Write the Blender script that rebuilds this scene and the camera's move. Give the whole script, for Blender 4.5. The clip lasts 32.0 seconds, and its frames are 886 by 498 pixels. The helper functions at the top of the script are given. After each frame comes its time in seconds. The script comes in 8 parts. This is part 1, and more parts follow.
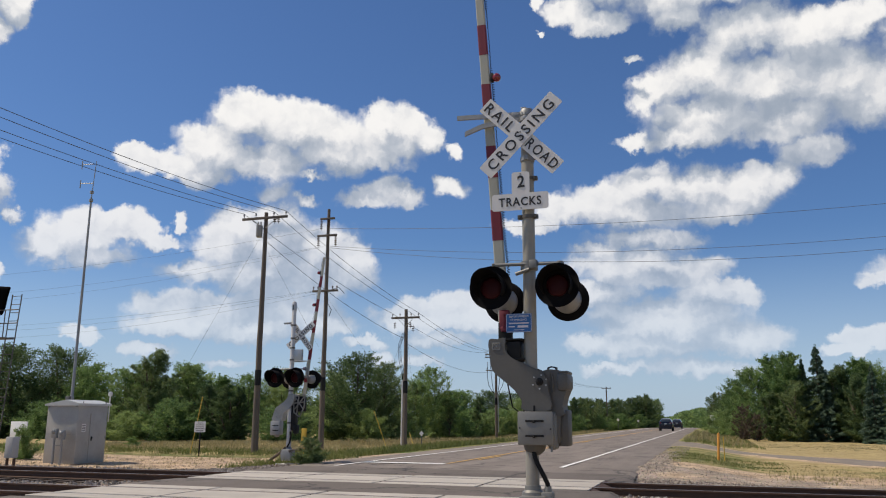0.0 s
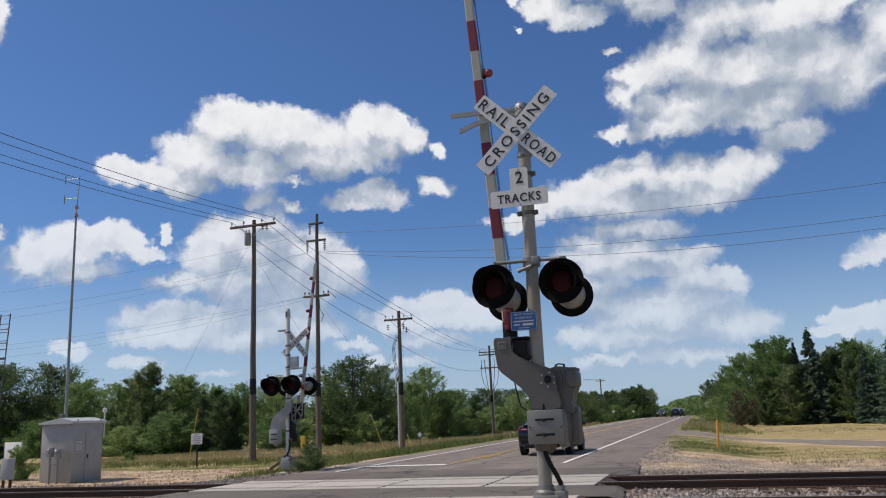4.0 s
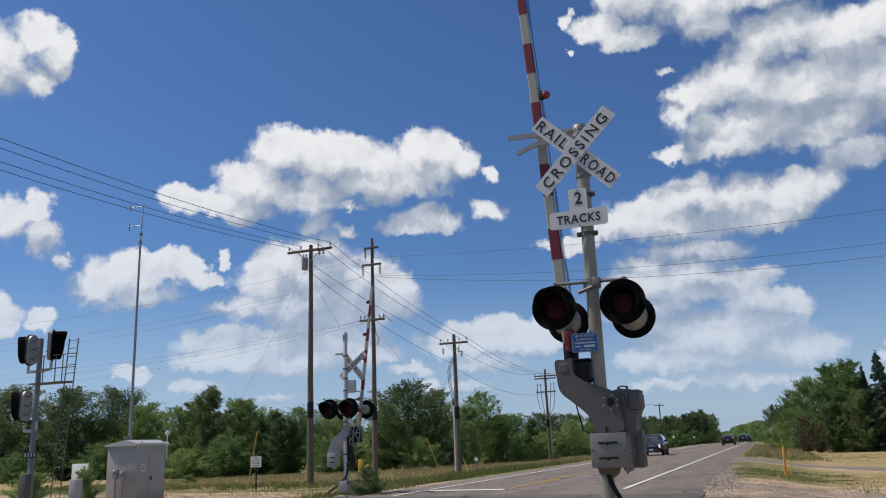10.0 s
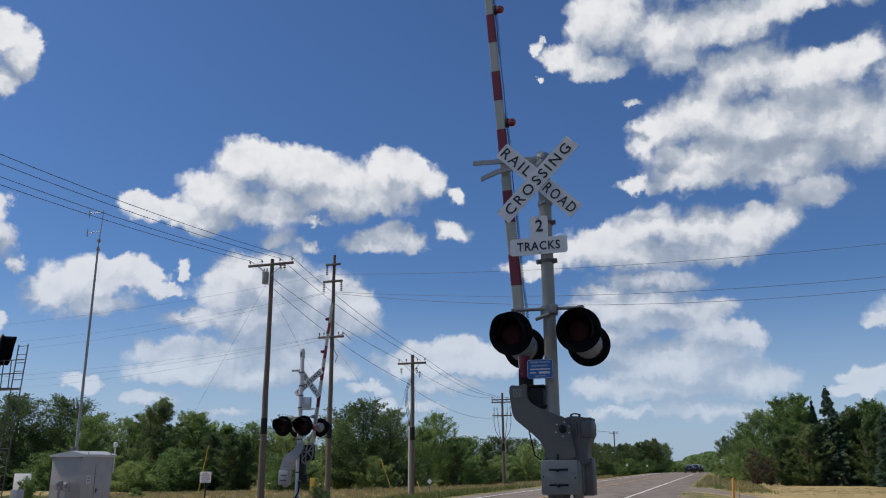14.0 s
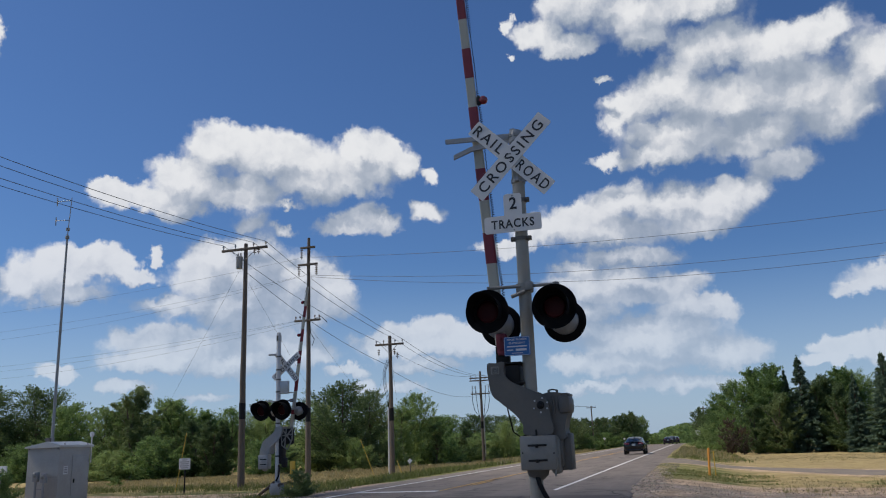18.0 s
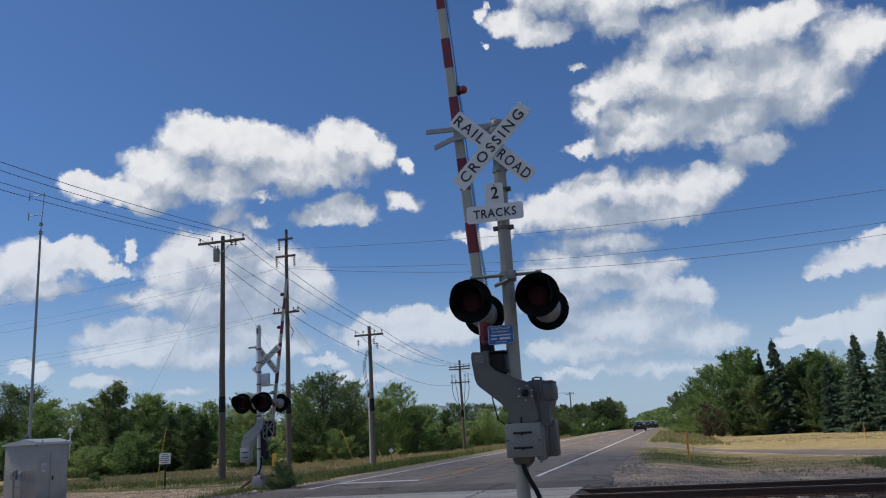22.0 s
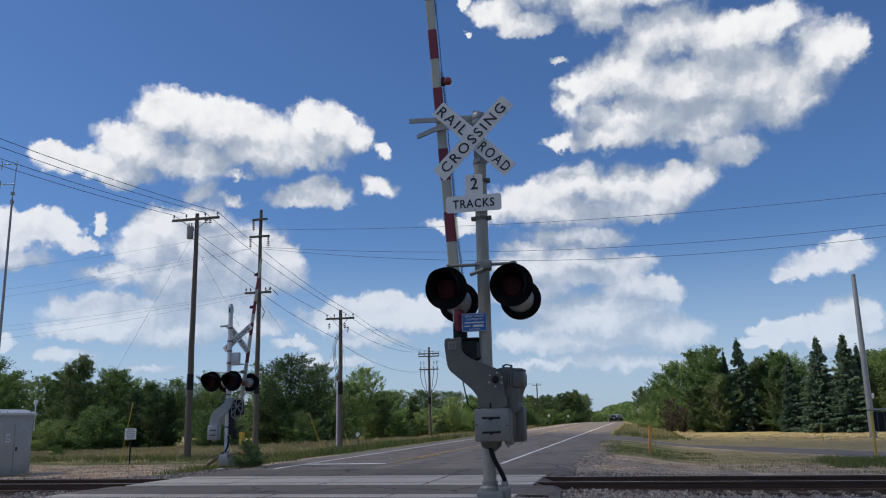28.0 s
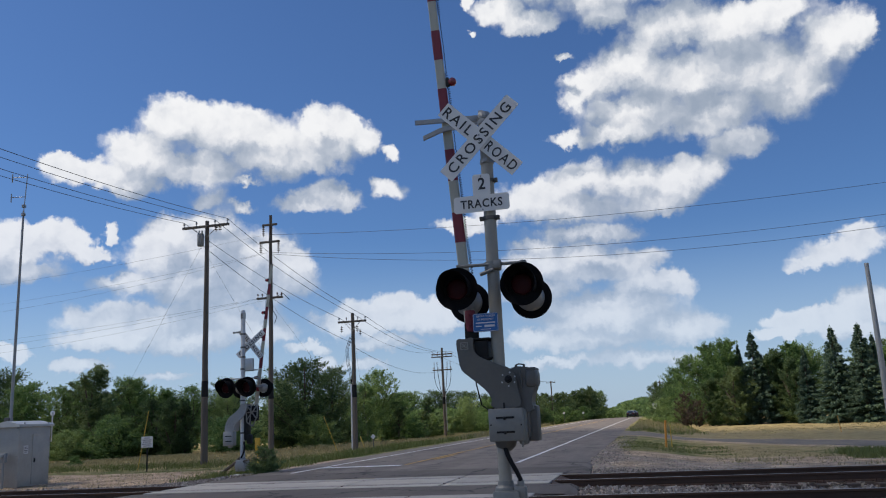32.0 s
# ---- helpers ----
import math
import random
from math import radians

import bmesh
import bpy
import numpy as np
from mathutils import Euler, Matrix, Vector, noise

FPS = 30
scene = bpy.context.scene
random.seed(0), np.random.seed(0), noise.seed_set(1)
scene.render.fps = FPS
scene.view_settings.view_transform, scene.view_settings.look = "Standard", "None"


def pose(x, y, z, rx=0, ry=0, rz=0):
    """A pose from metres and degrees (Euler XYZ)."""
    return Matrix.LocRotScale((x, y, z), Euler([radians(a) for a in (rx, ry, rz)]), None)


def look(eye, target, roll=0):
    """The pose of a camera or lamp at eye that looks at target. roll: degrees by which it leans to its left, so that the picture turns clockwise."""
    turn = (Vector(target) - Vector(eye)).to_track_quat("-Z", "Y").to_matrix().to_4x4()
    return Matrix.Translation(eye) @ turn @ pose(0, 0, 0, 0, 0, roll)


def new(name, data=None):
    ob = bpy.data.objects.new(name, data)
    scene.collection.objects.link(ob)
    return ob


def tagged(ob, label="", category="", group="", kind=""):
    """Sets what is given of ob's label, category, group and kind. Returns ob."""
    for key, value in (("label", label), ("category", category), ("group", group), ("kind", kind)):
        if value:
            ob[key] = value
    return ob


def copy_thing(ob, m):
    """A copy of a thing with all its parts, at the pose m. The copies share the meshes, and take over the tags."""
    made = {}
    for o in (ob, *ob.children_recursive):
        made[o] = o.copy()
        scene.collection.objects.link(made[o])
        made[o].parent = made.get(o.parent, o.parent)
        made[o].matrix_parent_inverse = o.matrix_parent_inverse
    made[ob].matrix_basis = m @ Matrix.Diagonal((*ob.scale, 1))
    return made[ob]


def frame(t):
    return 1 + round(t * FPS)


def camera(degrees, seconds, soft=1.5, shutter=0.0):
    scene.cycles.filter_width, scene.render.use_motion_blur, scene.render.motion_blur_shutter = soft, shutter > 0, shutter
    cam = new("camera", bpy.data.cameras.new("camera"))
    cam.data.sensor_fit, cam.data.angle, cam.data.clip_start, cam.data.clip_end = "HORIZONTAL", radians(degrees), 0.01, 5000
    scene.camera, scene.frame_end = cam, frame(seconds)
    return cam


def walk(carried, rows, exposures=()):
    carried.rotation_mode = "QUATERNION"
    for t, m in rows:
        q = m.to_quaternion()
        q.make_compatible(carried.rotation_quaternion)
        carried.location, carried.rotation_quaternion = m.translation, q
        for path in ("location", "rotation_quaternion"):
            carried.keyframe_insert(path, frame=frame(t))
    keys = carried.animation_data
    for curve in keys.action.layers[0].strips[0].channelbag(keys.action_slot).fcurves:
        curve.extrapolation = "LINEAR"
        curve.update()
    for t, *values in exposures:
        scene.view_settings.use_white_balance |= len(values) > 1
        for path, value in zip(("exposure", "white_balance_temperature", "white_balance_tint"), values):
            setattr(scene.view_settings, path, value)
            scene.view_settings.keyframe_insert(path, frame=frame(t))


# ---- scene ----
cam = camera(57.2, 32.0, soft=1.1)
PATH = [
    (0, (0.254, 0.269, 1.353), (-0.347, 2.131, 1.764), 0.3),
    (0.5, (0.251, 0.326, 1.362), (-0.326, 2.189, 1.801), 0.0),
    (1, (0.242, 0.326, 1.359), (-0.336, 2.183, 1.826), 0.2),
    (1.5, (0.236, 0.356, 1.367), (-0.344, 2.21, 1.843), -0.0),
    (2, (0.233, 0.358, 1.372), (-0.354, 2.211, 1.845), -0.6),
    (2.5, (0.232, 0.38, 1.374), (-0.364, 2.234, 1.833), -0.8),
    (3, (0.221, 0.382, 1.374), (-0.385, 2.239, 1.805), -1.6),
    (3.5, (0.148, 0.371, 1.396), (-0.429, 2.244, 1.797), -2.6),
    (5.5, (-0.005, 0.301, 1.36), (-0.584, 2.152, 1.848), -0.9),
    (6, (0.0, 0.264, 1.348), (-0.608, 2.101, 1.852), -0.5),
    (6.5, (0.004, 0.247, 1.346), (-0.625, 2.079, 1.844), -0.4),
    (7, (-0.012, 0.293, 1.359), (-0.685, 2.109, 1.857), -0.4),
    (7.5, (-0.022, 0.322, 1.367), (-0.725, 2.124, 1.874), -0.6),
    (8, (-0.03, 0.339, 1.37), (-0.727, 2.14, 1.893), -1.2),
    (8.5, (-0.013, 0.342, 1.372), (-0.689, 2.147, 1.906), -1.6),
    (9, (-0.008, 0.362, 1.375), (-0.684, 2.173, 1.89), -1.6),
    (9.5, (0.0, 0.361, 1.381), (-0.695, 2.174, 1.864), -1.9),
    (10, (0.02, 0.315, 1.372), (-0.67, 2.132, 1.843), -2.1),
    (10.5, (0.027, 0.312, 1.372), (-0.66, 2.13, 1.843), -2.0),
    (11, (0.048, 0.282, 1.367), (-0.626, 2.104, 1.841), -1.7),
    (11.5, (0.051, 0.276, 1.375), (-0.611, 2.1, 1.86), -0.6),
    (12, (0.062, 0.281, 1.381), (-0.582, 2.107, 1.882), 0.0),
    (12.5, (0.062, 0.272, 1.374), (-0.567, 2.101, 1.886), -0.2),
    (13, (0.064, 0.259, 1.367), (-0.552, 2.091, 1.881), -0.1),
    (13.5, (0.065, 0.269, 1.377), (-0.542, 2.104, 1.892), -0.1),
    (15.5, (0.053, 0.294, 1.387), (-0.541, 2.13, 1.911), -1.0),
    (16, (0.042, 0.302, 1.386), (-0.577, 2.132, 1.905), -0.8),
    (16.5, (0.047, 0.306, 1.378), (-0.587, 2.134, 1.887), -0.9),
    (17, (0.052, 0.295, 1.375), (-0.578, 2.127, 1.871), -1.4),
    (17.5, (0.07, 0.269, 1.368), (-0.54, 2.111, 1.853), -2.1),
    (18, (0.059, 0.314, 1.382), (-0.487, 2.18, 1.851), -2.1),
    (18.5, (0.059, 0.313, 1.38), (-0.42, 2.202, 1.827), -2.1),
    (19, (0.048, 0.314, 1.378), (-0.416, 2.208, 1.822), -1.9),
    (19.5, (0.048, 0.24, 1.359), (-0.433, 2.132, 1.795), -1.7),
    (20, (0.01, 0.257, 1.374), (-0.521, 2.146, 1.762), -0.1),
    (20.5, (-0.019, 0.281, 1.414), (-0.629, 2.149, 1.784), 0.6),
    (21, (-0.015, 0.249, 1.428), (-0.676, 2.076, 1.904), 0.3),
    (21.5, (-0.016, 0.286, 1.451), (-0.661, 2.101, 1.989), -1.3),
    (22, (0.004, 0.278, 1.39), (-0.491, 2.165, 1.831), -3.3),
    (22.5, (0.021, 0.129, 1.358), (-0.419, 2.034, 1.78), -2.1),
    (23, (0.018, 0.047, 1.357), (-0.427, 1.943, 1.812), -0.3),
    (23.5, (-0.044, 0.14, 1.376), (-0.474, 2.028, 1.876), -0.4),
    (24, (-0.043, 0.127, 1.364), (-0.562, 1.989, 1.876), -0.2),
    (24.5, (-0.003, 0.007, 1.345), (-0.544, 1.869, 1.836), -0.1),
    (25, (0.008, 0.026, 1.336), (-0.507, 1.9, 1.807), -0.2),
    (25.5, (0.014, -0.013, 1.321), (-0.478, 1.873, 1.771), 0.2),
    (26, (0.014, 0.003, 1.332), (-0.459, 1.897, 1.766), -0.4),
    (26.5, (0.019, 0.018, 1.334), (-0.405, 1.927, 1.752), -1.3),
    (28.5, (0.003, 0.057, 1.351), (-0.446, 1.963, 1.758), -1.1),
    (29, (0.001, 0.052, 1.352), (-0.479, 1.951, 1.757), -0.8),
    (29.5, (0.006, 0.049, 1.346), (-0.486, 1.945, 1.751), -1.1),
    (30, (0.007, 0.049, 1.342), (-0.48, 1.948, 1.74), -1.0),
    (30.5, (0.013, 0.036, 1.343), (-0.48, 1.933, 1.738), -1.4),
    (31, (0.018, 0.039, 1.35), (-0.472, 1.935, 1.755), -2.1),
    (31.5, (0.029, 0.041, 1.352), (-0.45, 1.939, 1.761), -2.7),
    (32, (0.017, 0.062, 1.357), (-0.442, 1.965, 1.767), -2.7),
]
walk(cam, [(t, look(eye, target, roll)) for t, eye, target, roll in PATH],
     exposures=((0, 0.10, 6800, 10), (1.5, 0.06, 6620, 10), (4, 0.02, 6520, 10), (10, -0.03, 6480, 10), (14, -0.08, 6460, 10), (18, -0.10, 6460, 10), (20, 0.06, 6500, 10), (21.5, -0.04, 6480, 10), (24.5, -0.08, 6460, 10), (26, 0.06, 6520, 10), (32, 0.08, 6520, 10)))

# ---- light ----
SUN_TO = Vector((-0.56, -0.11, 0.82)).normalized()   # towards the sun: high, from the west side of the road
SUN_EL = math.asin(SUN_TO.z)
SUN_AZ = math.atan2(SUN_TO.x, SUN_TO.y)
sun = new("sun", bpy.data.lights.new("sun", "SUN"))
sun.data.energy, sun.data.angle, sun.data.color = 3.6, radians(1.5), (1.0, 0.885, 0.74)
sun.matrix_world = look((0, 0, 60), Vector((0, 0, 60)) - SUN_TO)
scene.view_settings.exposure = 0.0

# Cumulus banks: azimuth and elevation of each lobe, its half width and half height, in degrees.
WIDE = [(-32.3, 20.6, 2.6, 1.8), (-34.6, 18.4, 2.3, 1.6), (-29.2, 20.1, 3.7, 2.0), (-26.3, 19.6, 2.9, 2.0), (-37.0, 17.0, 3.2, 1.1), (-39.3, 17.5, 1.5, 0.7), (-34.8, 16.2, 2.0, 1.0), (-31.2, 17.6, 4.8, 1.5), (-26.3, 18.1, 2.9, 1.3), (-22.5, 20.6, 1.7, 1.5), (-20.4, 20.2, 1.9, 1.6), (-22.2, 18.6, 3.5, 1.3), (-18.9, 19.5, 1.2, 1.0), (-17.2, 18.7, 0.6, 0.6)]
WEST_LOW = [(-44.5, 11.1, 2.0, 1.4), (-42.1, 11.8, 2.3, 1.5), (-39.9, 12.3, 1.8, 1.3), (-41.2, 10.4, 2.4, 0.8), (-38.4, 12.2, 0.9, 1.0), (-37.3, 11.5, 1.2, 0.5), (-36.5, 12.7, 0.6, 0.5), (-41.9, 5.4, 1.3, 0.5), (-37.6, 4.3, 1.5, 0.5), (-32.9, 3.7, 1.8, 0.3), (-23.2, 5.2, 1.2, 0.4)]
PAIR = [(-23.7, 15.4, 2.0, 0.9), (-22.1, 15.9, 1.7, 1.1), (-20.6, 15.7, 1.4, 0.8), (-17.4, 16.2, 1.2, 0.8), (-30.3, 15.4, 1.8, 0.9), (-27.3, 16.7, 1.1, 0.3), (-27.7, 15.0, 1.1, 0.5)]
COLUMN = [(-32.3, 13.2, 2.2, 1.3), (-30.0, 13.7, 2.4, 1.3), (-33.4, 11.3, 2.5, 1.5), (-30.4, 11.8, 3.4, 1.8), (-26.9, 11.9, 2.6, 2.0), (-24.6, 10.9, 1.9, 1.6), (-34.4, 9.7, 3.2, 0.8), (-30.8, 9.8, 4.4, 1.5), (-25.9, 9.7, 3.2, 1.2), (-34.1, 7.2, 4.5, 1.2), (-35.6, 6.1, 3.1, 0.7), (-29.3, 7.3, 4.1, 1.3), (-30.8, 5.7, 3.1, 0.7), (-26.2, 6.5, 2.3, 0.9)]
MIDDLE_LOW = [(-20.1, 7.1, 2.6, 1.1), (-16.8, 7.4, 3.2, 1.2), (-14.2, 7.0, 1.5, 0.9), (-22.1, 4.3, 0.9, 0.5), (-19.7, 3.9, 1.6, 0.4), (-18.1, 5.5, 2.4, 0.5)]
GREAT_TOP = [(-5.3, 30.0, 3.4, 2.1), (-8.3, 27.9, 1.8, 0.9), (-6.1, 27.0, 2.6, 0.7), (-10.6, 28.6, 0.6, 0.6), (-10.6, 26.8, 0.3, 0.3), (-1.4, 28.5, 4.2, 2.1), (3.3, 29.0, 5.0, 1.7), (-0.6, 26.7, 2.4, 0.9), (7.3, 29.4, 4.7, 1.2), (-3.9, 24.4, 1.0, 0.4), (12.1, 30.0, 3.0, 1.9), (1.9, 32.3, 6.0, 1.7)]
GREAT = [(4.1, 25.5, 3.3, 2.1), (7.7, 24.7, 3.7, 2.0), (11.0, 25.1, 2.8, 1.6), (0.9, 23.4, 3.1, 1.8), (-2.0, 22.1, 2.3, 1.4), (-3.4, 21.4, 1.1, 1.1), (4.5, 22.1, 5.1, 2.4), (9.1, 21.7, 4.0, 2.4), (0.5, 20.2, 4.2, 1.4), (5.9, 19.2, 4.2, 1.6), (-4.0, 19.0, 1.8, 0.6), (-0.4, 19.0, 3.4, 1.0), (7.4, 17.2, 2.6, 1.1), (4.7, 16.1, 2.3, 1.1), (14.1, 22.8, 2.6, 1.8), (11.5, 20.2, 3.4, 2.0), (15.6, 22.5, 1.3, 1.0)]
SHELF = [(-3.0, 16.4, 2.8, 1.5), (-6.2, 15.0, 3.1, 1.6), (-9.1, 14.5, 2.3, 1.1), (-11.9, 13.4, 2.7, 0.6), (0.2, 15.5, 3.3, 1.6), (3.3, 15.2, 2.7, 1.6), (5.2, 15.8, 1.1, 1.0), (-4.0, 13.9, 5.0, 1.2), (1.3, 13.9, 3.3, 0.9), (-3.4, 12.1, 4.1, 0.8), (-6.9, 11.5, 1.6, 0.5)]
BANK = [(-4.6, 10.4, 4.8, 1.4), (-0.5, 10.1, 2.0, 1.1), (-7.1, 8.7, 2.9, 0.8), (0.7, 8.4, 2.6, 0.9), (-2.6, 7.3, 4.6, 1.0), (-2.1, 6.4, 4.8, 1.2), (-3.9, 4.8, 4.1, 0.8), (2.0, 5.3, 3.1, 1.0), (-7.4, 5.1, 1.8, 0.7), (-0.2, 3.5, 4.1, 0.6), (-6.0, 3.4, 2.3, 0.4), (2.9, 3.3, 1.7, 0.4)]
EAST = [(12.4, 9.5, 2.3, 0.9), (14.3, 10.2, 1.6, 0.9), (11.0, 9.0, 1.6, 0.5), (12.2, 5.2, 2.1, 0.8), (14.3, 6.0, 1.5, 1.0), (9.9, 4.9, 1.9, 0.6), (8.4, 4.1, 1.6, 0.4), (13.5, 4.1, 1.9, 0.8)]
WEST_HIGH = [(-49.2, 26.6, 1.4, 1.3), (-48.1, 24.9, 1.3, 1.4), (-49.2, 23.6, 1.3, 0.9), (-47.7, 25.9, 0.8, 1.2), (-51.2, 24.5, 1.9, 2.3), (-48.1, 15.6, 1.1, 1.2), (-47.6, 13.9, 1.3, 1.3), (-46.6, 12.6, 0.7, 0.5), (-49.9, 14.9, 1.5, 1.7), (-47.5, 8.6, 0.7, 0.8), (-49.5, 8.8, 1.2, 1.0)]
BANKS = (WIDE, WEST_LOW, PAIR, COLUMN, MIDDLE_LOW, GREAT_TOP, GREAT, SHELF, BANK, EAST, WEST_HIGH)


class Tree:
    """Short hand for wiring one node tree."""

    def __init__(self, tree):
        self.t = tree
        tree.nodes.clear()

    def node(self, node_type, **values):
        n = self.t.nodes.new(node_type)
        for k, v in values.items():
            if k == "op":
                n.operation = v
            elif k == "blend":
                n.blend_type = v
            elif k == "kind":
                n.data_type = v
        return n

    def put(self, socket, value):
        if isinstance(value, bpy.types.NodeSocket):
            self.t.links.new(value, socket)
        else:
            socket.default_value = value

    def math(self, op, a, b=0.0, c=0.0, clamp=False):
        n = self.node("ShaderNodeMath", op=op)
        n.use_clamp = clamp
        for s, v in zip(n.inputs, (a, b, c)):
            self.put(s, v)
        return n.outputs[0]

    def vec(self, op, a, b=(0, 0, 0), out=0):
        n = self.node("ShaderNodeVectorMath", op=op)
        self.put(n.inputs[0], a)
        if op == "SCALE":
            self.put(n.inputs[3], b)
        else:
            self.put(n.inputs[1], b)
        return n.outputs[out]

    def noise(self, vector, scale, detail=4.0, rough=0.55, distortion=0.0, out="Fac"):
        n = self.node("ShaderNodeTexNoise")
        self.put(n.inputs["Vector"], vector)
        n.inputs["Scale"].default_value, n.inputs["Detail"].default_value = scale, detail
        n.inputs["Roughness"].default_value, n.inputs["Distortion"].default_value = rough, distortion
        return n.outputs[out]

    def ramp(self, fac, *stops):
        n = self.node("ShaderNodeValToRGB")
        self.put(n.inputs[0], fac)
        e = n.color_ramp.elements
        while len(e) < len(stops):
            e.new(0.5)
        for el, (at, col) in zip(e, stops):
            el.position, el.color = at, (col if len(col) == 4 else (*col, 1)) if isinstance(col, tuple) else (col, col, col, 1)
        return n.outputs[0]

    def smooth(self, value, low, high):
        n = self.node("ShaderNodeMapRange")
        n.interpolation_type = "SMOOTHSTEP"
        for s, v in zip(n.inputs, (value, low, high, 0.0, 1.0)):
            self.put(s, v)
        return n.outputs[0]

    def mix(self, fac, a, b, blend="MIX"):
        n = self.node("ShaderNodeMix", kind="RGBA", blend=blend)
        for s, v in zip((n.inputs[0], n.inputs[6], n.inputs[7]), (fac, a, b)):
            self.put(s, (*v, 1) if isinstance(v, tuple) and len(v) == 3 else v)
        return n.outputs[2]


def build_sky():
    world = bpy.data.worlds.new("sky")
    world.use_nodes = True
    scene.world = world
    t = Tree(world.node_tree)
    way = t.node("ShaderNodeTexCoord").outputs["Generated"]
    air = t.node("ShaderNodeTexSky")
    air.sky_type, air.sun_disc = "NISHITA", False
    air.sun_elevation, air.sun_rotation = SUN_EL, SUN_AZ
    air.air_density, air.dust_density, air.ozone_density = 1.0, 0.6, 2.0
    blue = t.vec("MULTIPLY", air.outputs[0], SKY_GAIN)
    sep = t.node("ShaderNodeSeparateXYZ")
    t.put(sep.inputs[0], way)
    az = t.math("MULTIPLY", t.math("ARCTAN2", sep.outputs[0], sep.outputs[1]), 57.29578)
    el = t.math("MULTIPLY", t.math("ARCSINE", sep.outputs[2]), 57.29578)
    at = t.node("ShaderNodeCombineXYZ")
    t.put(at.inputs[0], az), t.put(at.inputs[1], el)
    spot = at.outputs[0]

    def field(place, scale, detail, rough, out="Fac"):
        n = t.node("ShaderNodeTexNoise")
        n.noise_dimensions = "2D"
        t.put(n.inputs["Vector"], place)
        n.inputs["Scale"].default_value, n.inputs["Detail"].default_value, n.inputs["Roughness"].default_value = scale, detail, rough
        return n.outputs[out]

    # torn outlines: two sizes of noise push the lobes about
    half = (0.5, 0.5, 0.5)
    broad = t.vec("MULTIPLY", t.vec("SUBTRACT", field(spot, 0.24, 2.0, 0.5, "Color"), half), (1.8, 1.4, 0))
    torn = t.vec("MULTIPLY", t.vec("SUBTRACT", field(spot, 0.8, 6.0, 0.6, "Color"), half), (1.5, 1.5, 0))
    pushed = t.vec("ADD", spot, t.vec("ADD", broad, torn))
    frayed = t.vec("ADD", spot, t.vec("SCALE", torn, 0.7))

    def heads(place, detail):
        """Cauliflower heads of two sizes on a fractal ground."""
        total = t.math("MULTIPLY", t.math("SUBTRACT", field(place, 0.36, detail, 0.52), 0.5), 1.3)
        for scale, weight in ((0.42, 0.38), (1.05, 0.18), (2.4, 0.10)):
            cell = t.node("ShaderNodeTexVoronoi")
            cell.voronoi_dimensions, cell.feature = "2D", "SMOOTH_F1"
            cell.inputs["Smoothness"].default_value, cell.inputs["Scale"].default_value = 0.45, scale
            t.put(cell.inputs["Vector"], place)
            total = t.math("ADD", total, t.math("MULTIPLY", t.math("SUBTRACT", 0.42, cell.outputs["Distance"]), weight))
        return total

    def thick(place):
        best = None
        for lobes in BANKS:
            for a, e, w, h in lobes:
                off = t.vec("MULTIPLY", t.vec("SUBTRACT", place, (a, e, 0)), (1 / w, 1 / h, 0))
                here = t.math("SUBTRACT", 1.0, t.vec("LENGTH", off, out=1))
                if best is None:
                    best = here
                else:
                    n = t.node("ShaderNodeMath", op="SMOOTH_MAX")
                    for s, v in zip(n.inputs, (best, here, 0.42)):
                        t.put(s, v)
                    best = n.outputs[0]
        return t.math("MAXIMUM", best, -1.2)

    low, high = thick(pushed), thick(t.vec("ADD", pushed, (-0.7, 2.3, 0)))
    slope = t.math("MINIMUM", t.math("SUBTRACT", low, high), 0.8)
    here, lifted = heads(frayed, 6.0), heads(t.vec("ADD", frayed, (-0.35, 0.6, 0)), 6.0)
    # lit from high on the west side: bright heads, grey undersides
    lit = t.smooth(t.math("ADD", slope, t.math("MULTIPLY", t.math("SUBTRACT", here, lifted), 1.0)), t.math("SUBTRACT", -0.72, t.math("MULTIPLY", t.smooth(el, 15.0, 6.0), 0.22)), 1.05)
    # far banks near the horizon run together
    body = t.math("ADD", t.math("ADD", t.math("MULTIPLY", low, 1.55), t.math("MULTIPLY", t.smooth(el, 14.0, 6.0), 0.36)), t.math("MULTIPLY", here, 0.85))
    # crisp heads, frayed and dissolving undersides and some loose wisps
    wisp = t.smooth(field(spot, 0.17, 3.0, 0.5), 0.46, 0.66)
    soft = t.math("ADD", t.math("ADD", 0.40, t.math("MULTIPLY", t.smooth(slope, 0.35, -0.55), 0.26)), t.math("MULTIPLY", wisp, 0.34))
    # the rest of the sky, beside and behind, has the same fair-weather cumulus
    loose = t.noise(way, 3.2, 6.0, 0.55)
    beside = t.smooth(t.math("ABSOLUTE", t.math("ADD", az, 17.0)), 38.0, 50.0)
    above = t.smooth(el, 33.0, 40.0)
    rest = t.math("MULTIPLY", t.smooth(loose, 0.50, 0.62), t.math("MAXIMUM", beside, above))
    cover = t.math("MAXIMUM", t.smooth(body, -0.20, soft), t.math("MULTIPLY", rest, t.smooth(el, -2.0, 8.0)))
    white = t.ramp(lit, (0.0, CLOUD_SHADE), (0.42, CLOUD_GREY), (0.72, CLOUD_PALE), (1.0, CLOUD_WHITE))
    # distance pales everything towards the horizon
    haze = t.math("MULTIPLY", t.math("SUBTRACT", 1.0, t.smooth(el, 0.0, 13.0)), 0.62)
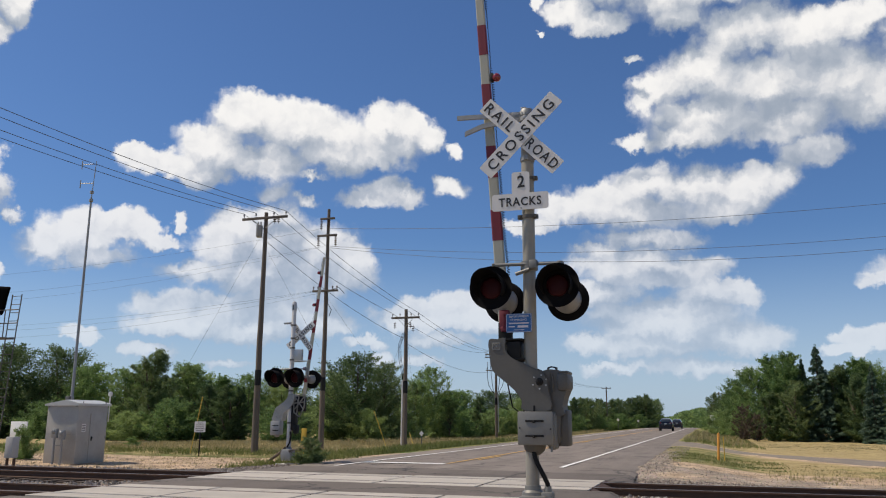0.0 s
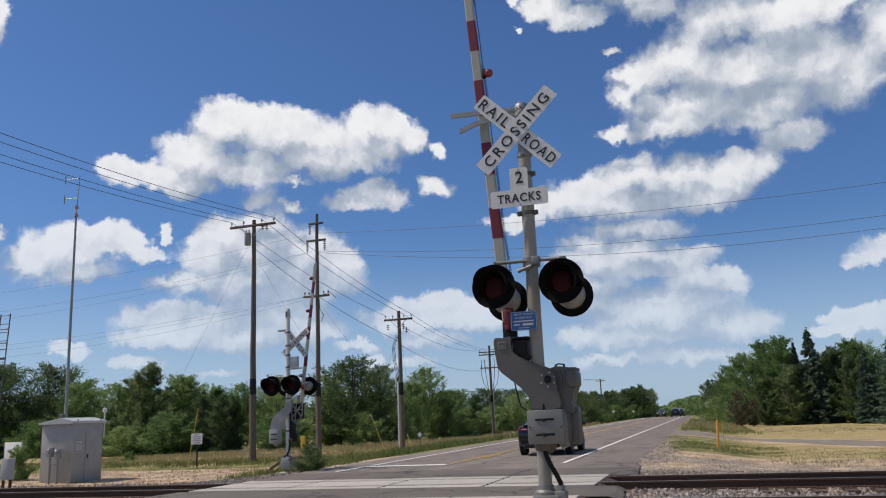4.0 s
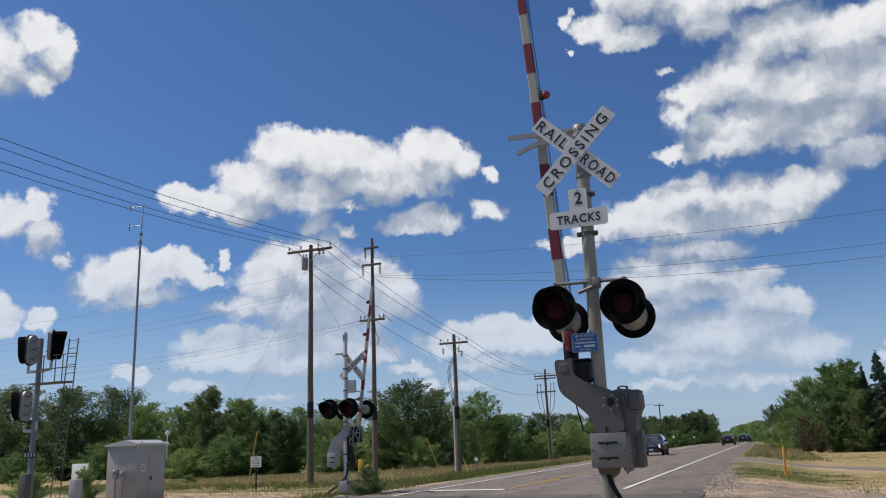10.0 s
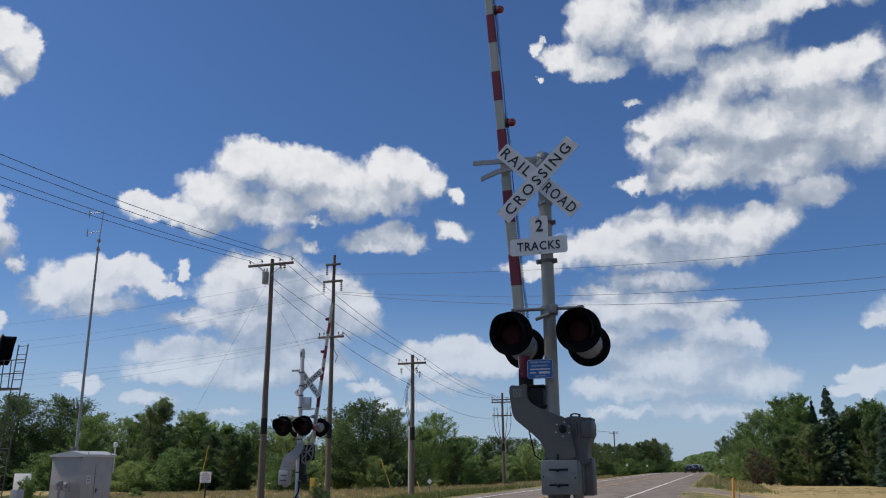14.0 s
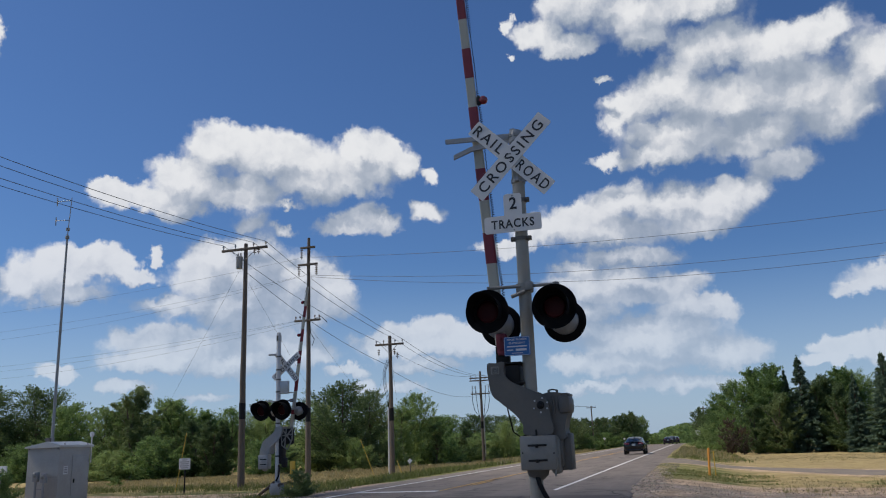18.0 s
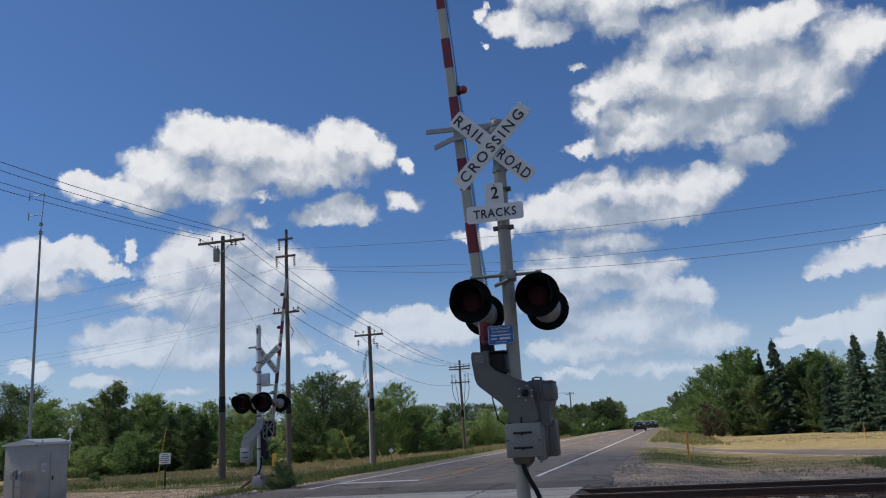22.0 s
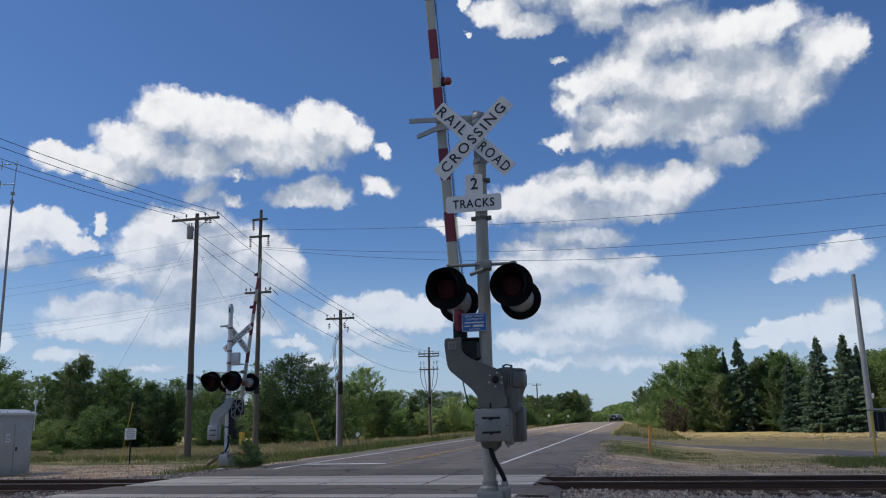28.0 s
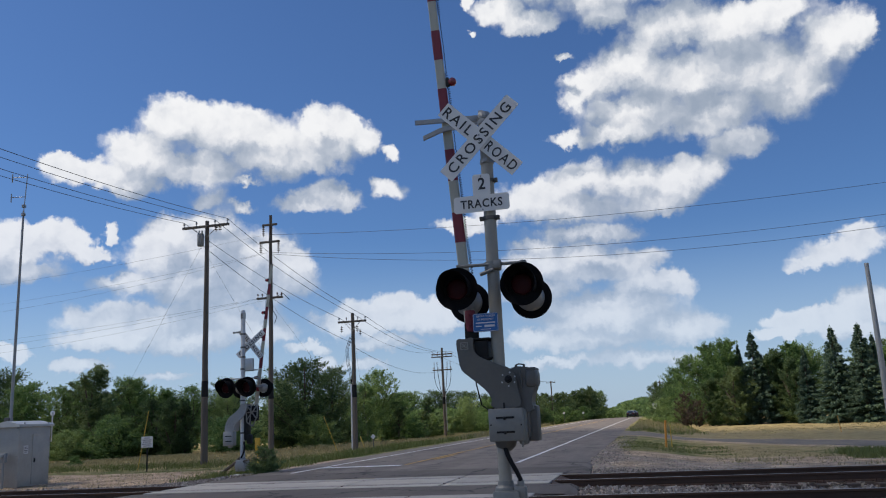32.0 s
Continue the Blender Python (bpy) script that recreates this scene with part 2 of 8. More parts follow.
    hazed = t.mix(haze, t.mix(t.math("MULTIPLY", cover, t.math("ADD", 0.74, t.math("MULTIPLY", t.smooth(el, 6.0, 22.0), 0.24))), blue, white), HAZE)
    back = t.node("ShaderNodeBackground")
    t.put(back.inputs[0], hazed)
    back.inputs[1].default_value = 1.0
    out = t.node("ShaderNodeOutputWorld")
    t.put(out.inputs[0], back.outputs[0])
    world.cycles.sampling_method, world.cycles.sample_map_resolution = "MANUAL", 512


SKY_GAIN = (0.045, 0.065, 0.093)
CLOUD_WHITE, CLOUD_PALE, CLOUD_GREY, CLOUD_SHADE, HAZE = (0.87, 0.875, 0.885), (0.70, 0.72, 0.76), (0.49, 0.535, 0.61), (0.31, 0.37, 0.465), (0.47, 0.59, 0.76)
build_sky()

# ---- materials ----
def surface(name, base, rough=0.6, metal=0.0, grain=40.0, grain_amount=0.15, stain=3.0, stain_amount=0.15, bump=0.1, bump_dist=0.004,
            spread=0.0, space="Object", stretch=(1, 1, 1), coat=0.0, spots=None, translucent=0.0, sheen_rough=0.12, gloss=0.5):
    """A node material with variation of tone at two scales, fine relief and uneven gloss."""
    m = bpy.data.materials.new(name)
    m.use_nodes = True
    t = Tree(m.node_tree)
    co = t.node("ShaderNodeTexCoord").outputs[space] if space != "World" else t.node("ShaderNodeNewGeometry").outputs["Position"]
    co = t.vec("MULTIPLY", co, stretch)
    fine = t.noise(co, grain, 5.0, 0.6)
    broad = t.noise(co, stain, 4.0, 0.55)
    tone = t.math("ADD", t.math("MULTIPLY", t.math("SUBTRACT", fine, 0.5), 2 * grain_amount), t.math("MULTIPLY", t.math("SUBTRACT", broad, 0.5), 2 * stain_amount))
    if spread:
        own = t.node("ShaderNodeObjectInfo").outputs["Random"]
        tone = t.math("ADD", tone, t.math("MULTIPLY", t.math("SUBTRACT", own, 0.5), 2 * spread))
    col = t.vec("SCALE", base, t.math("ADD", 1.0, tone))
    if spots:
        spot_col, low, high, scale = spots
        col = t.mix(t.smooth(t.noise(co, scale, 6.0, 0.65), low, high), col, spot_col)
    b = t.node("ShaderNodeBsdfPrincipled")
    t.put(b.inputs["Base Color"], col)
    t.put(b.inputs["Roughness"], t.math("ADD", rough, t.math("MULTIPLY", t.math("SUBTRACT", broad, 0.5), 2 * sheen_rough), clamp=True))
    b.inputs["Metallic"].default_value = metal
    b.inputs["Specular IOR Level"].default_value = gloss
    b.inputs["Coat Weight"].default_value = coat
    if bump:
        n = t.node("ShaderNodeBump")
        n.inputs["Strength"].default_value, n.inputs["Distance"].default_value = bump, bump_dist
        t.put(n.inputs["Height"], fine)
        t.put(b.inputs["Normal"], n.outputs[0])
    out, shader = t.node("ShaderNodeOutputMaterial"), b.outputs[0]
    if translucent:
        thin = t.node("ShaderNodeBsdfTranslucent")
        t.put(thin.inputs[0], col)
        both = t.node("ShaderNodeMixShader")
        both.inputs[0].default_value = translucent
        t.put(both.inputs[1], shader), t.put(both.inputs[2], thin.outputs[0])
        shader = both.outputs[0]
    t.put(out.inputs[0], shader)
    return m


def leaf_surface(name, dark, light, yellow, translucent=0.35):
    """Foliage: each leaf clump has its own green."""
    m = bpy.data.materials.new(name)
    m.use_nodes = True
    t = Tree(m.node_tree)
    geo = t.node("ShaderNodeNewGeometry")
    own = geo.outputs["Random Per Island"]
    tree = t.node("ShaderNodeObjectInfo").outputs["Random"]
    broad = t.noise(geo.outputs["Position"], 0.35, 3.0)
    mixed = t.math("ADD", t.math("MULTIPLY", own, 0.7), t.math("MULTIPLY", t.math("SUBTRACT", broad, 0.5), 0.9), clamp=True)
    col = t.mix(mixed, dark, light)
    col = t.mix(t.math("MULTIPLY", t.smooth(tree, 0.3, 1.0), 0.55), col, yellow)
    b = t.node("ShaderNodeBsdfPrincipled")
    t.put(b.inputs["Base Color"], col)
    b.inputs["Roughness"].default_value = 0.6
    b.inputs["Specular IOR Level"].default_value = 0.25
    thin = t.node("ShaderNodeBsdfTranslucent")
    t.put(thin.inputs[0], col)
    both = t.node("ShaderNodeMixShader")
    both.inputs[0].default_value = translucent
    t.put(both.inputs[1], b.outputs[0]), t.put(both.inputs[2], thin.outputs[0])
    out = t.node("ShaderNodeOutputMaterial")
    t.put(out.inputs[0], both.outputs[0])
    return m


def ground_surface():
    """Dry and green grass, bare dirt and gravel, by zones held on the sheet and torn up by noise."""
    m = bpy.data.materials.new("ground_cover")
    m.use_nodes = True
    t = Tree(m.node_tree)
    pos = t.node("ShaderNodeNewGeometry").outputs["Position"]
    zone = t.node("ShaderNodeAttribute")
    zone.attribute_name = "zone"
    sep = t.node("ShaderNodeSeparateColor")
    t.put(sep.inputs[0], zone.outputs["Color"])
    tear = t.math("MULTIPLY", t.math("SUBTRACT", t.noise(pos, 0.8, 6.0, 0.65), 0.5), 1.3)
    fine, mid = t.noise(pos, 30.0, 5.0, 0.7), t.noise(pos, 3.5, 5.0, 0.6)
    dry = t.ramp(mid, (0.2, (0.27, 0.205, 0.095)), (0.5, (0.39, 0.305, 0.145)), (0.8, (0.49, 0.40, 0.21)))
    green = t.ramp(mid, (0.2, (0.05, 0.075, 0.018)), (0.6, (0.11, 0.15, 0.035)), (0.85, (0.20, 0.20, 0.06)))
    stone = t.node("ShaderNodeTexVoronoi")
    t.put(stone.inputs["Vector"], pos)
    stone.inputs["Scale"].default_value = 26.0
    gravel = t.mix(0.45, t.ramp(fine, (0.25, (0.19, 0.158, 0.13)), (0.75, (0.62, 0.525, 0.42))), t.vec("SCALE", stone.outputs["Color"], 0.5), "SOFT_LIGHT")
    dirt = t.ramp(t.math("ADD", t.math("MULTIPLY", mid, 0.6), t.math("MULTIPLY", fine, 0.4)), (0.25, (0.27, 0.185, 0.12)), (0.55, (0.54, 0.405, 0.275)), (0.85, (0.70, 0.56, 0.41)))
    # trodden and washed patches, and scattered darker stones
    patch = t.math("ADD", 0.62, t.math("MULTIPLY", t.ramp(t.noise(pos, 1.1, 7.0, 0.68), (0.34, 0.0), (0.66, 1.0)), 0.72))
    grit = t.math("ADD", 0.72, t.math("MULTIPLY", t.smooth(t.noise(pos, 9.0, 4.0, 0.75), 0.36, 0.60), 0.40))
    dirt, gravel = t.vec("SCALE", dirt, t.math("MULTIPLY", patch, grit)), t.vec("SCALE", gravel, t.math("MULTIPLY", patch, grit))
    dry = t.vec("SCALE", dry, t.math("ADD", 0.5, t.math("MULTIPLY", patch, 0.5)))
    grass = t.mix(t.smooth(t.math("ADD", sep.outputs[1], tear), 0.25, 0.75), dry, green)
    col = t.mix(t.smooth(t.math("ADD", sep.outputs[2], tear), 0.3, 0.7), grass, dirt)
    col = t.mix(t.smooth(t.math("ADD", sep.outputs[0], t.math("MULTIPLY", tear, 0.7)), 0.35, 0.65), col, gravel)
    b = t.node("ShaderNodeBsdfPrincipled")
    t.put(b.inputs["Base Color"], col)
    b.inputs["Roughness"].default_value = 0.95
    b.inputs["Specular IOR Level"].default_value = 0.2
    n = t.node("ShaderNodeBump")
    n.inputs["Strength"].default_value, n.inputs["Distance"].default_value = 0.6, 0.03
    t.put(n.inputs["Height"], t.math("ADD", fine, stone.outputs["Distance"]))
    t.put(b.inputs["Normal"], n.outputs[0])
    out = t.node("ShaderNodeOutputMaterial")
    t.put(out.inputs[0], b.outputs[0])
    return m


def asphalt_surface():
    """Weathered asphalt with pale wheel paths, darker patches and thin sealed cracks."""
    m = bpy.data.materials.new("asphalt")
    m.use_nodes = True
    t = Tree(m.node_tree)
    pos = t.node("ShaderNodeNewGeometry").outputs["Position"]
    fine, mid = t.noise(pos, 90.0, 4.0, 0.7), t.noise(t.vec("MULTIPLY", pos, (1, 0.15, 1)), 1.2, 5.0, 0.6)
    col = t.ramp(t.math("ADD", t.math("MULTIPLY", fine, 0.45), t.math("MULTIPLY", mid, 0.55)), (0.28, (0.125, 0.106, 0.092)), (0.5, (0.208, 0.179, 0.156)), (0.74, (0.295, 0.256, 0.225)))
    # repaired courses beside the tracks and blotches of newer binder
    where = t.node("ShaderNodeSeparateXYZ")
    t.put(where.inputs[0], t.vec("ADD", pos, t.vec("SCALE", t.noise(pos, 0.9, 4.0, out="Color"), 0.9)))
    course = t.math("MULTIPLY", t.smooth(where.outputs[1], 11.0, 11.1), t.math("SUBTRACT", 1.0, t.smooth(where.outputs[1], 22.9, 23.2)))
    col = t.mix(t.math("MULTIPLY", course, 0.45), col, (0.062, 0.054, 0.048))
    blotch = t.smooth(t.noise(pos, 0.55, 6.0, 0.65), 0.54, 0.66)
    col = t.mix(t.math("MULTIPLY", blotch, 0.4), col, (0.052, 0.047, 0.044))
    pale = t.smooth(t.noise(t.vec("MULTIPLY", pos, (1, 0.5, 1)), 3.0, 6.0, 0.7), 0.58, 0.70)
    col = t.mix(t.math("MULTIPLY", pale, 0.3), col, (0.20, 0.185, 0.17))
    crack = t.node("ShaderNodeTexVoronoi")
    crack.feature = "DISTANCE_TO_EDGE"
    t.put(crack.inputs["Vector"], t.vec("ADD", pos, t.vec("SCALE", t.noise(pos, 1.5, 4.0, 0.6, out="Color"), 1.2)))
    crack.inputs["Scale"].default_value = 0.34
    line = t.math("MULTIPLY", t.math("SUBTRACT", 1.0, t.smooth(crack.outputs["Distance"], 0.006, 0.02)), t.smooth(t.math("ADD", t.noise(pos, 0.3), t.math("MULTIPLY", course, 0.12)), 0.44, 0.56))
    col = t.mix(t.math("MULTIPLY", line, 0.8), col, (0.03, 0.03, 0.03))
    b = t.node("ShaderNodeBsdfPrincipled")
    t.put(b.inputs["Base Color"], col)
    t.put(b.inputs["Roughness"], t.math("ADD", 0.82, t.math("MULTIPLY", mid, 0.18)))
    b.inputs["Specular IOR Level"].default_value = 0.28
    n = t.node("ShaderNodeBump")
    n.inputs["Strength"].default_value, n.inputs["Distance"].default_value = 0.35, 0.006
    t.put(n.inputs["Height"], fine)
    t.put(b.inputs["Normal"], n.outputs[0])
    out = t.node("ShaderNodeOutputMaterial")
    t.put(out.inputs[0], b.outputs[0])
    return m


def glass_surface(name, tint, rough=0.02):
    m = bpy.data.materials.new(name)
    m.use_nodes = True
    t = Tree(m.node_tree)
    b = t.node("ShaderNodeBsdfPrincipled")
    b.inputs["Base Color"].default_value = (*tint, 1)
    b.inputs["Roughness"].default_value = rough
    b.inputs["Transmission Weight"].default_value = 0.9
    b.inputs["IOR"].default_value = 1.45
    out = t.node("ShaderNodeOutputMaterial")
    t.put(out.inputs[0], b.outputs[0])
    return m


def glow_surface(name, colour, strength):
    m = bpy.data.materials.new(name)
    m.use_nodes = True
    t = Tree(m.node_tree)
    e = t.node("ShaderNodeEmission")
    e.inputs[0].default_value, e.inputs[1].default_value = (*colour, 1), strength
    out = t.node("ShaderNodeOutputMaterial")
    t.put(out.inputs[0], e.outputs[0])
    return m


GROUND, ASPHALT = ground_surface(), asphalt_surface()
CONCRETE = surface("crossing_concrete", (0.42, 0.385, 0.335), 0.85, grain=25, grain_amount=0.12, stain=1.2, stain_amount=0.25, bump=0.25, spread=0.08, space="World", spots=((0.24, 0.225, 0.205), 0.56, 0.72, 2.2))
FOOTING = surface("cast_concrete", (0.42, 0.41, 0.39), 0.9, grain=30, bump=0.3)
RAIL_RUST = surface("rail_rust", (0.085, 0.048, 0.032), 0.75, 0.3, grain=60, grain_amount=0.25, stain=4, bump=0.3)
RAIL_TOP = surface("rail_running_face", (0.30, 0.27, 0.25), 0.32, 0.9, grain=80, stretch=(0.05, 1, 1), grain_amount=0.2, bump=0.02)
TIE_WOOD = surface("creosoted_wood", (0.075, 0.055, 0.042), 0.9, grain=35, stretch=(1, 0.1, 1), grain_amount=0.35, stain_amount=0.25, bump=0.5, spread=0.2)
STONE = surface("ballast_stone", (0.30, 0.265, 0.24), 0.9, grain=40, grain_amount=0.25, bump=0.3, spread=0.2)
PAINT_WHITE = surface("road_paint_white", (0.78, 0.77, 0.74), 0.7, grain=60, grain_amount=0.1, stain=2.0, stain_amount=0.12, bump=0.1, space="World", spots=((0.17, 0.16, 0.155), 0.56, 0.70, 7.0))
PAINT_YELLOW = surface("road_paint_yellow", (0.66, 0.40, 0.11), 0.7, grain=60, grain_amount=0.1, stain=2.0, stain_amount=0.15, bump=0.1, space="World", spots=((0.19, 0.16, 0.13), 0.55, 0.70, 5.0))
GALV = surface("galvanised_steel", (0.30, 0.305, 0.30), 0.55, 0.55, grain=18, grain_amount=0.12, stain=3, stain_amount=0.2, bump=0.05)
MAST_PAINT = surface("aluminium_paint", (0.30, 0.285, 0.245), 0.55, 0.25, grain=22, grain_amount=0.1, stain=2.5, stain_amount=0.2, bump=0.06, spots=((0.24, 0.21, 0.17), 0.62, 0.78, 5.0))
CASE_GREY = surface("case_grey_paint", (0.112, 0.108, 0.098), 0.55, 0.2, grain=30, grain_amount=0.1, stain=4, stain_amount=0.2, bump=0.1, spots=((0.10, 0.093, 0.085), 0.6, 0.78, 7.0))
PLATE_GREY = surface("weathered_plate", (0.215, 0.212, 0.196), 0.5, 0.4, grain=24, grain_amount=0.12, stain=3.0, stain_amount=0.25, bump=0.08, spots=((0.20, 0.19, 0.17), 0.58, 0.75, 6.0))
SIGN_WHITE = surface("sign_white", (0.66, 0.66, 0.65), 0.45, grain=80, grain_amount=0.03, stain=3, stain_amount=0.07, bump=0.02)
SIGN_BLACK = surface("sign_black", (0.02, 0.02, 0.022), 0.5, bump=0)
SIGN_BLUE = surface("sign_blue", (0.03, 0.13, 0.36), 0.5, stain_amount=0.1, bump=0)
MAST_PALE = surface("pale_mast_paint", (0.55, 0.55, 0.54), 0.6, 0.1, grain=14, grain_amount=0.12, stain=2.0, stain_amount=0.22, bump=0.06, spots=((0.28, 0.26, 0.24), 0.6, 0.75, 5.0))
SIGN_BACK = surface("sign_back", (0.42, 0.43, 0.43), 0.4, 0.6, bump=0.03)
BLACK = surface("black_paint", (0.009, 0.0095, 0.010), 0.62, grain=30, stain_amount=0.3, bump=0.05, gloss=0.3)
HOOD_IN = surface("hood_inside", (0.006, 0.006, 0.007), 0.9, bump=0, gloss=0.15)
LENS_RED = surface("red_roundel", (0.036, 0.002, 0.004), 0.55, grain=120, grain_amount=0.25, bump=0.3, gloss=0.2)
# a second red for the arm's lowest band, set apart from ARM_RED
LOW_BAND_RED = surface("low_band_red", (0.15, 0.016, 0.034), 0.6, grain=50, bump=0.1)
LAMP_RED = surface("red_globe", (0.20, 0.008, 0.018), 0.15, bump=0, coat=0.7)
ARM_RED = surface("arm_red_sheeting", (0.16, 0.013, 0.026), 0.5, grain=60, grain_amount=0.05, stain_amount=0.15, bump=0.02)
ARM_WHITE = surface("arm_white_sheeting", (0.37, 0.37, 0.315), 0.5, grain=60, grain_amount=0.04, stain_amount=0.1, bump=0.02)
RUBBER = surface("black_cable", (0.012, 0.012, 0.013), 0.7, bump=0, gloss=0.2)
POLE_WOOD = surface("weathered_pole_wood", (0.132, 0.110, 0.090), 0.9, grain=26, stretch=(1, 1, 0.06), grain_amount=0.3, stain=1.0, stain_amount=0.25, bump=0.5, bump_dist=0.01, spread=0.12)
ARM_WOOD = surface("crossarm_wood", (0.115, 0.098, 0.082), 0.9, grain=30, stretch=(0.1, 1, 1), grain_amount=0.25, bump=0.4)
BROWN_PIN = surface("brown_porcelain", (0.10, 0.06, 0.045), 0.3, bump=0)
GREY_PIN = surface("grey_porcelain", (0.35, 0.36, 0.37), 0.35, bump=0)
WIRE = surface("aluminium_wire", (0.10, 0.105, 0.11), 0.6, 0.3, bump=0)
TANK = surface("transformer_grey", (0.27, 0.28, 0.28), 0.5, 0.2, bump=0.05)
SHED_SKIN = surface("shed_aluminium", (0.40, 0.39, 0.36), 0.6, 0.35, grain=12, grain_amount=0.10, stain=1.6, stain_amount=0.25, bump=0.05)
SHED_ROOF = surface("shed_roof_sheet", (0.55, 0.56, 0.55), 0.5, 0.4, stain_amount=0.15, bump=0.05)
YELLOW = surface("yellow_plastic", (0.55, 0.36, 0.04), 0.5, bump=0.02)
ORANGE = surface("orange_plastic", (0.62, 0.26, 0.03), 0.5, bump=0.02, stain_amount=0.2)
BARK = surface("bark", (0.115, 0.09, 0.07), 0.95, grain=20, stretch=(1, 1, 0.2), grain_amount=0.35, bump=0.7, bump_dist=0.02)
LEAF_A = leaf_surface("broad_leaves", (0.088, 0.155, 0.055), (0.29, 0.43, 0.15), (0.38, 0.46, 0.18), 0.46)
LEAF_B = leaf_surface("pale_leaves", (0.13, 0.215, 0.07), (0.34, 0.47, 0.17), (0.42, 0.50, 0.21), 0.47)
LEAF_C = leaf_surface("dark_leaves", (0.062, 0.105, 0.045), (0.20, 0.285, 0.115), (0.23, 0.29, 0.12), 0.42)
NEEDLES = leaf_surface("blue_green_needles", (0.055, 0.10, 0.068), (0.20, 0.29, 0.20), (0.19, 0.27, 0.17), 0.34)
FADED = leaf_surface("rusty_leaves", (0.075, 0.055, 0.04), (0.15, 0.115, 0.08), (0.16, 0.12, 0.08), 0.25)
BLADES = leaf_surface("grass_blades", (0.27, 0.235, 0.115), (0.52, 0.46, 0.25), (0.48, 0.44, 0.23), 0.35)
BLADES_GREEN = leaf_surface("green_blades", (0.13, 0.155, 0.045), (0.29, 0.32, 0.11), (0.36, 0.35, 0.14), 0.35)

# ---- building helpers ----
def thing(name, x, y, z, label, category, group="", turn=0.0, kind=""):
    ob = new(name)
    ob.matrix_basis = pose(x, y, z, 0, 0, turn)
    ob.empty_display_size = 0.2
    return tagged(ob, label, category, group, kind)


def mesh_of(bm, name, material, smooth=None):
    me = bpy.data.meshes.new(name)
    bm.normal_update()
    if smooth is not None:
        for e in bm.edges:
            e.smooth = len(e.link_faces) == 2 and e.calc_face_angle(0) < radians(smooth)
        for f in bm.faces:
            f.smooth = True
    bm.to_mesh(me)
    bm.free()
    for one in material if isinstance(material, (list, tuple)) else (material,):
        me.materials.append(one)
    return me


def part(name, bm, material, parent, label="", smooth=40):
    ob = new(name, mesh_of(bm, name, material, smooth))
    ob.parent = parent
    return tagged(ob, label)


def each(name, makers, material, parent, label="", smooth=40):
    """Alike small pieces, each a mesh of its own: makers are functions that fill a bmesh."""
    for make in makers:
        bm = bmesh.new()
        make(bm)
        part(name, bm, material, parent, label, smooth)


def solid(name, bm, material, label, category, kind="", smooth=40, group=""):
    return tagged(new(name, mesh_of(bm, name, material, smooth)), label, category, group, kind)


def box(bm, cx, cy, cz, sx, sy, sz, bevel=0.0, m=None, mat=0):
    """A box by its middle and its sizes, with bevelled edges."""
    r = bmesh.ops.create_cube(bm, size=1.0)
    bmesh.ops.scale(bm, vec=(sx, sy, sz), verts=r["verts"])
    bmesh.ops.translate(bm, vec=(cx, cy, cz), verts=r["verts"])
    vs = r["verts"]
    fs = list({f for v in vs for f in v.link_faces})
    if bevel:
        es = list({e for v in vs for e in v.link_edges})
        g = bmesh.ops.bevel(bm, geom=es, offset=bevel, segments=2, affect="EDGES", profile=0.5)
        vs = list({v for v in g["verts"]} | {v for v in vs if v.is_valid})
        fs = list({f for v in vs for f in v.link_faces})
    for f in fs:
        f.material_index = mat
    if m is not None:
        bmesh.ops.transform(bm, matrix=m, verts=vs)
    return vs


def rod(bm, a, b, r0, r1=None, n=12, caps=True, mat=0):
    """A round bar from a to b."""
    a, b = Vector(a), Vector(b)
    r1 = r0 if r1 is None else r1
    q = (b - a).to_track_quat("Z", "Y").to_matrix()
    rings = []
    for p, r in ((a, r0), (b, r1)):
        rings.append([bm.verts.new(p + q @ Vector((r * math.cos(k * math.tau / n), r * math.sin(k * math.tau / n), 0))) for k in range(n)])
    for k in range(n):
        f = bm.faces.new((rings[0][k], rings[0][(k + 1) % n], rings[1][(k + 1) % n], rings[1][k]))
        f.material_index = mat
    if caps:
        bm.faces.new(rings[0][::-1]).material_index = mat
        bm.faces.new(rings[1]).material_index = mat
    return rings


def tube(bm, points, r, n=6, mat=0):
    """A bar of even thickness along a line of points."""
    pts = [Vector(p) for p in points]
    rings, side = [], None
    for i, p in enumerate(pts):
        d = (pts[min(i + 1, len(pts) - 1)] - pts[max(i - 1, 0)]).normalized()
        if side is None:
            side = d.cross(Vector((0, 0, 1)) if abs(d.z) < 0.9 else Vector((0, 1, 0)))
        side = (side - d * side.dot(d)).normalized()
        up = side.cross(d)
        rr = r[i] if isinstance(r, (list, tuple)) else r
        rings.append([bm.verts.new(p + rr * (math.cos(k * math.tau / n) * side + math.sin(k * math.tau / n) * up)) for k in range(n)])
    for a, b in zip(rings, rings[1:]):
        for k in range(n):
            bm.faces.new((a[k], a[(k + 1) % n], b[(k + 1) % n], b[k])).material_index = mat
    bm.faces.new(rings[0][::-1]), bm.faces.new(rings[-1])


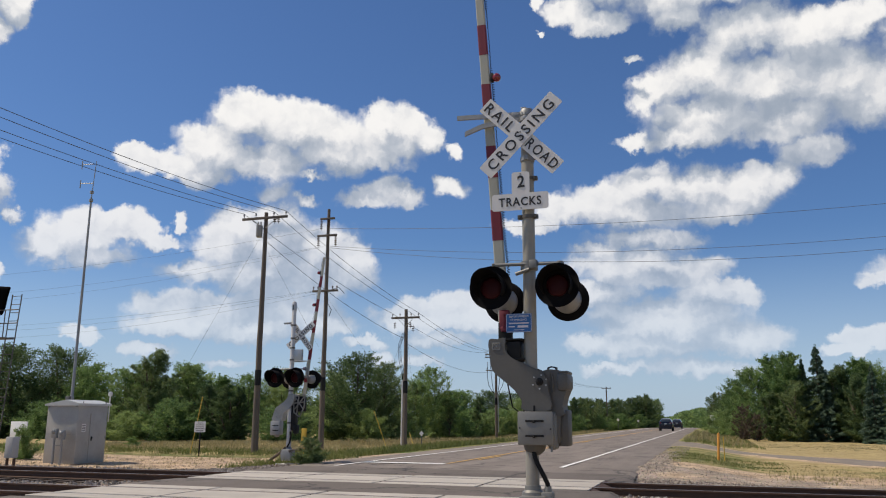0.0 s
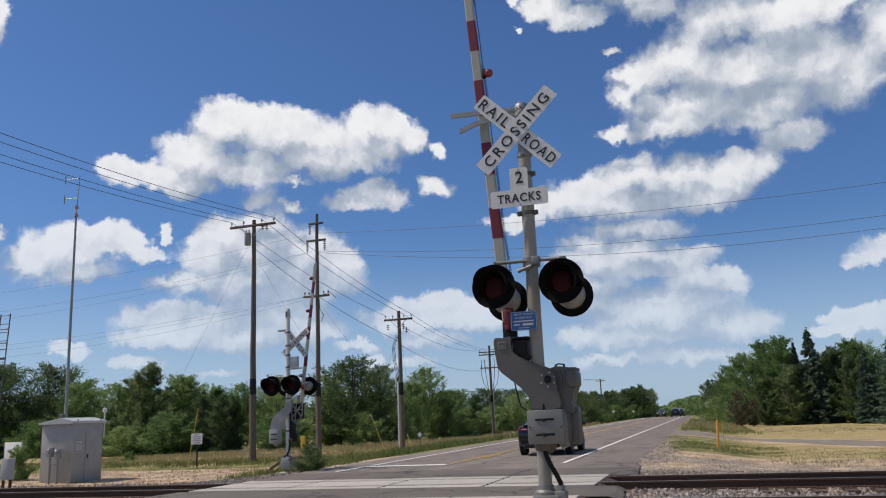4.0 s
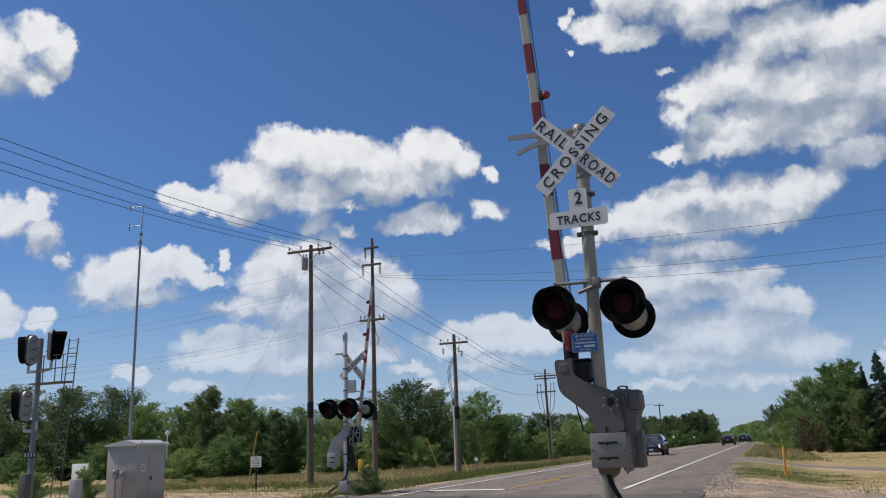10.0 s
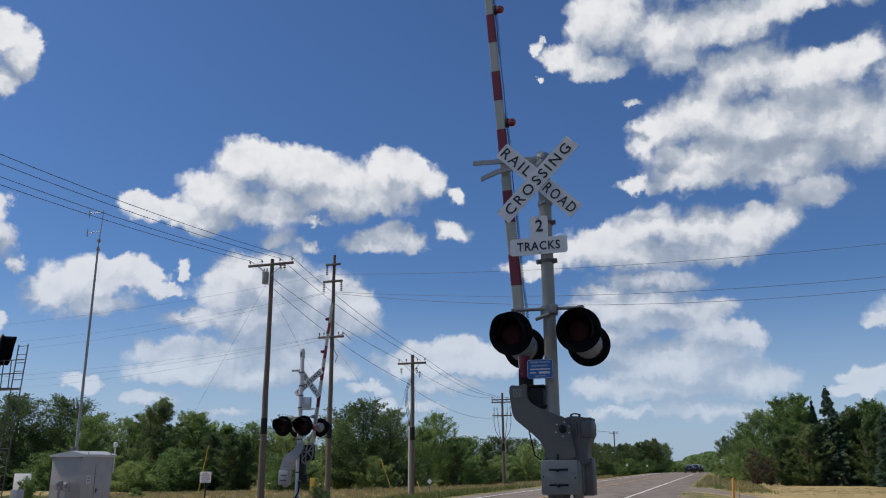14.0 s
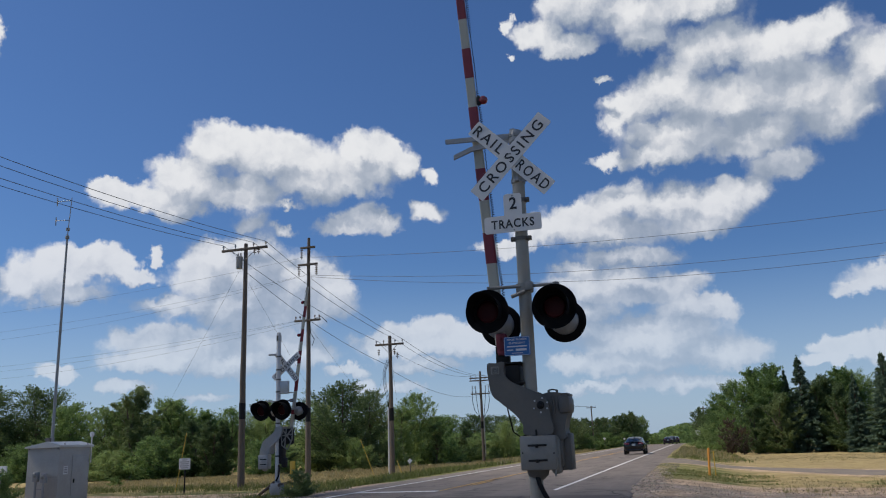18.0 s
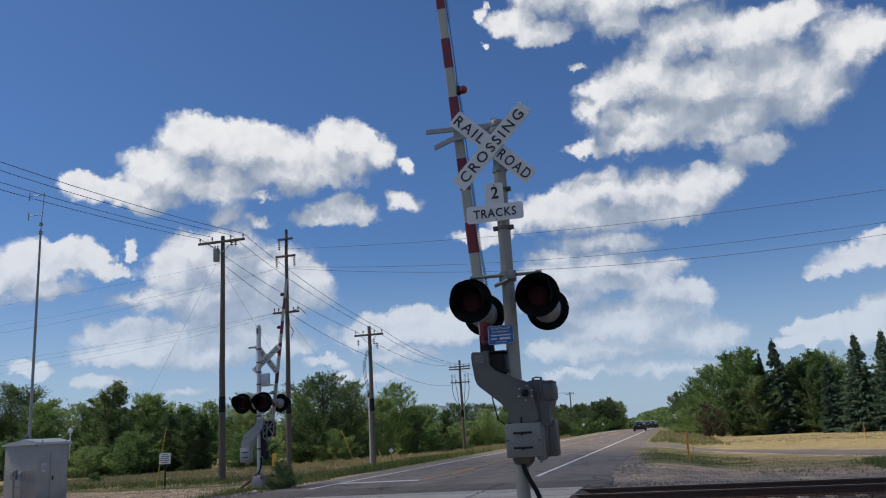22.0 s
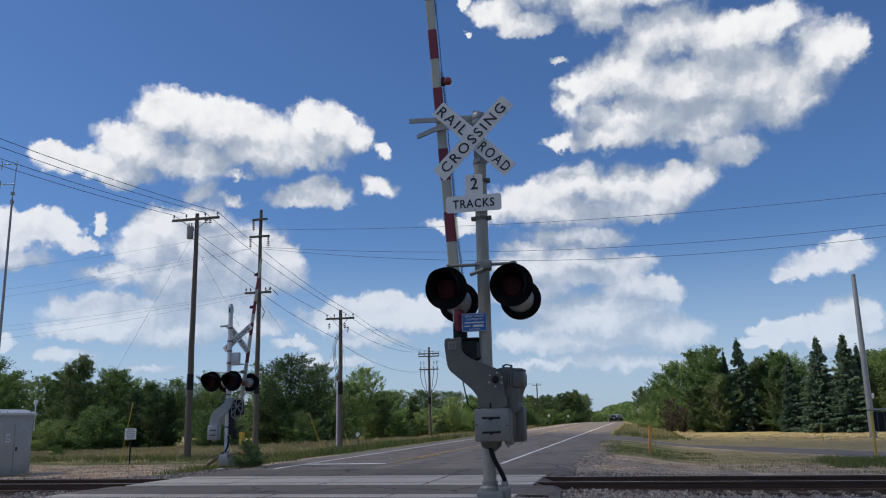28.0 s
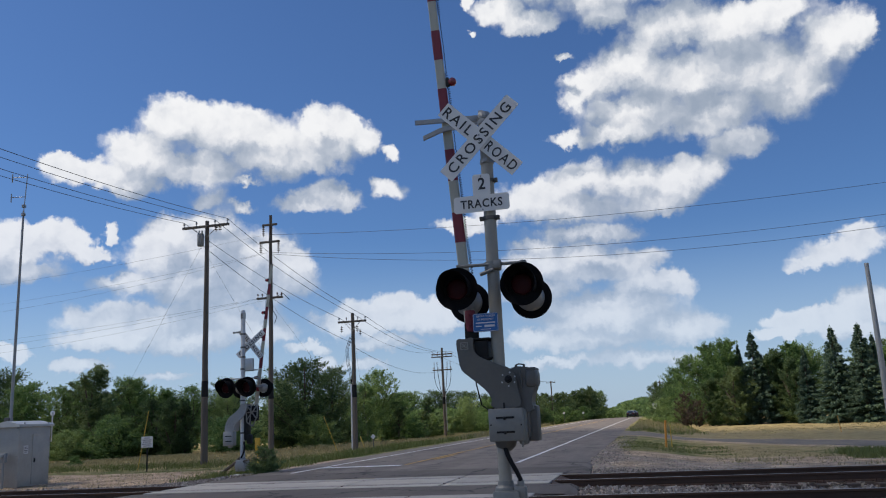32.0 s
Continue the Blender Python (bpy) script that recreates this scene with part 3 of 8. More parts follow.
def lathe(bm, profile, axis_m=None, n=24, mat=0, close=True):
    """A turned form: (radius, height) pairs about z, then moved by axis_m."""
    rings = []
    for r, h in profile:
        rings.append([bm.verts.new((r * math.cos(k * math.tau / n), r * math.sin(k * math.tau / n), h)) for k in range(n)])
    for a, b in zip(rings, rings[1:]):
        for k in range(n):
            bm.faces.new((a[k], a[(k + 1) % n], b[(k + 1) % n], b[k])).material_index = mat
    if close:
        bm.faces.new(rings[0][::-1]).material_index = mat
        bm.faces.new(rings[-1]).material_index = mat
    if axis_m is not None:
        bmesh.ops.transform(bm, matrix=axis_m, verts=[v for ring in rings for v in ring])


def plate(bm, outline, y0, y1, mat=0, bevel=0.0, m=None):
    """An upright plate: an outline in (x, z), from y0 to y1."""
    a = [bm.verts.new((x, y0, z)) for x, z in outline]
    b = [bm.verts.new((x, y1, z)) for x, z in outline]
    fs = [bm.faces.new(a), bm.faces.new(b[::-1])]
    k = len(a)
    for i in range(k):
        fs.append(bm.faces.new((a[i], b[i], b[(i + 1) % k], a[(i + 1) % k])))
    for f in fs:
        f.material_index = mat
    bmesh.ops.recalc_face_normals(bm, faces=fs)
    if bevel:
        bmesh.ops.bevel(bm, geom=list({e for f in fs[:2] for e in f.edges}), offset=bevel, segments=2, affect="EDGES")
    if m is not None:
        bmesh.ops.transform(bm, matrix=m, verts=[v for v in a + b if v.is_valid])
    return a + b


def rounded(w, h, r, n=5, x0=0.0, z0=0.0):
    """The outline of a rounded rectangle about (x0, z0)."""
    out = []
    for cx, cz, a0 in ((w / 2 - r, h / 2 - r, 0), (-w / 2 + r, h / 2 - r, 90), (-w / 2 + r, -h / 2 + r, 180), (w / 2 - r, -h / 2 + r, 270)):
        for k in range(n):
            a = radians(a0 + 90 * k / (n - 1))
            out.append((x0 + cx + r * math.cos(a), z0 + cz + r * math.sin(a)))
    return out


def lettering(name, text, height, parent, m, material, width=0.0, spacing=1.0, bold=0.0, label=""):
    """Raised letters, standing in the xz plane and read from -y; m places their middle."""
    cu = bpy.data.curves.new(name, "FONT")
    cu.body, cu.size, cu.align_x, cu.align_y = text, 1.0, "CENTER", "CENTER"
    cu.extrude, cu.space_character, cu.offset, cu.resolution_u = 0.002, spacing, bold, 3
    ob = bpy.data.objects.new(name, cu)
    me = bpy.data.meshes.new_from_object(ob)
    bpy.data.objects.remove(ob)
    co = np.empty(len(me.vertices) * 3)
    me.vertices.foreach_get("co", co)
    co = co.reshape(-1, 3)
    lo, hi = co.min(0), co.max(0)
    co[:, :2] -= (lo[:2] + hi[:2]) / 2
    k = height / (hi[1] - lo[1])
    co[:, 1] *= k
    co[:, 0] *= width / (hi[0] - lo[0]) if width else k
    me.vertices.foreach_set("co", co.ravel())
    me.transform(m @ pose(0, 0, 0, 90))
    me.materials.clear()
    me.materials.append(material)
    out = new(name, me)
    out.parent = parent
    return tagged(out, label)


def from_arrays(name, verts, faces, material):
    me = bpy.data.meshes.new(name)
    me.from_pydata(verts.tolist() if hasattr(verts, "tolist") else verts, [], faces.tolist() if hasattr(faces, "tolist") else faces)
    me.materials.append(material)
    return me

# ---- ground, road and tracks ----
LEFT_EDGE, RIGHT_EDGE = -11.75, -1.95
TRACKS = (13.70, 18.55)          # middle of each track along y
GAUGE = 0.75                     # half the distance between the rails
PANELS = (-11.5, -2.1)           # the crossing's concrete along x


def step(v, a, b):
    k = min(1.0, max(0.0, (v - a) / (b - a)))
    return k * k * (3 - 2 * k)


def road_z(y):
    """The road is level at the crossing and drops behind a low crest."""
    return -0.35 * step(y, 150, 240) - 5.0 * step(y, 215, 420)


def land_z(x, y):
    z = road_z(y) - 0.045
    off = max(LEFT_EDGE - x, x - RIGHT_EDGE - 0.2, 0.0)
    bed = 1 - step(abs(y - 16.1), 6.5, 9.5)
    ditch = 0.33 * step(off, 0.4, 4.0) + (0.45 * step(y, 45, 90) if x < LEFT_EDGE else 0.15) * step(off, 2, 8)
    z -= ditch * (1 - 0.75 * bed) + 0.12 * bed
    z += 0.10 * (noise.noise(Vector((x * 0.12, y * 0.12, 0))) + 0.4 * noise.noise(Vector((x * 0.6, y * 0.6, 3)))) * step(off, 0.5, 4.0) * (1 - bed)
    far = math.hypot(x, y)
    z += 5.0 * step(far, 600, 1500)
    return z


def zones(x, y):
    """How much gravel, green and dirt the ground holds."""
    bed = 1 - step(abs(y - 16.1), 6.0, 7.2)
    gravel, green, dirt = bed, 0.35, 0.0
    if x < LEFT_EDGE:
        dirt = (1 - step(abs(y - 26.5), 5.5, 8.5)) * 0.95
        green = 0.34 - 0.30 * step(y, 36, 42) * (1 - step(x, -20, -14)) + 0.22 * step(x, -17, -13) - 0.15 * step(y, 60, 80) + 0.25 * (1 - step(abs(y - 33), 1.5, 4))
        gravel = max(gravel, 0.8 * (1 - step(LEFT_EDGE - x, 0.3, 1.2)) * (1 - step(y, 24, 60)))
    elif x > RIGHT_EDGE:
        dirt = max(1 - step(abs(y - 26.0), 4.0, 6.0), 0.75 * (1 - step(abs(y - 52.5 + 1.35 * x), 4.0, 7.0)))
        dirt = max(dirt, 0.9 * (1 - step(abs(y - 5), 4, 9)) * 0.7)
        green = 0.52 - 0.45 * step(x, 1.0, 4.0) + 0.5 * (1 - step(abs(x - 9.5 + (y - 30) * 0.4), 1.2, 3.0)) * (1 - step(y, 34, 40)) - 0.25 * step(y, 56, 62) * step(x, -0.5, 3.0)
        gravel = max(gravel, 0.75 * (1 - step(x - RIGHT_EDGE, 0.4, 1.6)) * (1 - step(y, 30, 60)), 0.55 * (1 - step(abs(y - 25.0), 2.5, 5.0)))
    return gravel, max(green, 0), dirt


def axis_steps(dense_a, dense_b, fine, reach):
    out, s = [], fine
    v = dense_a
    while v <= dense_b:
        out.append(v)
        v += fine
    lo, hi, s = dense_a, out[-1], fine
    while hi < reach:
        s *= 1.25
        lo, hi = lo - s, hi + s
        out.append(hi), out.insert(0, lo)
    return out


def build_ground():
    xs, ys = axis_steps(-45.0, 26.0, 0.6, 2600), axis_steps(-4.0, 78.0, 0.6, 2600)
    verts = [(x, y, land_z(x, y) - (0.12 if LEFT_EDGE + 0.6 < x < RIGHT_EDGE - 0.7 else 0.0)) for y in ys for x in xs]
    n = len(xs)
    faces = [(j * n + i, j * n + i + 1, (j + 1) * n + i + 1, (j + 1) * n + i) for j in range(len(ys) - 1) for i in range(n - 1)]
    me = from_arrays("ground", verts, faces, GROUND)
    lay = me.color_attributes.new("zone", "FLOAT_COLOR", "POINT")
    cols = np.array([(*zones(x, y), 1.0) for x, y, _ in verts], dtype=np.float32)
    lay.data.foreach_set("color", cols.ravel())
    for p in me.polygons:
        p.use_smooth = True
    tagged(new("ground", me), "dry grass, bare dirt and gravel ground beside the crossing", "ground", kind="structure")


def right_edge(y):
    ragged = 0.13 * noise.noise(Vector((y * 0.8, 0, 1))) + 0.07 * noise.noise(Vector((y * 2.3, 0, 2)))
    return RIGHT_EDGE + ragged + 0.30 * (1 - step(y, 16.0, 27.0)) - 0.20 * step(y, 40, 90)


def build_road():
    gaps = [(c - GAUGE - 0.62, c + GAUGE + 0.62) for c in TRACKS]
    runs = [(-60.0, gaps[0][0]), (gaps[0][1], gaps[1][0]), (gaps[1][1], 900.0)]
    for k, (a, b) in enumerate(runs):
        bm = bmesh.new()
        y, ys = a, []
        while y < b:
            ys.append(y)
            y += 0.35 if y < 60 else 4.0
        ys.append(b)
        rows = []
        for y in ys:
            z = road_z(y)
            l = LEFT_EDGE + 0.06 * noise.noise(Vector((y * 0.9, 5, 1)))
            r = right_edge(y)
            cross = [(l - 0.16, -0.10), (l - 0.05, -0.03), (l, -0.012), (-9.2, 0.0), (-7.55, 0.012), (-5.5, 0.0), (-3.9, -0.004), (r, -0.02), (r + 0.05, -0.035), (r + 0.18, -0.10)]
            rows.append([bm.verts.new((x, y, z + dz - 0.004)) for x, dz in cross])
        for p, q in zip(rows, rows[1:]):
            for i in range(len(p) - 1):
                bm.faces.new((p[i], p[i + 1], q[i + 1], q[i]))
        solid("road", bm, ASPHALT, ("worn grey asphalt road up to the crossing", "strip of asphalt between the two tracks", "long grey asphalt road running to a crest")[k], "road", "structure", smooth=30)


def stripe(name, x0, x1, y0, y1, material, label, wobble=0.0):
    bm = bmesh.new()
    y, rows = y0, []
    while True:
        z = road_z(y) + 0.010 if x1 - x0 < 1 else 0.016
        w = wobble * noise.noise(Vector((y * 0.25, x0, 7)))
        zz = z + (0.012 if abs((x0 + x1) / 2 + 7.55) < 0.5 else 0.0)
        rows.append([bm.verts.new((x0 + w, y, zz)), bm.verts.new((x1 + w, y, zz))])
        if y >= y1:
            break
        y = min(y1, y + (1.5 if y < 80 else 6.0))
    for p, q in zip(rows, rows[1:]):
        bm.faces.new((p[0], p[1], q[1], q[0]))
    solid(name, bm, material, label, "road marking", "structure", smooth=None)


def build_markings():
    stripe("edge_line", -4.02, -3.88, 24.6, 400, PAINT_WHITE, "white painted edge line on the asphalt", 0.03)
    stripe("edge_line", -4.02, -3.88, -40, 9.5, PAINT_WHITE, "white painted edge line on the asphalt", 0.03)
    stripe("edge_line", -10.50, -10.36, 23.0, 400, PAINT_WHITE, "white painted edge line on the asphalt", 0.03)
    stripe("centre_line", -7.66, -7.56, 25.2, 400, PAINT_YELLOW, "worn solid yellow centre line")
    for k in range(10):
        stripe("centre_dash", -7.42, -7.32, 28 + 12 * k, 31.2 + 12 * k, PAINT_YELLOW, "worn yellow centre dash")
    stripe("stop_line", -10.36, -7.68, 24.9, 25.42, PAINT_WHITE, "white painted stop line before the tracks")


def rail_profile():
    return [(-0.07, 0.0), (-0.07, 0.012), (-0.012, 0.03), (-0.010, 0.125), (-0.036, 0.135), (-0.036, 0.165), (-0.028, 0.172),
            (0.028, 0.172), (0.036, 0.165), (0.036, 0.135), (0.010, 0.125), (0.012, 0.03), (0.07, 0.012), (0.07, 0.0)]


def build_track(mid, k):
    track = thing("railway_track", 0, mid, 0, "rusty steel rails on dark wooden ties in grey ballast", "railway track", "tracks at the crossing", kind="structure")
    for side in (-1, 1):
        bm = bmesh.new()
        prof = [(y + side * GAUGE, z - 0.170) for y, z in rail_profile()]
        ends = [[bm.verts.new((x, y, z)) for y, z in prof] for x in (-140.0, 90.0)]
        for i in range(len(prof)):
            j = (i + 1) % len(prof)
            f = bm.faces.new((ends[0][i], ends[0][j], ends[1][j], ends[1][i]))
            f.material_index = 1 if i in (6,) else 0
        bmesh.ops.recalc_face_normals(bm, faces=bm.faces[:])
        part("rail", bm, (RAIL_RUST, RAIL_TOP), track, "rust-brown rail with a worn bright head", smooth=25)
    return track


def build_ties(tracks):
    rng = random.Random(5)
    bm = bmesh.new()
    box(bm, 0, 0, 0, 0.22, 2.55, 0.16, 0.012)
    tie = mesh_of(bm, "tie", TIE_WOOD, None)
    bm = bmesh.new()
    box(bm, 0, 0, 0, 0.18, 0.34, 0.02, 0.004)
    for s in (-0.11, 0.11):
        rod(bm, (0.05, s, 0), (0.05, s, 0.045), 0.012, n=6)
        rod(bm, (-0.05, s, 0), (-0.05, s, 0.045), 0.012, n=6)
    seat = mesh_of(bm, "tie_plate", RAIL_RUST, None)
    for track in tracks:
        x = -38.0
        while x < 24.0:
            if not PANELS[0] - 0.4 < x < PANELS[1] + 0.5:
                ob = new("tie", tie)
                ob.parent = track
                ob.matrix_basis = pose(x + rng.uniform(-0.03, 0.03), rng.uniform(-0.05, 0.05), -0.265, 0, 0, rng.uniform(-1.5, 1.5))
                if -1.7 < x < 9:
                    for s in (-GAUGE, GAUGE):
                        p = new("tie_plate", seat)
                        p.parent = track
                        p.matrix_basis = pose(x, s, -0.178)
            x += 0.52


def build_panels():
    surface_ob = thing("crossing_surface", 0, 0, 0, "pale precast concrete panels between and beside the rails", "crossing panels", kind="structure")
    w = (PANELS[1] - PANELS[0]) / 4
    bands = [(-GAUGE - 0.60, -GAUGE - 0.075), (-GAUGE + 0.11, GAUGE - 0.11), (GAUGE + 0.075, GAUGE + 0.60)]
    shapes = []
    for a, b in bands:
        bm = bmesh.new()
        box(bm, 0, (a + b) / 2, -0.12, w - 0.06, b - a, 0.25, 0.012)
        shapes.append(mesh_of(bm, "panel", CONCRETE, None))
    rng = random.Random(2)
    for mid in TRACKS:
        for me in shapes:
            for k in range(4):
                ob = new("panel", me)
                ob.parent = surface_ob
                ob.matrix_basis = pose(PANELS[0] + w * (k + 0.5), mid, rng.uniform(-0.004, 0.003), 0, rng.uniform(-0.05, 0.05), 0)
        for x, turn in ((PANELS[1], 0), (PANELS[0], 180)):
            for y, width in ((0.0, 1.2), (GAUGE + 0.36, 0.5), (-GAUGE - 0.36, 0.5)):
                bm = bmesh.new()
                plate(bm, [(0, 0.0), (0, -0.05), (0.42, -0.22), (0.46, -0.20)], -width / 2, width / 2)
                p = part("end_ramp", bm, RAIL_RUST, surface_ob, "rusty sloped steel end ramp", smooth=None)
                p.matrix_basis = pose(x, mid + y, -0.002, 0, 0, turn)


def build_ballast():
    rng = np.random.default_rng(4)
    def heap(count, x0, x1, y0, y1, size):
        x, y = rng.uniform(x0, x1, count), rng.uniform(y0, y1, count)
        return np.stack([x, y, rng.uniform(size * 0.5, size, count)], 1)
    pts = np.concatenate([heap(9000, -1.7, 9.0, 11.6, 21.3, 0.06), heap(2500, 9, 20, 11.6, 21.3, 0.07), heap(6000, -26, -11.6, 11.6, 23.0, 0.065),
                          heap(1500, -1.7, 3.0, 20.8, 23.0, 0.035), heap(1800, -15.5, -11.6, 21, 24.5, 0.06),
                          heap(2400, -30, -12.2, 23.0, 31.0, 0.022), heap(2600, -1.8, 12, 21.5, 30.0, 0.020), heap(1200, -1.9, -0.8, 23, 48, 0.022)])
    base = np.array([(1, 0, 0), (-1, 0, 0), (0, 1, 0), (0, -1, 0), (0, 0, 1), (0, 0, -1)], float)
    tris = np.array([(0, 2, 4), (2, 1, 4), (1, 3, 4), (3, 0, 4), (2, 0, 5), (1, 2, 5), (3, 1, 5), (0, 3, 5)])
    v, f = [], []
    for i, (x, y, s) in enumerate(pts):
        z = land_z(x, y) + 0.01
        if any(abs(abs(y - m) - GAUGE) < 0.10 for m in TRACKS):
            continue
        shape = base * s * rng.uniform(0.6, 1.25, (6, 1)) * rng.uniform(0.7, 1.2, 3)
        a = rng.uniform(0, 6.3)
        c, k = math.cos(a), math.sin(a)
        shape = shape @ np.array([[c, -k, 0], [k, c, 0.25], [0, -0.25, 1]])
        f.append(tris + 6 * len(v))
        v.append(shape + (x, y, z))
    me = from_arrays("ballast", np.concatenate(v), np.concatenate(f), STONE_LOOSE)
    tagged(new("ballast", me), "loose grey and brown crushed-stone ballast along the tracks", "ballast", kind="stuff")


def build_side_road():
    """A drive that leaves the road and swings back beside the track."""
    bm = bmesh.new()
    rows = []
    for k in range(44):
        x = -2.15 + k * 0.7
        flare = 1.2 + 2.6 * math.exp(-max(0, x + 2.2) / 1.8)
        mid = 52.5 - 1.35 * x if x < 12 else 36.3 - 0.6 * (x - 12)
        near = mid - 2.6 - flare + 0.15 * noise.noise(Vector((x * 1.5, 3, 0)))
        far = mid + 2.6 + flare + 0.2 * noise.noise(Vector((x * 1.5, 9, 0)))
        row = []
        for j in range(13):
            y = near + (far - near) * j / 12
            z = land_z(x, y) + (0.022 if 0 < j < 12 else -0.06)
            row.append(bm.verts.new((x, y, z + (-0.025 - z) * (1 - step(x, -2.2, -1.0)))))
        rows.append(row)
    for p, q in zip(rows, rows[1:]):
        for i in range(12):
            bm.faces.new((p[i], q[i], q[i + 1], p[i + 1]))
    solid("side_road", bm, DRIVE, "grey asphalt drive leaving the main road", "road", "structure")


def stone_surface():
    m = bpy.data.materials.new("loose_stone")
    m.use_nodes = True
    t = Tree(m.node_tree)
    own = t.node("ShaderNodeNewGeometry").outputs["Random Per Island"]
    b = t.node("ShaderNodeBsdfPrincipled")
    t.put(b.inputs["Base Color"], t.ramp(own, (0.0, (0.11, 0.090, 0.076)), (0.5, (0.27, 0.232, 0.198)), (0.85, (0.38, 0.335, 0.29)), (1.0, (0.52, 0.475, 0.425))))
    b.inputs["Roughness"].default_value = 0.9
    out = t.node("ShaderNodeOutputMaterial")
    t.put(out.inputs[0], b.outputs[0])
    return m


STONE_LOOSE = stone_surface()
DRIVE = surface("dusty_asphalt", (0.22, 0.19, 0.16), 0.95, grain=22, grain_amount=0.3, stain=0.5, stain_amount=0.35, bump=0.5, bump_dist=0.01, space="World", gloss=0.2, spots=((0.30, 0.25, 0.18), 0.52, 0.66, 1.4))
build_ground()
build_road()
build_markings()
both_tracks = [build_track(y, k) for k, y in enumerate(TRACKS)]
build_panels()
build_side_road()

# ---- crossing signals ----
def smooth_outline(points, n=4):
    """A closed outline rounded through its points."""
    out, k = [], len(points)
    for i in range(k):
        p0, p1, p2, p3 = (Vector(points[(i + d) % k]) for d in (-1, 0, 1, 2))
        for j in range(n):
            t = j / n
            q = 0.5 * (2 * p1 + (p2 - p0) * t + (2 * p0 - 5 * p1 + 4 * p2 - p3) * t * t + (3 * p1 - p0 - 3 * p2 + p3) * t ** 3)
            out.append((q.x, q.y))
    return out


def bolt_heads(bm, spots, y, r=0.012, depth=0.014):
    for x, z in spots:
        rod(bm, (x, y, z), (x, y - depth, z), r, n=6)


def crossbuck(parent, cx, cy, cz, tilt, bold=0.010):
    """Two crossed white boards with raised black letters."""
    for name, turn, dy, words in (("crossbuck_board", 46.5, -0.012, (("RAIL", -0.352, 0.44), ("ROAD", 0.352, 0.46))), ("crossbuck_board", -43.5, -0.030, (("CROSSING", 0.0, 1.06),))):
        m = pose(cx, cy + dy, cz, 0, turn + tilt, 0)
        bm = bmesh.new()
        plate(bm, rounded(1.22, 0.20, 0.012, 3), -0.004, 0.004)
        bmesh.ops.transform(bm, matrix=m, verts=bm.verts[:])
        b = part(name, bm, SIGN_WHITE, parent, "white crossbuck board with black letters", smooth=None)
        for word, off, width in words:
            lettering("letters", word, 0.128, b, m @ pose(off, -0.006, 0), SIGN_BLACK, width=width, spacing=1.3, bold=bold, label="black raised letters")
        for dz in (0.035, -0.035) if turn < 0 else ():
            bm = bmesh.new()
            bolt_heads(bm, [(0.0, dz)], -0.004, 0.010, 0.010)
            bmesh.ops.transform(bm, matrix=m @ pose(0, 0, 0, 0, 43.5), verts=bm.verts[:])
            part("bolt", bm, GALV, b, smooth=None)


def flasher(parent, x, y, z, facing, r=0.245, disc_label="black round background disc of a flasher", bulk=1.0):
    """One lamp unit: background disc, deep hood, red roundel and the housing behind it. facing: 0 looks to -y, 180 to +y."""
    m = pose(x, y, z, 0, 0, facing) @ pose(0, 0, 0, 90, 0, 0)       # lathe axis now runs to -y
    k = r / 0.245
    bm = bmesh.new()
    lathe(bm, [(0.13 * k, 0.0), (0.225 * k, 0.006), (r, 0.022), (r + 0.004, 0.020), (r, 0.010), (0.22 * k, -0.008), (0.13 * k, -0.012)], m, 40, close=False)
    disc = part("background_disc", bm, HOOD_IN, parent, disc_label, smooth=50)
    # hood: an open tube, longest above, cut away below
    bm = bmesh.new()
    n, rings = 30, []
    for depth in range(5):
        ring = []
        for i in range(n + 1):
            a = radians(-38 + 256 * i / n)
            top = 0.5 + 0.5 * math.sin(a)
            reach = (0.09 + 0.23 * top ** 0.7) * k * depth / 4
            rr = (0.172 + 0.006 * depth / 4) * k
            ring.append((rr * math.cos(a), rr * math.sin(a), 0.004 + reach))
        rings.append(ring)
    outer = [[bm.verts.new(p) for p in ring] for ring in rings]
    inner = [[bm.verts.new((p[0] * 0.975, p[1] * 0.975, p[2])) for p in ring] for ring in rings]
    for shell, flip in ((outer, False), (inner, True)):
        for a, b in zip(shell, shell[1:]):
            for i in range(n):
                q = (a[i], a[i + 1], b[i + 1], b[i])
                bm.faces.new(q[::-1] if flip else q)
    for i in range(n):
        bm.faces.new((outer[-1][i], outer[-1][i + 1], inner[-1][i + 1], inner[-1][i]))
    for j in range(4):
        bm.faces.new((outer[j][0], outer[j + 1][0], inner[j + 1][0], inner[j][0]))
        bm.faces.new((outer[j][n], inner[j][n], inner[j + 1][n], outer[j + 1][n]))
    bmesh.ops.transform(bm, matrix=m, verts=bm.verts[:])
    part("hood", bm, HOOD_IN, disc, "black visor hood", smooth=50)
    bm = bmesh.new()
    lathe(bm, [(0.0005, 0.020), (0.05 * k, 0.018), (0.10 * k, 0.012), (0.116 * k, 0.006), (0.125 * k, -0.004)], m, 32, close=False)
    part("roundel", bm, LENS_RED, disc, "unlit dark red lens", smooth=60)
    bm = bmesh.new()
    lathe(bm, [(0.165 * k * bulk, -0.010), (0.165 * k * bulk, -0.07), (0.15 * k * bulk, -0.10), (0.10 * k * bulk, -0.15), (0.06 * k * bulk, -0.165), (0.0005, -0.167)], m, 32, close=False)
    part("lamp_housing", bm, GALV, disc, "grey metal lamp housing", smooth=50)
    return disc


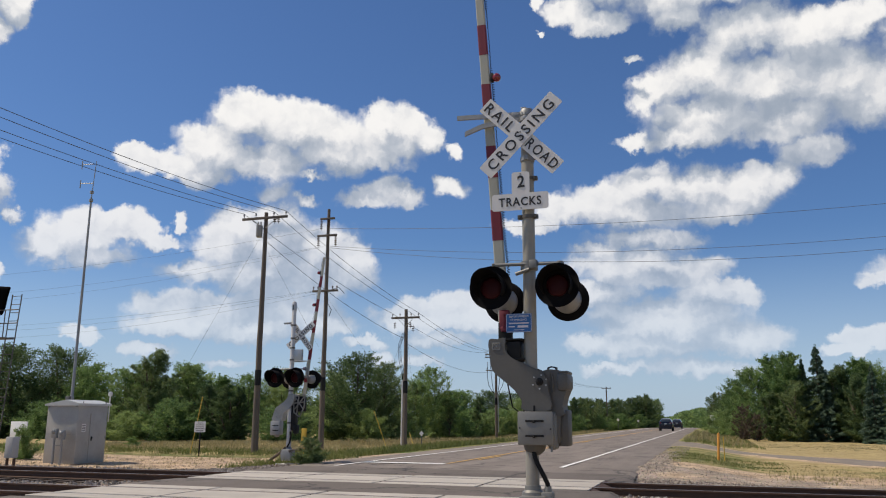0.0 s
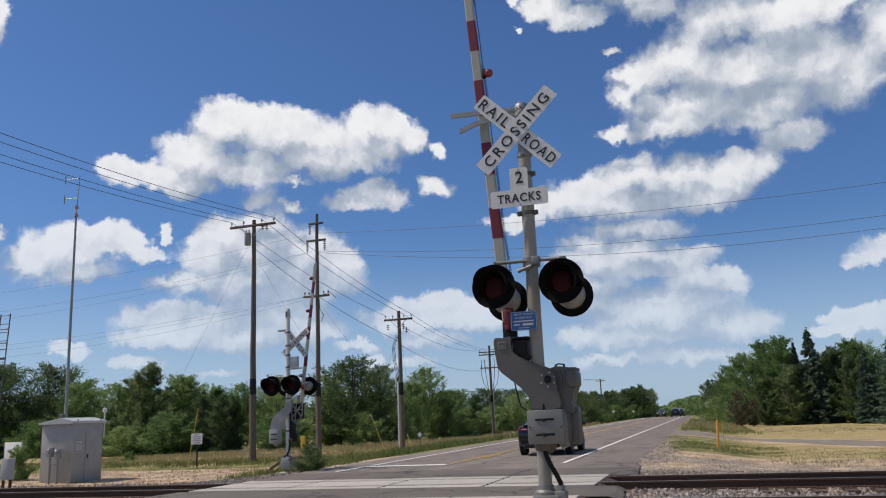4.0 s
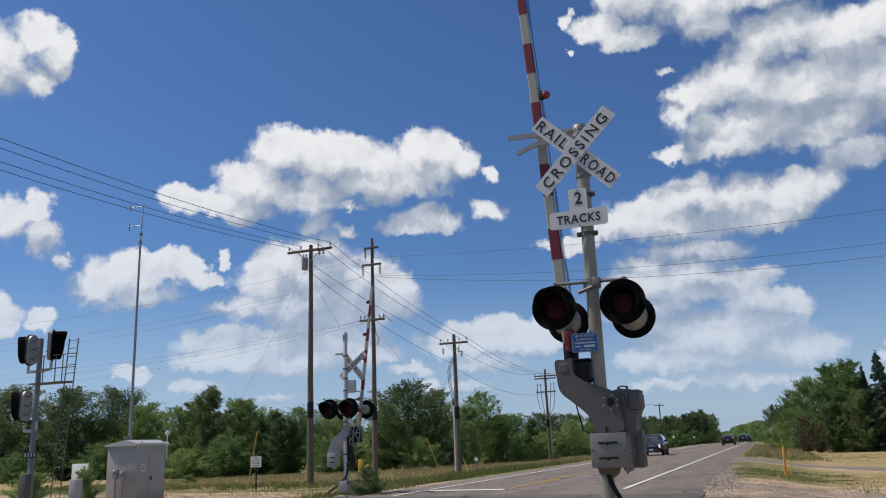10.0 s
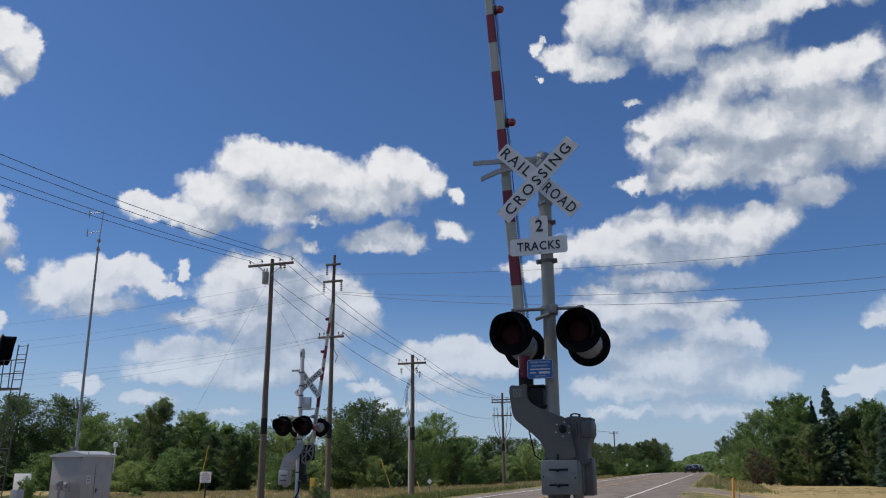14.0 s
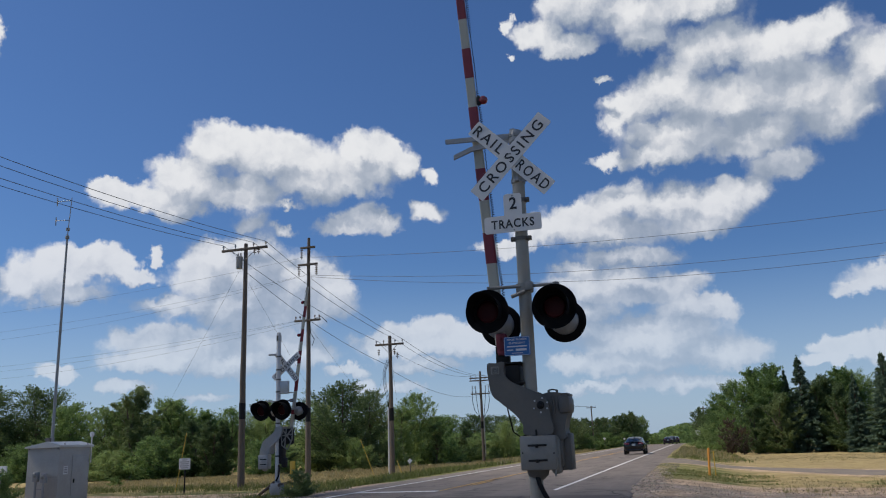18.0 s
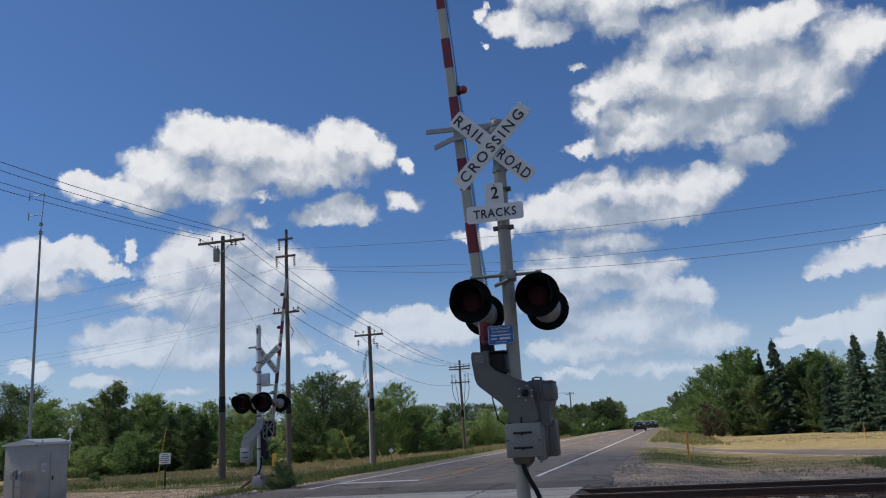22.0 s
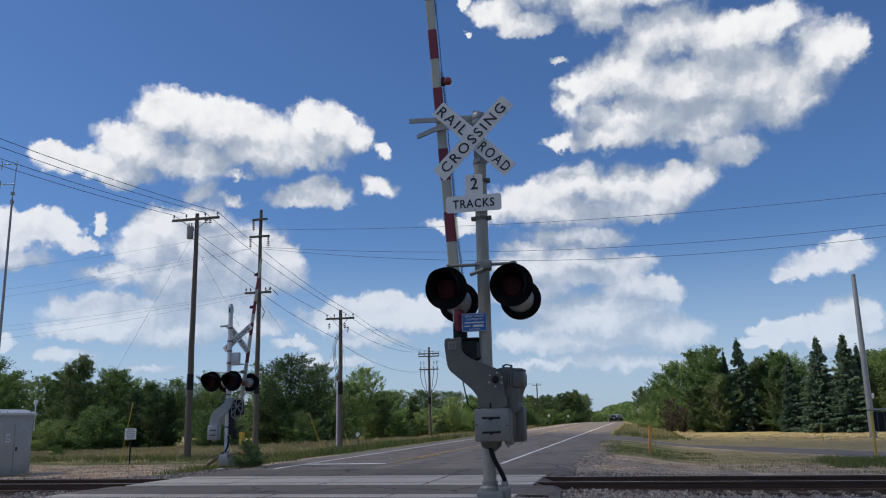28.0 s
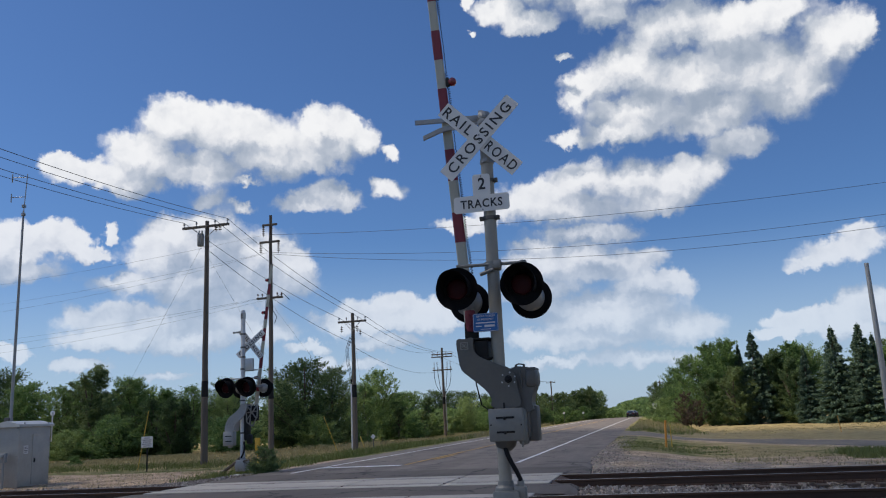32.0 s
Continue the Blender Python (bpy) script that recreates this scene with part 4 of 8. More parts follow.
def striped_arm(parent, foot, top, width, reds, label, depth=0.05, lamps=(), lamp_side=1):
    """A raised gate arm: a tapered white bar with proud red sleeves, lamps and a cable along it. foot, top: (x, z); reds: spans in z."""
    fx, fz = foot
    lean = (top[0] - fx) / (top[1] - fz)

    def half(z):
        return width / 2 * (1.0 - 0.35 * (z - fz) / (top[1] - fz))

    def sleeve(z0, z1, grow):
        bm = bmesh.new()
        rows = []
        for z in (z0, z1):
            c, w, d = fx + lean * (z - fz), half(z) + grow, depth / 2 + grow
            rows.append([bm.verts.new((c + sx * w * ax, ARM_Y + sy * d, z)) for sx, ax, sy in ((-1, 0.8, -1), (1, 0.8, -1), (1, 1, -0.6), (1, 1, 0.6), (1, 0.8, 1), (-1, 0.8, 1), (-1, 1, 0.6), (-1, 1, -0.6))])
        for i in range(8):
            j = (i + 1) % 8
            bm.faces.new((rows[0][i], rows[0][j], rows[1][j], rows[1][i]))
        bm.faces.new(rows[0][::-1]), bm.faces.new(rows[1])
        return bm

    arm = part("gate_arm", sleeve(fz, top[1], 0.0), ARM_WHITE, parent, label, smooth=None)
    for z0, z1 in reds:
        part("red_stripe", sleeve(z0, z1, 0.002), ARM_RED, arm, "red reflective band", smooth=None)
    for z in lamps:
        c = fx + lean * (z - fz) + lamp_side * half(z)
        bm = bmesh.new()
        box(bm, c + lamp_side * 0.025, ARM_Y, z, 0.05, 0.05, 0.11, 0.008)
        part("lamp_base", bm, BLACK, arm, "black lamp bracket")
        bm = bmesh.new()
        lathe(bm, [(0.0005, -0.055), (0.03, -0.048), (0.05, -0.025), (0.056, 0.0), (0.05, 0.025), (0.03, 0.048), (0.0005, 0.055)], pose(c + lamp_side * 0.085, ARM_Y, z), 18, close=False)
        part("gate_lamp", bm, LAMP_RED, arm, "round red gate lamp", smooth=60)
    rng = random.Random(8)
    bm = bmesh.new()
    pts, z = [], fz + 0.5
    while z < top[1] and lamp_side > 0:
        coiled = noise.noise(Vector((0, 3, z * 0.9))) > -0.12
        reach = 0.014 if coiled else 0.005
        a = 2 * math.pi * z / 0.032
        slack = 0.016 * noise.noise(Vector((9, 1, z * 1.8)))
        pts.append((fx + lean * (z - fz) + half(z) + 0.024 + slack + reach * math.cos(a), ARM_Y + 0.01 + reach * math.sin(a), z))
        z += 0.004 if coiled else 0.02
    while z < top[1]:
        sag = 0.012 * math.sin(z * 7.0) + rng.uniform(-0.006, 0.006)
        pts.append((fx + lean * (z - fz) + lamp_side * (half(z) + 0.022 + sag), ARM_Y + 0.01, z))
        z += 0.09
    tube(bm, pts, 0.005, 5)
    part("cable", bm, RUBBER, arm, "black lamp cable")
    return arm


ARM_Y = 0.25


def near_signal():
    s = thing("crossing_signal", -1.62, 9.3, 0.0, "grey gated railroad crossing signal with raised red and white arm", "crossing signal", "signals at the crossing")
    bm = bmesh.new()
    lathe(bm, [(0.30, -0.35), (0.30, -0.02), (0.27, 0.02)], None, 24)
    part("foundation", bm, FOOTING, s, "round concrete foundation")
    bm = bmesh.new()
    box(bm, 0.02, 0.0, 0.06, 0.40, 0.40, 0.08, 0.01)
    box(bm, 0.02, 0.0, 0.32, 0.30, 0.30, 0.48, 0.03)
    lathe(bm, [(0.125, 0.54), (0.118, 0.59), (0.09, 0.615), (0.085, 0.66)], None, 24)
    box(bm, 0.165, -0.02, 0.52, 0.13, 0.14, 0.16, 0.02)
    rod(bm, (0.17, -0.02, 0.58), (0.17, -0.02, 0.66), 0.045, 0.036, 14)
    bolt_heads(bm, [(-0.09, 0.12), (0.13, 0.12), (-0.09, 0.48), (0.10, 0.46)], -0.15, 0.016, 0.02)
    part("base_casting", bm, PLATE_GREY, s, "cast metal junction base")
    bm = bmesh.new()
    lathe(bm, [(0.0735, 0.60), (0.0735, 2.6), (0.0715, 4.94)], None, 28)
    part("mast", bm, MAST_PAINT, s, "round metal mast with flaking silver paint")
    bm = bmesh.new()
    lathe(bm, [(0.072, 4.90), (0.082, 4.905), (0.082, 4.955), (0.074, 4.97), (0.070, 4.985), (0.03, 4.992), (0.0005, 4.993)], None, 24, close=False)
    box(bm, -0.10, 0.03, 4.93, 0.15, 0.02, 0.07, 0.004, m=pose(0, 0, 0, 0, 0, 12))
    for x in (-0.15, -0.11, -0.07):
        rod(bm, (x, -0.01, 4.935), (x, 0.05, 4.935), 0.008, n=8)
    for a in range(-150, 31, 30):
        x, y = 0.084 * math.cos(radians(a)), 0.084 * math.sin(radians(a))
        rod(bm, (x, y, 4.93), (x * 1.12, y * 1.12, 4.93), 0.009, n=6)
    part("mast_cap", bm, GALV, s, "pressed metal cap and band")
    crossbuck(s, -0.05, -0.10, 4.63, -1.5)
    for z in (4.36, 4.86):
        bm = bmesh.new()
        lathe(bm, [(0.080, z - 0.025), (0.084, z - 0.025), (0.084, z + 0.025), (0.080, z + 0.025)], None, 20)
        box(bm, 0.0, -0.088, z, 0.05, 0.04, 0.05, 0.004)
        rod(bm, (0.06, 0.0, z), (0.13, 0.0, z), 0.012, n=8)
        part("sign_clamp", bm, GALV, s, "steel band clamp")
    # the tracks plate
    bm = bmesh.new()
    plate(bm, rounded(0.665, 0.20, 0.03, 5, -0.07, 3.825), -0.126, -0.118)
    plate_low = part("tracks_plate", bm, SIGN_WHITE, s, "white plate lettered with the number of tracks", smooth=None)
    bm = bmesh.new()
    plate(bm, rounded(0.21, 0.27, 0.03, 5, -0.06, 4.045), -0.1245, -0.1165)
    part("count_plate", bm, SIGN_WHITE, s, "small white plate with a black numeral", smooth=None)
    lettering("letters", "TRACKS", 0.105, plate_low, pose(-0.07, -0.1275, 3.825), SIGN_BLACK, width=0.50, spacing=1.15, bold=0.02)
    lettering("numeral", "2", 0.145, plate_low, pose(-0.055, -0.1265, 4.065), SIGN_BLACK, width=0.085, bold=0.02)
    each("bolt", [lambda bm, p=p: bolt_heads(bm, [p], -0.126, 0.010, 0.008) for p in ((-0.055, 3.745), (-0.06, 4.155))], GALV, plate_low, smooth=None)
    for z in (3.66, 4.12):
        bm = bmesh.new()
        lathe(bm, [(0.078, z - 0.02), (0.086, z - 0.02), (0.086, z + 0.02), (0.078, z + 0.02)], None, 20)
        box(bm, 0.09, -0.02, z, 0.06, 0.05, 0.05, 0.006)
        box(bm, -0.09, -0.02, z, 0.06, 0.05, 0.05, 0.006)
        rod(bm, (0.09, -0.07, z), (0.09, 0.05, z), 0.012, n=8)
        rod(bm, (-0.09, -0.07, z), (-0.09, 0.05, z), 0.012, n=8)
        part("pipe_clamp", bm, CASE_GREY, s, "dark bolted pipe clamp")
    # flasher pair, front and back
    bm = bmesh.new()
    rod(bm, (-0.40, -0.08, 3.10), (0.36, -0.08, 3.085), 0.019, n=14)
    rod(bm, (-0.14, -0.09, 2.98), (0.02, -0.09, 3.03), 0.022, n=12)
    rod(bm, (-0.40, -0.08, 3.12), (-0.40, -0.02, 2.90), 0.024, n=12)
    rod(bm, (0.355, -0.08, 3.11), (0.355, 0.02, 2.90), 0.024, n=12)
    lathe(bm, [(0.075, 3.03), (0.10, 3.035), (0.10, 3.13), (0.075, 3.135)], None, 20)
    box(bm, 0.07, -0.09, 3.085, 0.09, 0.08, 0.10, 0.012)
    for x in (-0.40, 0.355):
        rod(bm, (x, -0.12, 2.84), (x, 0.32, 2.76), 0.035, n=14)
        box(bm, x, 0.04, 3.09, 0.07, 0.09, 0.08, 0.012)
    part("lamp_crossarm", bm, PLATE_GREY, s, "grey pipe crossarm holding the flashers")
    for x in (-0.40, 0.355):
        flasher(s, x, -0.20, 2.815, 0)
        flasher(s, x + 0.02, 0.36, 2.73, 180)
    # blue notice
    bm = bmesh.new()
    plate(bm, rounded(0.292, 0.21, 0.014, 4, -0.095, 2.415), -0.158, -0.152)
    notice = part("notice_plate", bm, SIGN_BLUE, s, "blue emergency notice plate with white writing", smooth=None)
    bm = bmesh.new()
    frame_outline = rounded(0.28, 0.198, 0.012, 4, -0.095, 2.415)
    tube(bm, [(x, -0.159, z) for x, z in frame_outline] + [(frame_outline[0][0], -0.159, frame_outline[0][1])], 0.0022, 4)
    part("border", bm, SIGN_WHITE, notice, smooth=None)
    lettering("letters", "REPORT PROBLEM", 0.022, notice, pose(-0.095, -0.160, 2.488), SIGN_WHITE, width=0.215)
    lettering("letters", "OR EMERGENCY", 0.022, notice, pose(-0.095, -0.160, 2.450), SIGN_WHITE, width=0.19)
    for k, (x, z, w, h) in enumerate(((-0.095, 2.412, 0.225, 0.013), (-0.05, 2.374, 0.12, 0.024), (-0.175, 2.374, 0.07, 0.012), (-0.095, 2.338, 0.12, 0.006))):
        bm = bmesh.new()
        box(bm, x, -0.160, z, w, 0.003, h)
        part("writing_bar", bm, SIGN_WHITE, notice, smooth=None)
    each("notice_bracket", [lambda bm, z=z: box(bm, 0.0, -0.11, z, 0.05, 0.08, 0.04, 0.004) for z in (2.45, 2.36)], GALV, s)
    # gate mechanism
    arm_side = [(-0.455, 2.235), (-0.36, 2.245), (-0.262, 2.252), (-0.262, 2.13), (-0.20, 2.04), (-0.05, 1.965), (0.09, 1.90), (0.19, 1.82), (0.22, 1.66), (0.235, 1.46), (-0.07, 1.46), (-0.085, 1.56), (-0.16, 1.67), (-0.31, 1.80), (-0.415, 1.90), (-0.445, 2.05)]
    for y0, y1 in ((-0.125, -0.095), (0.28, 0.31)):
        bm = bmesh.new()
        plate(bm, smooth_outline(arm_side, 3), y0, y1)
        bmesh.ops.bevel(bm, geom=[e for e in bm.edges if e.calc_face_angle(0) > 1.2], offset=0.006, segments=2, affect="EDGES")
        part("arm_support", bm, CASE_GREY, s, "curved grey cast gate arm support")
    bm = bmesh.new()
    plate(bm, rounded(0.095, 0.085, 0.01, 3, -0.365, 2.165), -0.131, -0.125)
    emblem = part("maker_plate", bm, PLATE_GREY, s, "small raised square maker's plate", smooth=None)
    for w in (0.062, 0.032):
        bm = bmesh.new()
        o = rounded(w, w * 0.9, 0.004, 3, -0.365, 2.165)
        tube(bm, [(x, -0.131, z) for x, z in o] + [(o[0][0], -0.131, o[0][1])], 0.004, 4)
        part("relief", bm, CASE_GREY, emblem, smooth=None)
    bm = bmesh.new()
    box(bm, -0.18, 0.10, 2.12, 0.16, 0.36, 0.20, 0.012)
    box(bm, -0.18, 0.10, 2.24, 0.22, 0.40, 0.02, 0.004)
    box(bm, -0.15, 0.10, 2.02, 0.20, 0.38, 0.02, 0.004)
    rod(bm, (-0.32, -0.12, 2.10), (-0.32, 0.30, 2.10), 0.02, n=10)
    box(bm, -0.345, 0.25, 2.34, 0.16, 0.08, 0.26, 0.01)
    part("arm_clamp", bm, BLACK, s, "black clamp holding the gate arm")
    bm = bmesh.new()
    case = [(-0.04, 1.40), (0.345, 1.40), (0.355, 1.50), (0.375, 1.60), (0.405, 1.68), (0.41, 1.80), (0.385, 1.87), (0.30, 1.895), (0.19, 1.90), (0.08, 1.85), (-0.02, 1.70)]
    plate(bm, smooth_outline(case, 3), -0.06, 0.27)
    box(bm, 0.12, 0.10, 1.28, 0.40, 0.30, 0.36, 0.04)
    # bulging side cover, its lid and lifting lugs
    box(bm, 0.365, 0.08, 1.765, 0.135, 0.36, 0.20, 0.045)
    box(bm, 0.375, 0.08, 1.868, 0.10, 0.30, 0.035, 0.012)
    box(bm, 0.425, 0.04, 1.77, 0.02, 0.10, 0.05, 0.008)
    for x in (0.20, 0.29):
        rod(bm, (x, -0.02, 1.885), (x, -0.02, 1.925), 0.014, n=8)
    tube(bm, [(0.20, -0.02, 1.922), (0.235, -0.02, 1.932), (0.29, -0.02, 1.922)], 0.009, 6)
    tube(bm, [(0.245, -0.07, 1.86), (0.262, -0.075, 1.76), (0.255, -0.07, 1.66)], 0.012, 6)
    part("mechanism_case", bm, CASE_GREY, s, "dark grey gate mechanism case")
    bm = bmesh.new()
    lathe(bm, [(0.042, 0.0), (0.042, 0.012), (0.030, 0.02), (0.028, 0.04), (0.018, 0.046), (0.0005, 0.046)], pose(0.12, -0.125, 1.765, 90), 20, close=False)
    pivot = part("pivot_hub", bm, BLACK, s, "black pivot hub")
    each("bolt", [lambda bm, a=a: bolt_heads(bm, [(0.12 + 0.080 * math.cos(radians(a)), 1.765 + 0.076 * math.sin(radians(a)))], -0.125, 0.010, 0.010) for a in (20, 75, 140, 205, 270, 330)], SIGN_BACK, pivot, "bright hexagon bolt", smooth=None)
    bm = bmesh.new()
    box(bm, 0.075, -0.08, 1.267, 0.385, 0.24, 0.355, 0.012)
    door = part("circuit_box", bm, PLATE_GREY, s, "weathered grey box with two slotted latches")
    for z in (1.345, 1.188):
        bm = bmesh.new()
        box(bm, 0.07, -0.204, z, 0.205, 0.012, 0.022, 0.005)
        part("slot", bm, BLACK, door, "black latch slot")
        bm = bmesh.new()
        box(bm, 0.065, -0.215, z - 0.006, 0.028, 0.03, 0.035, 0.006)
        rod(bm, (0.065, -0.23, z), (0.065, -0.245, z - 0.012), 0.006, n=8)
        part("latch", bm, BLACK, door, "small latch pin")
    each("screw", [lambda bm, p=p: bolt_heads(bm, [p], -0.2, 0.009, 0.006) for p in ((-0.092, 1.27), (0.245, 1.26))], BLACK, door, smooth=None)
    bm = bmesh.new()
    box(bm, 0.055, -0.12, 1.475, 0.02, 0.03, 0.07, 0.005)
    part("hasp", bm, BLACK, door)
    bm = bmesh.new()
    lathe(bm, [(0.0005, 0.975), (0.06, 0.985), (0.11, 1.03), (0.125, 1.09)], pose(0.03, 0.0, 0), 22, close=False)
    part("lower_boss", bm, CASE_GREY, s)
    bm = bmesh.new()
    box(bm, 0.33, 0.16, 1.27, 0.14, 0.26, 0.39, 0.02)
    part("motor_cover", bm, CASE_GREY, s, "dark side cover")
    bm = bmesh.new()
    box(bm, 0.24, 0.0, 1.24, 0.10, 0.24, 0.40, 0.04)
    rod(bm, (0.24, -0.14, 1.12), (0.24, -0.14, 1.02), 0.012, n=8)
    part("gear_cover", bm, PLATE_GREY, s, "rounded grey gear cover")
    bm = bmesh.new()
    tube(bm, [(0.03, -0.07, 1.02), (0.05, -0.085, 0.95), (0.09, -0.09, 0.86), (0.14, -0.07, 0.76), (0.17, -0.04, 0.68), (0.17, -0.02, 0.63)], 0.026, 10)
    part("flexible_conduit", bm, RUBBER, s, "black ribbed flexible conduit")
    bm = bmesh.new()
    tube(bm, [(-0.32, 0.26, 2.2), (-0.33, 0.27, 1.75), (-0.28, 0.28, 1.50), (-0.20, 0.28, 1.44), (-0.12, 0.25, 1.46), (-0.06, 0.2, 1.52)], 0.008, 6)
    part("lamp_cable", bm, RUBBER, s, "drooping black cable")
    # guide brackets for the arm, on the mast's far side
    bm = bmesh.new()
    box(bm, -0.05, 0.13, 4.98, 0.06, 0.16, 0.14, 0.006)
    plate(bm, [(-0.92, 5.075), (-0.05, 5.035), (-0.05, 4.975), (-0.92, 5.02)], 0.17, 0.20)
    plate(bm, [(-0.82, 4.855), (-0.60, 4.935), (-0.05, 4.985), (-0.05, 4.93), (-0.60, 4.875), (-0.82, 4.80)], 0.17, 0.20)
    part("guide_bracket", bm, GALV, s, "galvanised brackets beside the arm", smooth=None)
    reds = [(3.46, 3.84), (4.25, 4.66), (5.07, 5.48), (5.88, 6.29), (6.71, 7.12), (7.53, 7.94), (8.35, 8.76)]
    striped_arm(s, (-0.345, 2.28), (-0.83, 9.4), 0.135, reds, "tall white gate arm raised nearly upright", lamps=(5.56, 7.18, 9.2))
    # the arm's lowest red band and its adapter, added as one block
    bm = bmesh.new()
    box(bm, -0.355, 0.25, 2.50, 0.12, 0.09, 0.24, 0.02)
    box(bm, -0.345, 0.235, 2.39, 0.09, 0.10, 0.06, 0.01)
    for z in (2.43, 2.56):
        rod(bm, (-0.355, 0.18, z), (-0.355, 0.32, z), 0.014, n=8)
    part("arm_adapter", bm, LOW_BAND_RED, s, "lowest dark red band of the arm with its adapter")
    return s


def far_signal():
    s = thing("crossing_signal", -12.95, 24.8, 0.0, "distant gated crossing signal seen from behind its mast", "crossing signal", "signals at the crossing")
    bm = bmesh.new()
    box(bm, 0.0, 0.0, -0.22, 0.6, 0.6, 0.3, 0.02)
    part("foundation", bm, FOOTING, s)
    bm = bmesh.new()
    box(bm, 0.0, 0.0, 0.20, 0.34, 0.34, 0.36, 0.03)
    box(bm, -0.14, -0.05, 0.18, 0.14, 0.2, 0.2, 0.02)
    lathe(bm, [(0.12, 0.36), (0.10, 0.44), (0.08, 0.46)], None, 18)
    part("base_casting", bm, GALV, s, "cast metal junction base")
    bm = bmesh.new()
    lathe(bm, [(0.078, 0.40), (0.074, 5.20), (0.05, 5.25), (0.0005, 5.26)], None, 20, close=False)
    part("mast", bm, MAST_PALE, s, "pale galvanised round mast")
    bm = bmesh.new()
    lathe(bm, [(0.082, 4.95), (0.088, 4.95), (0.088, 5.15), (0.082, 5.15)], None, 18)
    part("mast_band", bm, SIGN_BACK, s, "pale cap band")
    crossbuck(s, 0.22, 0.14, 4.12, 4.0, bold=0.022)
    each("sign_bracket", [lambda bm, b=b: box(bm, *b, 0.004) for b in ((0.14, 0.13, 4.12, 0.34, 0.03, 0.05), (-0.22, 0.0, 4.52, 0.30, 0.04, 0.06))], GALV, s)
    bm = bmesh.new()
    box(bm, 0.22, 0.02, 3.42, 0.30, 0.12, 0.42, 0.02)
    part("relay_box", bm, SIGN_BACK, s, "small pale metal box")
    bm = bmesh.new()
    rod(bm, (-0.56, -0.02, 2.98), (0.62, -0.02, 2.98), 0.022, n=10)
    for x in (-0.56, 0.60):
        rod(bm, (x, -0.02, 2.98), (x, 0.0, 2.70), 0.026, n=10)
        rod(bm, (x, -0.22, 2.70), (x, 0.30, 2.70), 0.035, n=10)
    part("lamp_crossarm", bm, GALV, s)
    for x in (-0.48, 0.27):
        flasher(s, x, -0.22, 2.69, 0, 0.325)
    for x in (-0.24, 0.60):
        flasher(s, x, 0.30, 2.65, 180, 0.30, bulk=0.72)
    outline = [(0.22, 2.13), (0.08, 2.16), (0.0, 2.12), (-0.05, 2.02), (-0.15, 1.92), (-0.32, 1.80), (-0.45, 1.70), (-0.53, 1.50), (-0.55, 1.30), (-0.24, 1.30), (-0.20, 1.46), (-0.08, 1.60), (0.08, 1.72), (0.20, 1.90)]
    for y0, y1 in ((-0.16, -0.12), (0.14, 0.18)):
        bm = bmesh.new()
        plate(bm, smooth_outline(outline, 3), y0, y1)
        if y0 < 0:
            bolt_heads(bm, [(-0.36 + 0.11 * math.cos(radians(a)), 1.52 + 0.11 * math.sin(radians(a))) for a in range(0, 360, 60)] + [(0.06, 2.06), (0.14, 1.98)], y0, 0.022, 0.025)
        part("arm_support", bm, GALV, s, "curved pale cast gate arm support", smooth=None)
    bm = bmesh.new()
    box(bm, -0.44, -0.04, 1.06, 0.36, 0.26, 0.46, 0.03)
    lathe(bm, [(0.0005, 0.76), (0.07, 0.78), (0.10, 0.85)], pose(-0.42, -0.04, 0), 16, close=False)
    far_box = part("circuit_box", bm, GALV, s, "pale metal circuit box")
    each("slot", [lambda bm, z=z: box(bm, -0.42, -0.172, z, 0.22, 0.012, 0.028, 0.004) for z in (1.14, 0.98)], BLACK, far_box, "black latch slot")
    bm = bmesh.new()
    box(bm, 0.14, 0.06, 1.45, 0.16, 0.26, 0.95, 0.05)
    box(bm, 0.34, 0.10, 1.84, 0.36, 0.16, 0.50, 0.05)
    box(bm, 0.24, 0.02, 1.02, 0.16, 0.20, 0.30, 0.05)
    part("mechanism_case", bm, BLACK, s, "dark grey gate mechanism case")
    # open counterweight frame with crossed struts
    bars = (((0.16, 2.14), (0.58, 2.12)), ((0.58, 2.12), (0.56, 1.72)), ((0.56, 1.72), (0.40, 1.42)), ((0.16, 2.14), (0.20, 1.56)), ((0.20, 1.56), (0.40, 1.42)),
            ((0.18, 1.62), (0.56, 2.08)), ((0.20, 2.08), (0.54, 1.66)), ((0.36, 2.12), (0.30, 1.50)), ((0.17, 1.86), (0.57, 1.90)))
    each("strut", [lambda bm, a=a, b=b: rod(bm, (a[0], -0.10, a[1]), (b[0], -0.10, b[1]), 0.020, n=6) for a, b in bars], PLATE_GREY, s, "thin steel strut of the counterweight frame")
    each("mast_clamp", [lambda bm, z=z: lathe(bm, [(0.078, z), (0.088, z), (0.088, z + 0.05), (0.078, z + 0.05)], None, 16) for z in (4.42, 3.98, 3.66, 3.26, 2.94, 2.24, 1.20)], CASE_GREY, s, "dark band clamp")
    bm = bmesh.new()
    box(bm, 0.30, 0.0, 3.24, 0.46, 0.20, 0.03, 0.006)
    part("box_shelf", bm, SIGN_BACK, s, "pale shelf under the small box")
    bm = bmesh.new()
    box(bm, 0.0, -0.088, 5.05, 0.035, 0.012, 0.17, 0.004)
    part("cap_slot", bm, BLACK, s, "dark slot in the mast cap")
    bm = bmesh.new()
    tube(bm, [(0.10, -0.1, 0.95), (0.13, -0.12, 0.8), (0.10, -0.12, 0.6), (0.0, -0.1, 0.45)], 0.03, 8)
    part("flexible_conduit", bm, RUBBER, s)
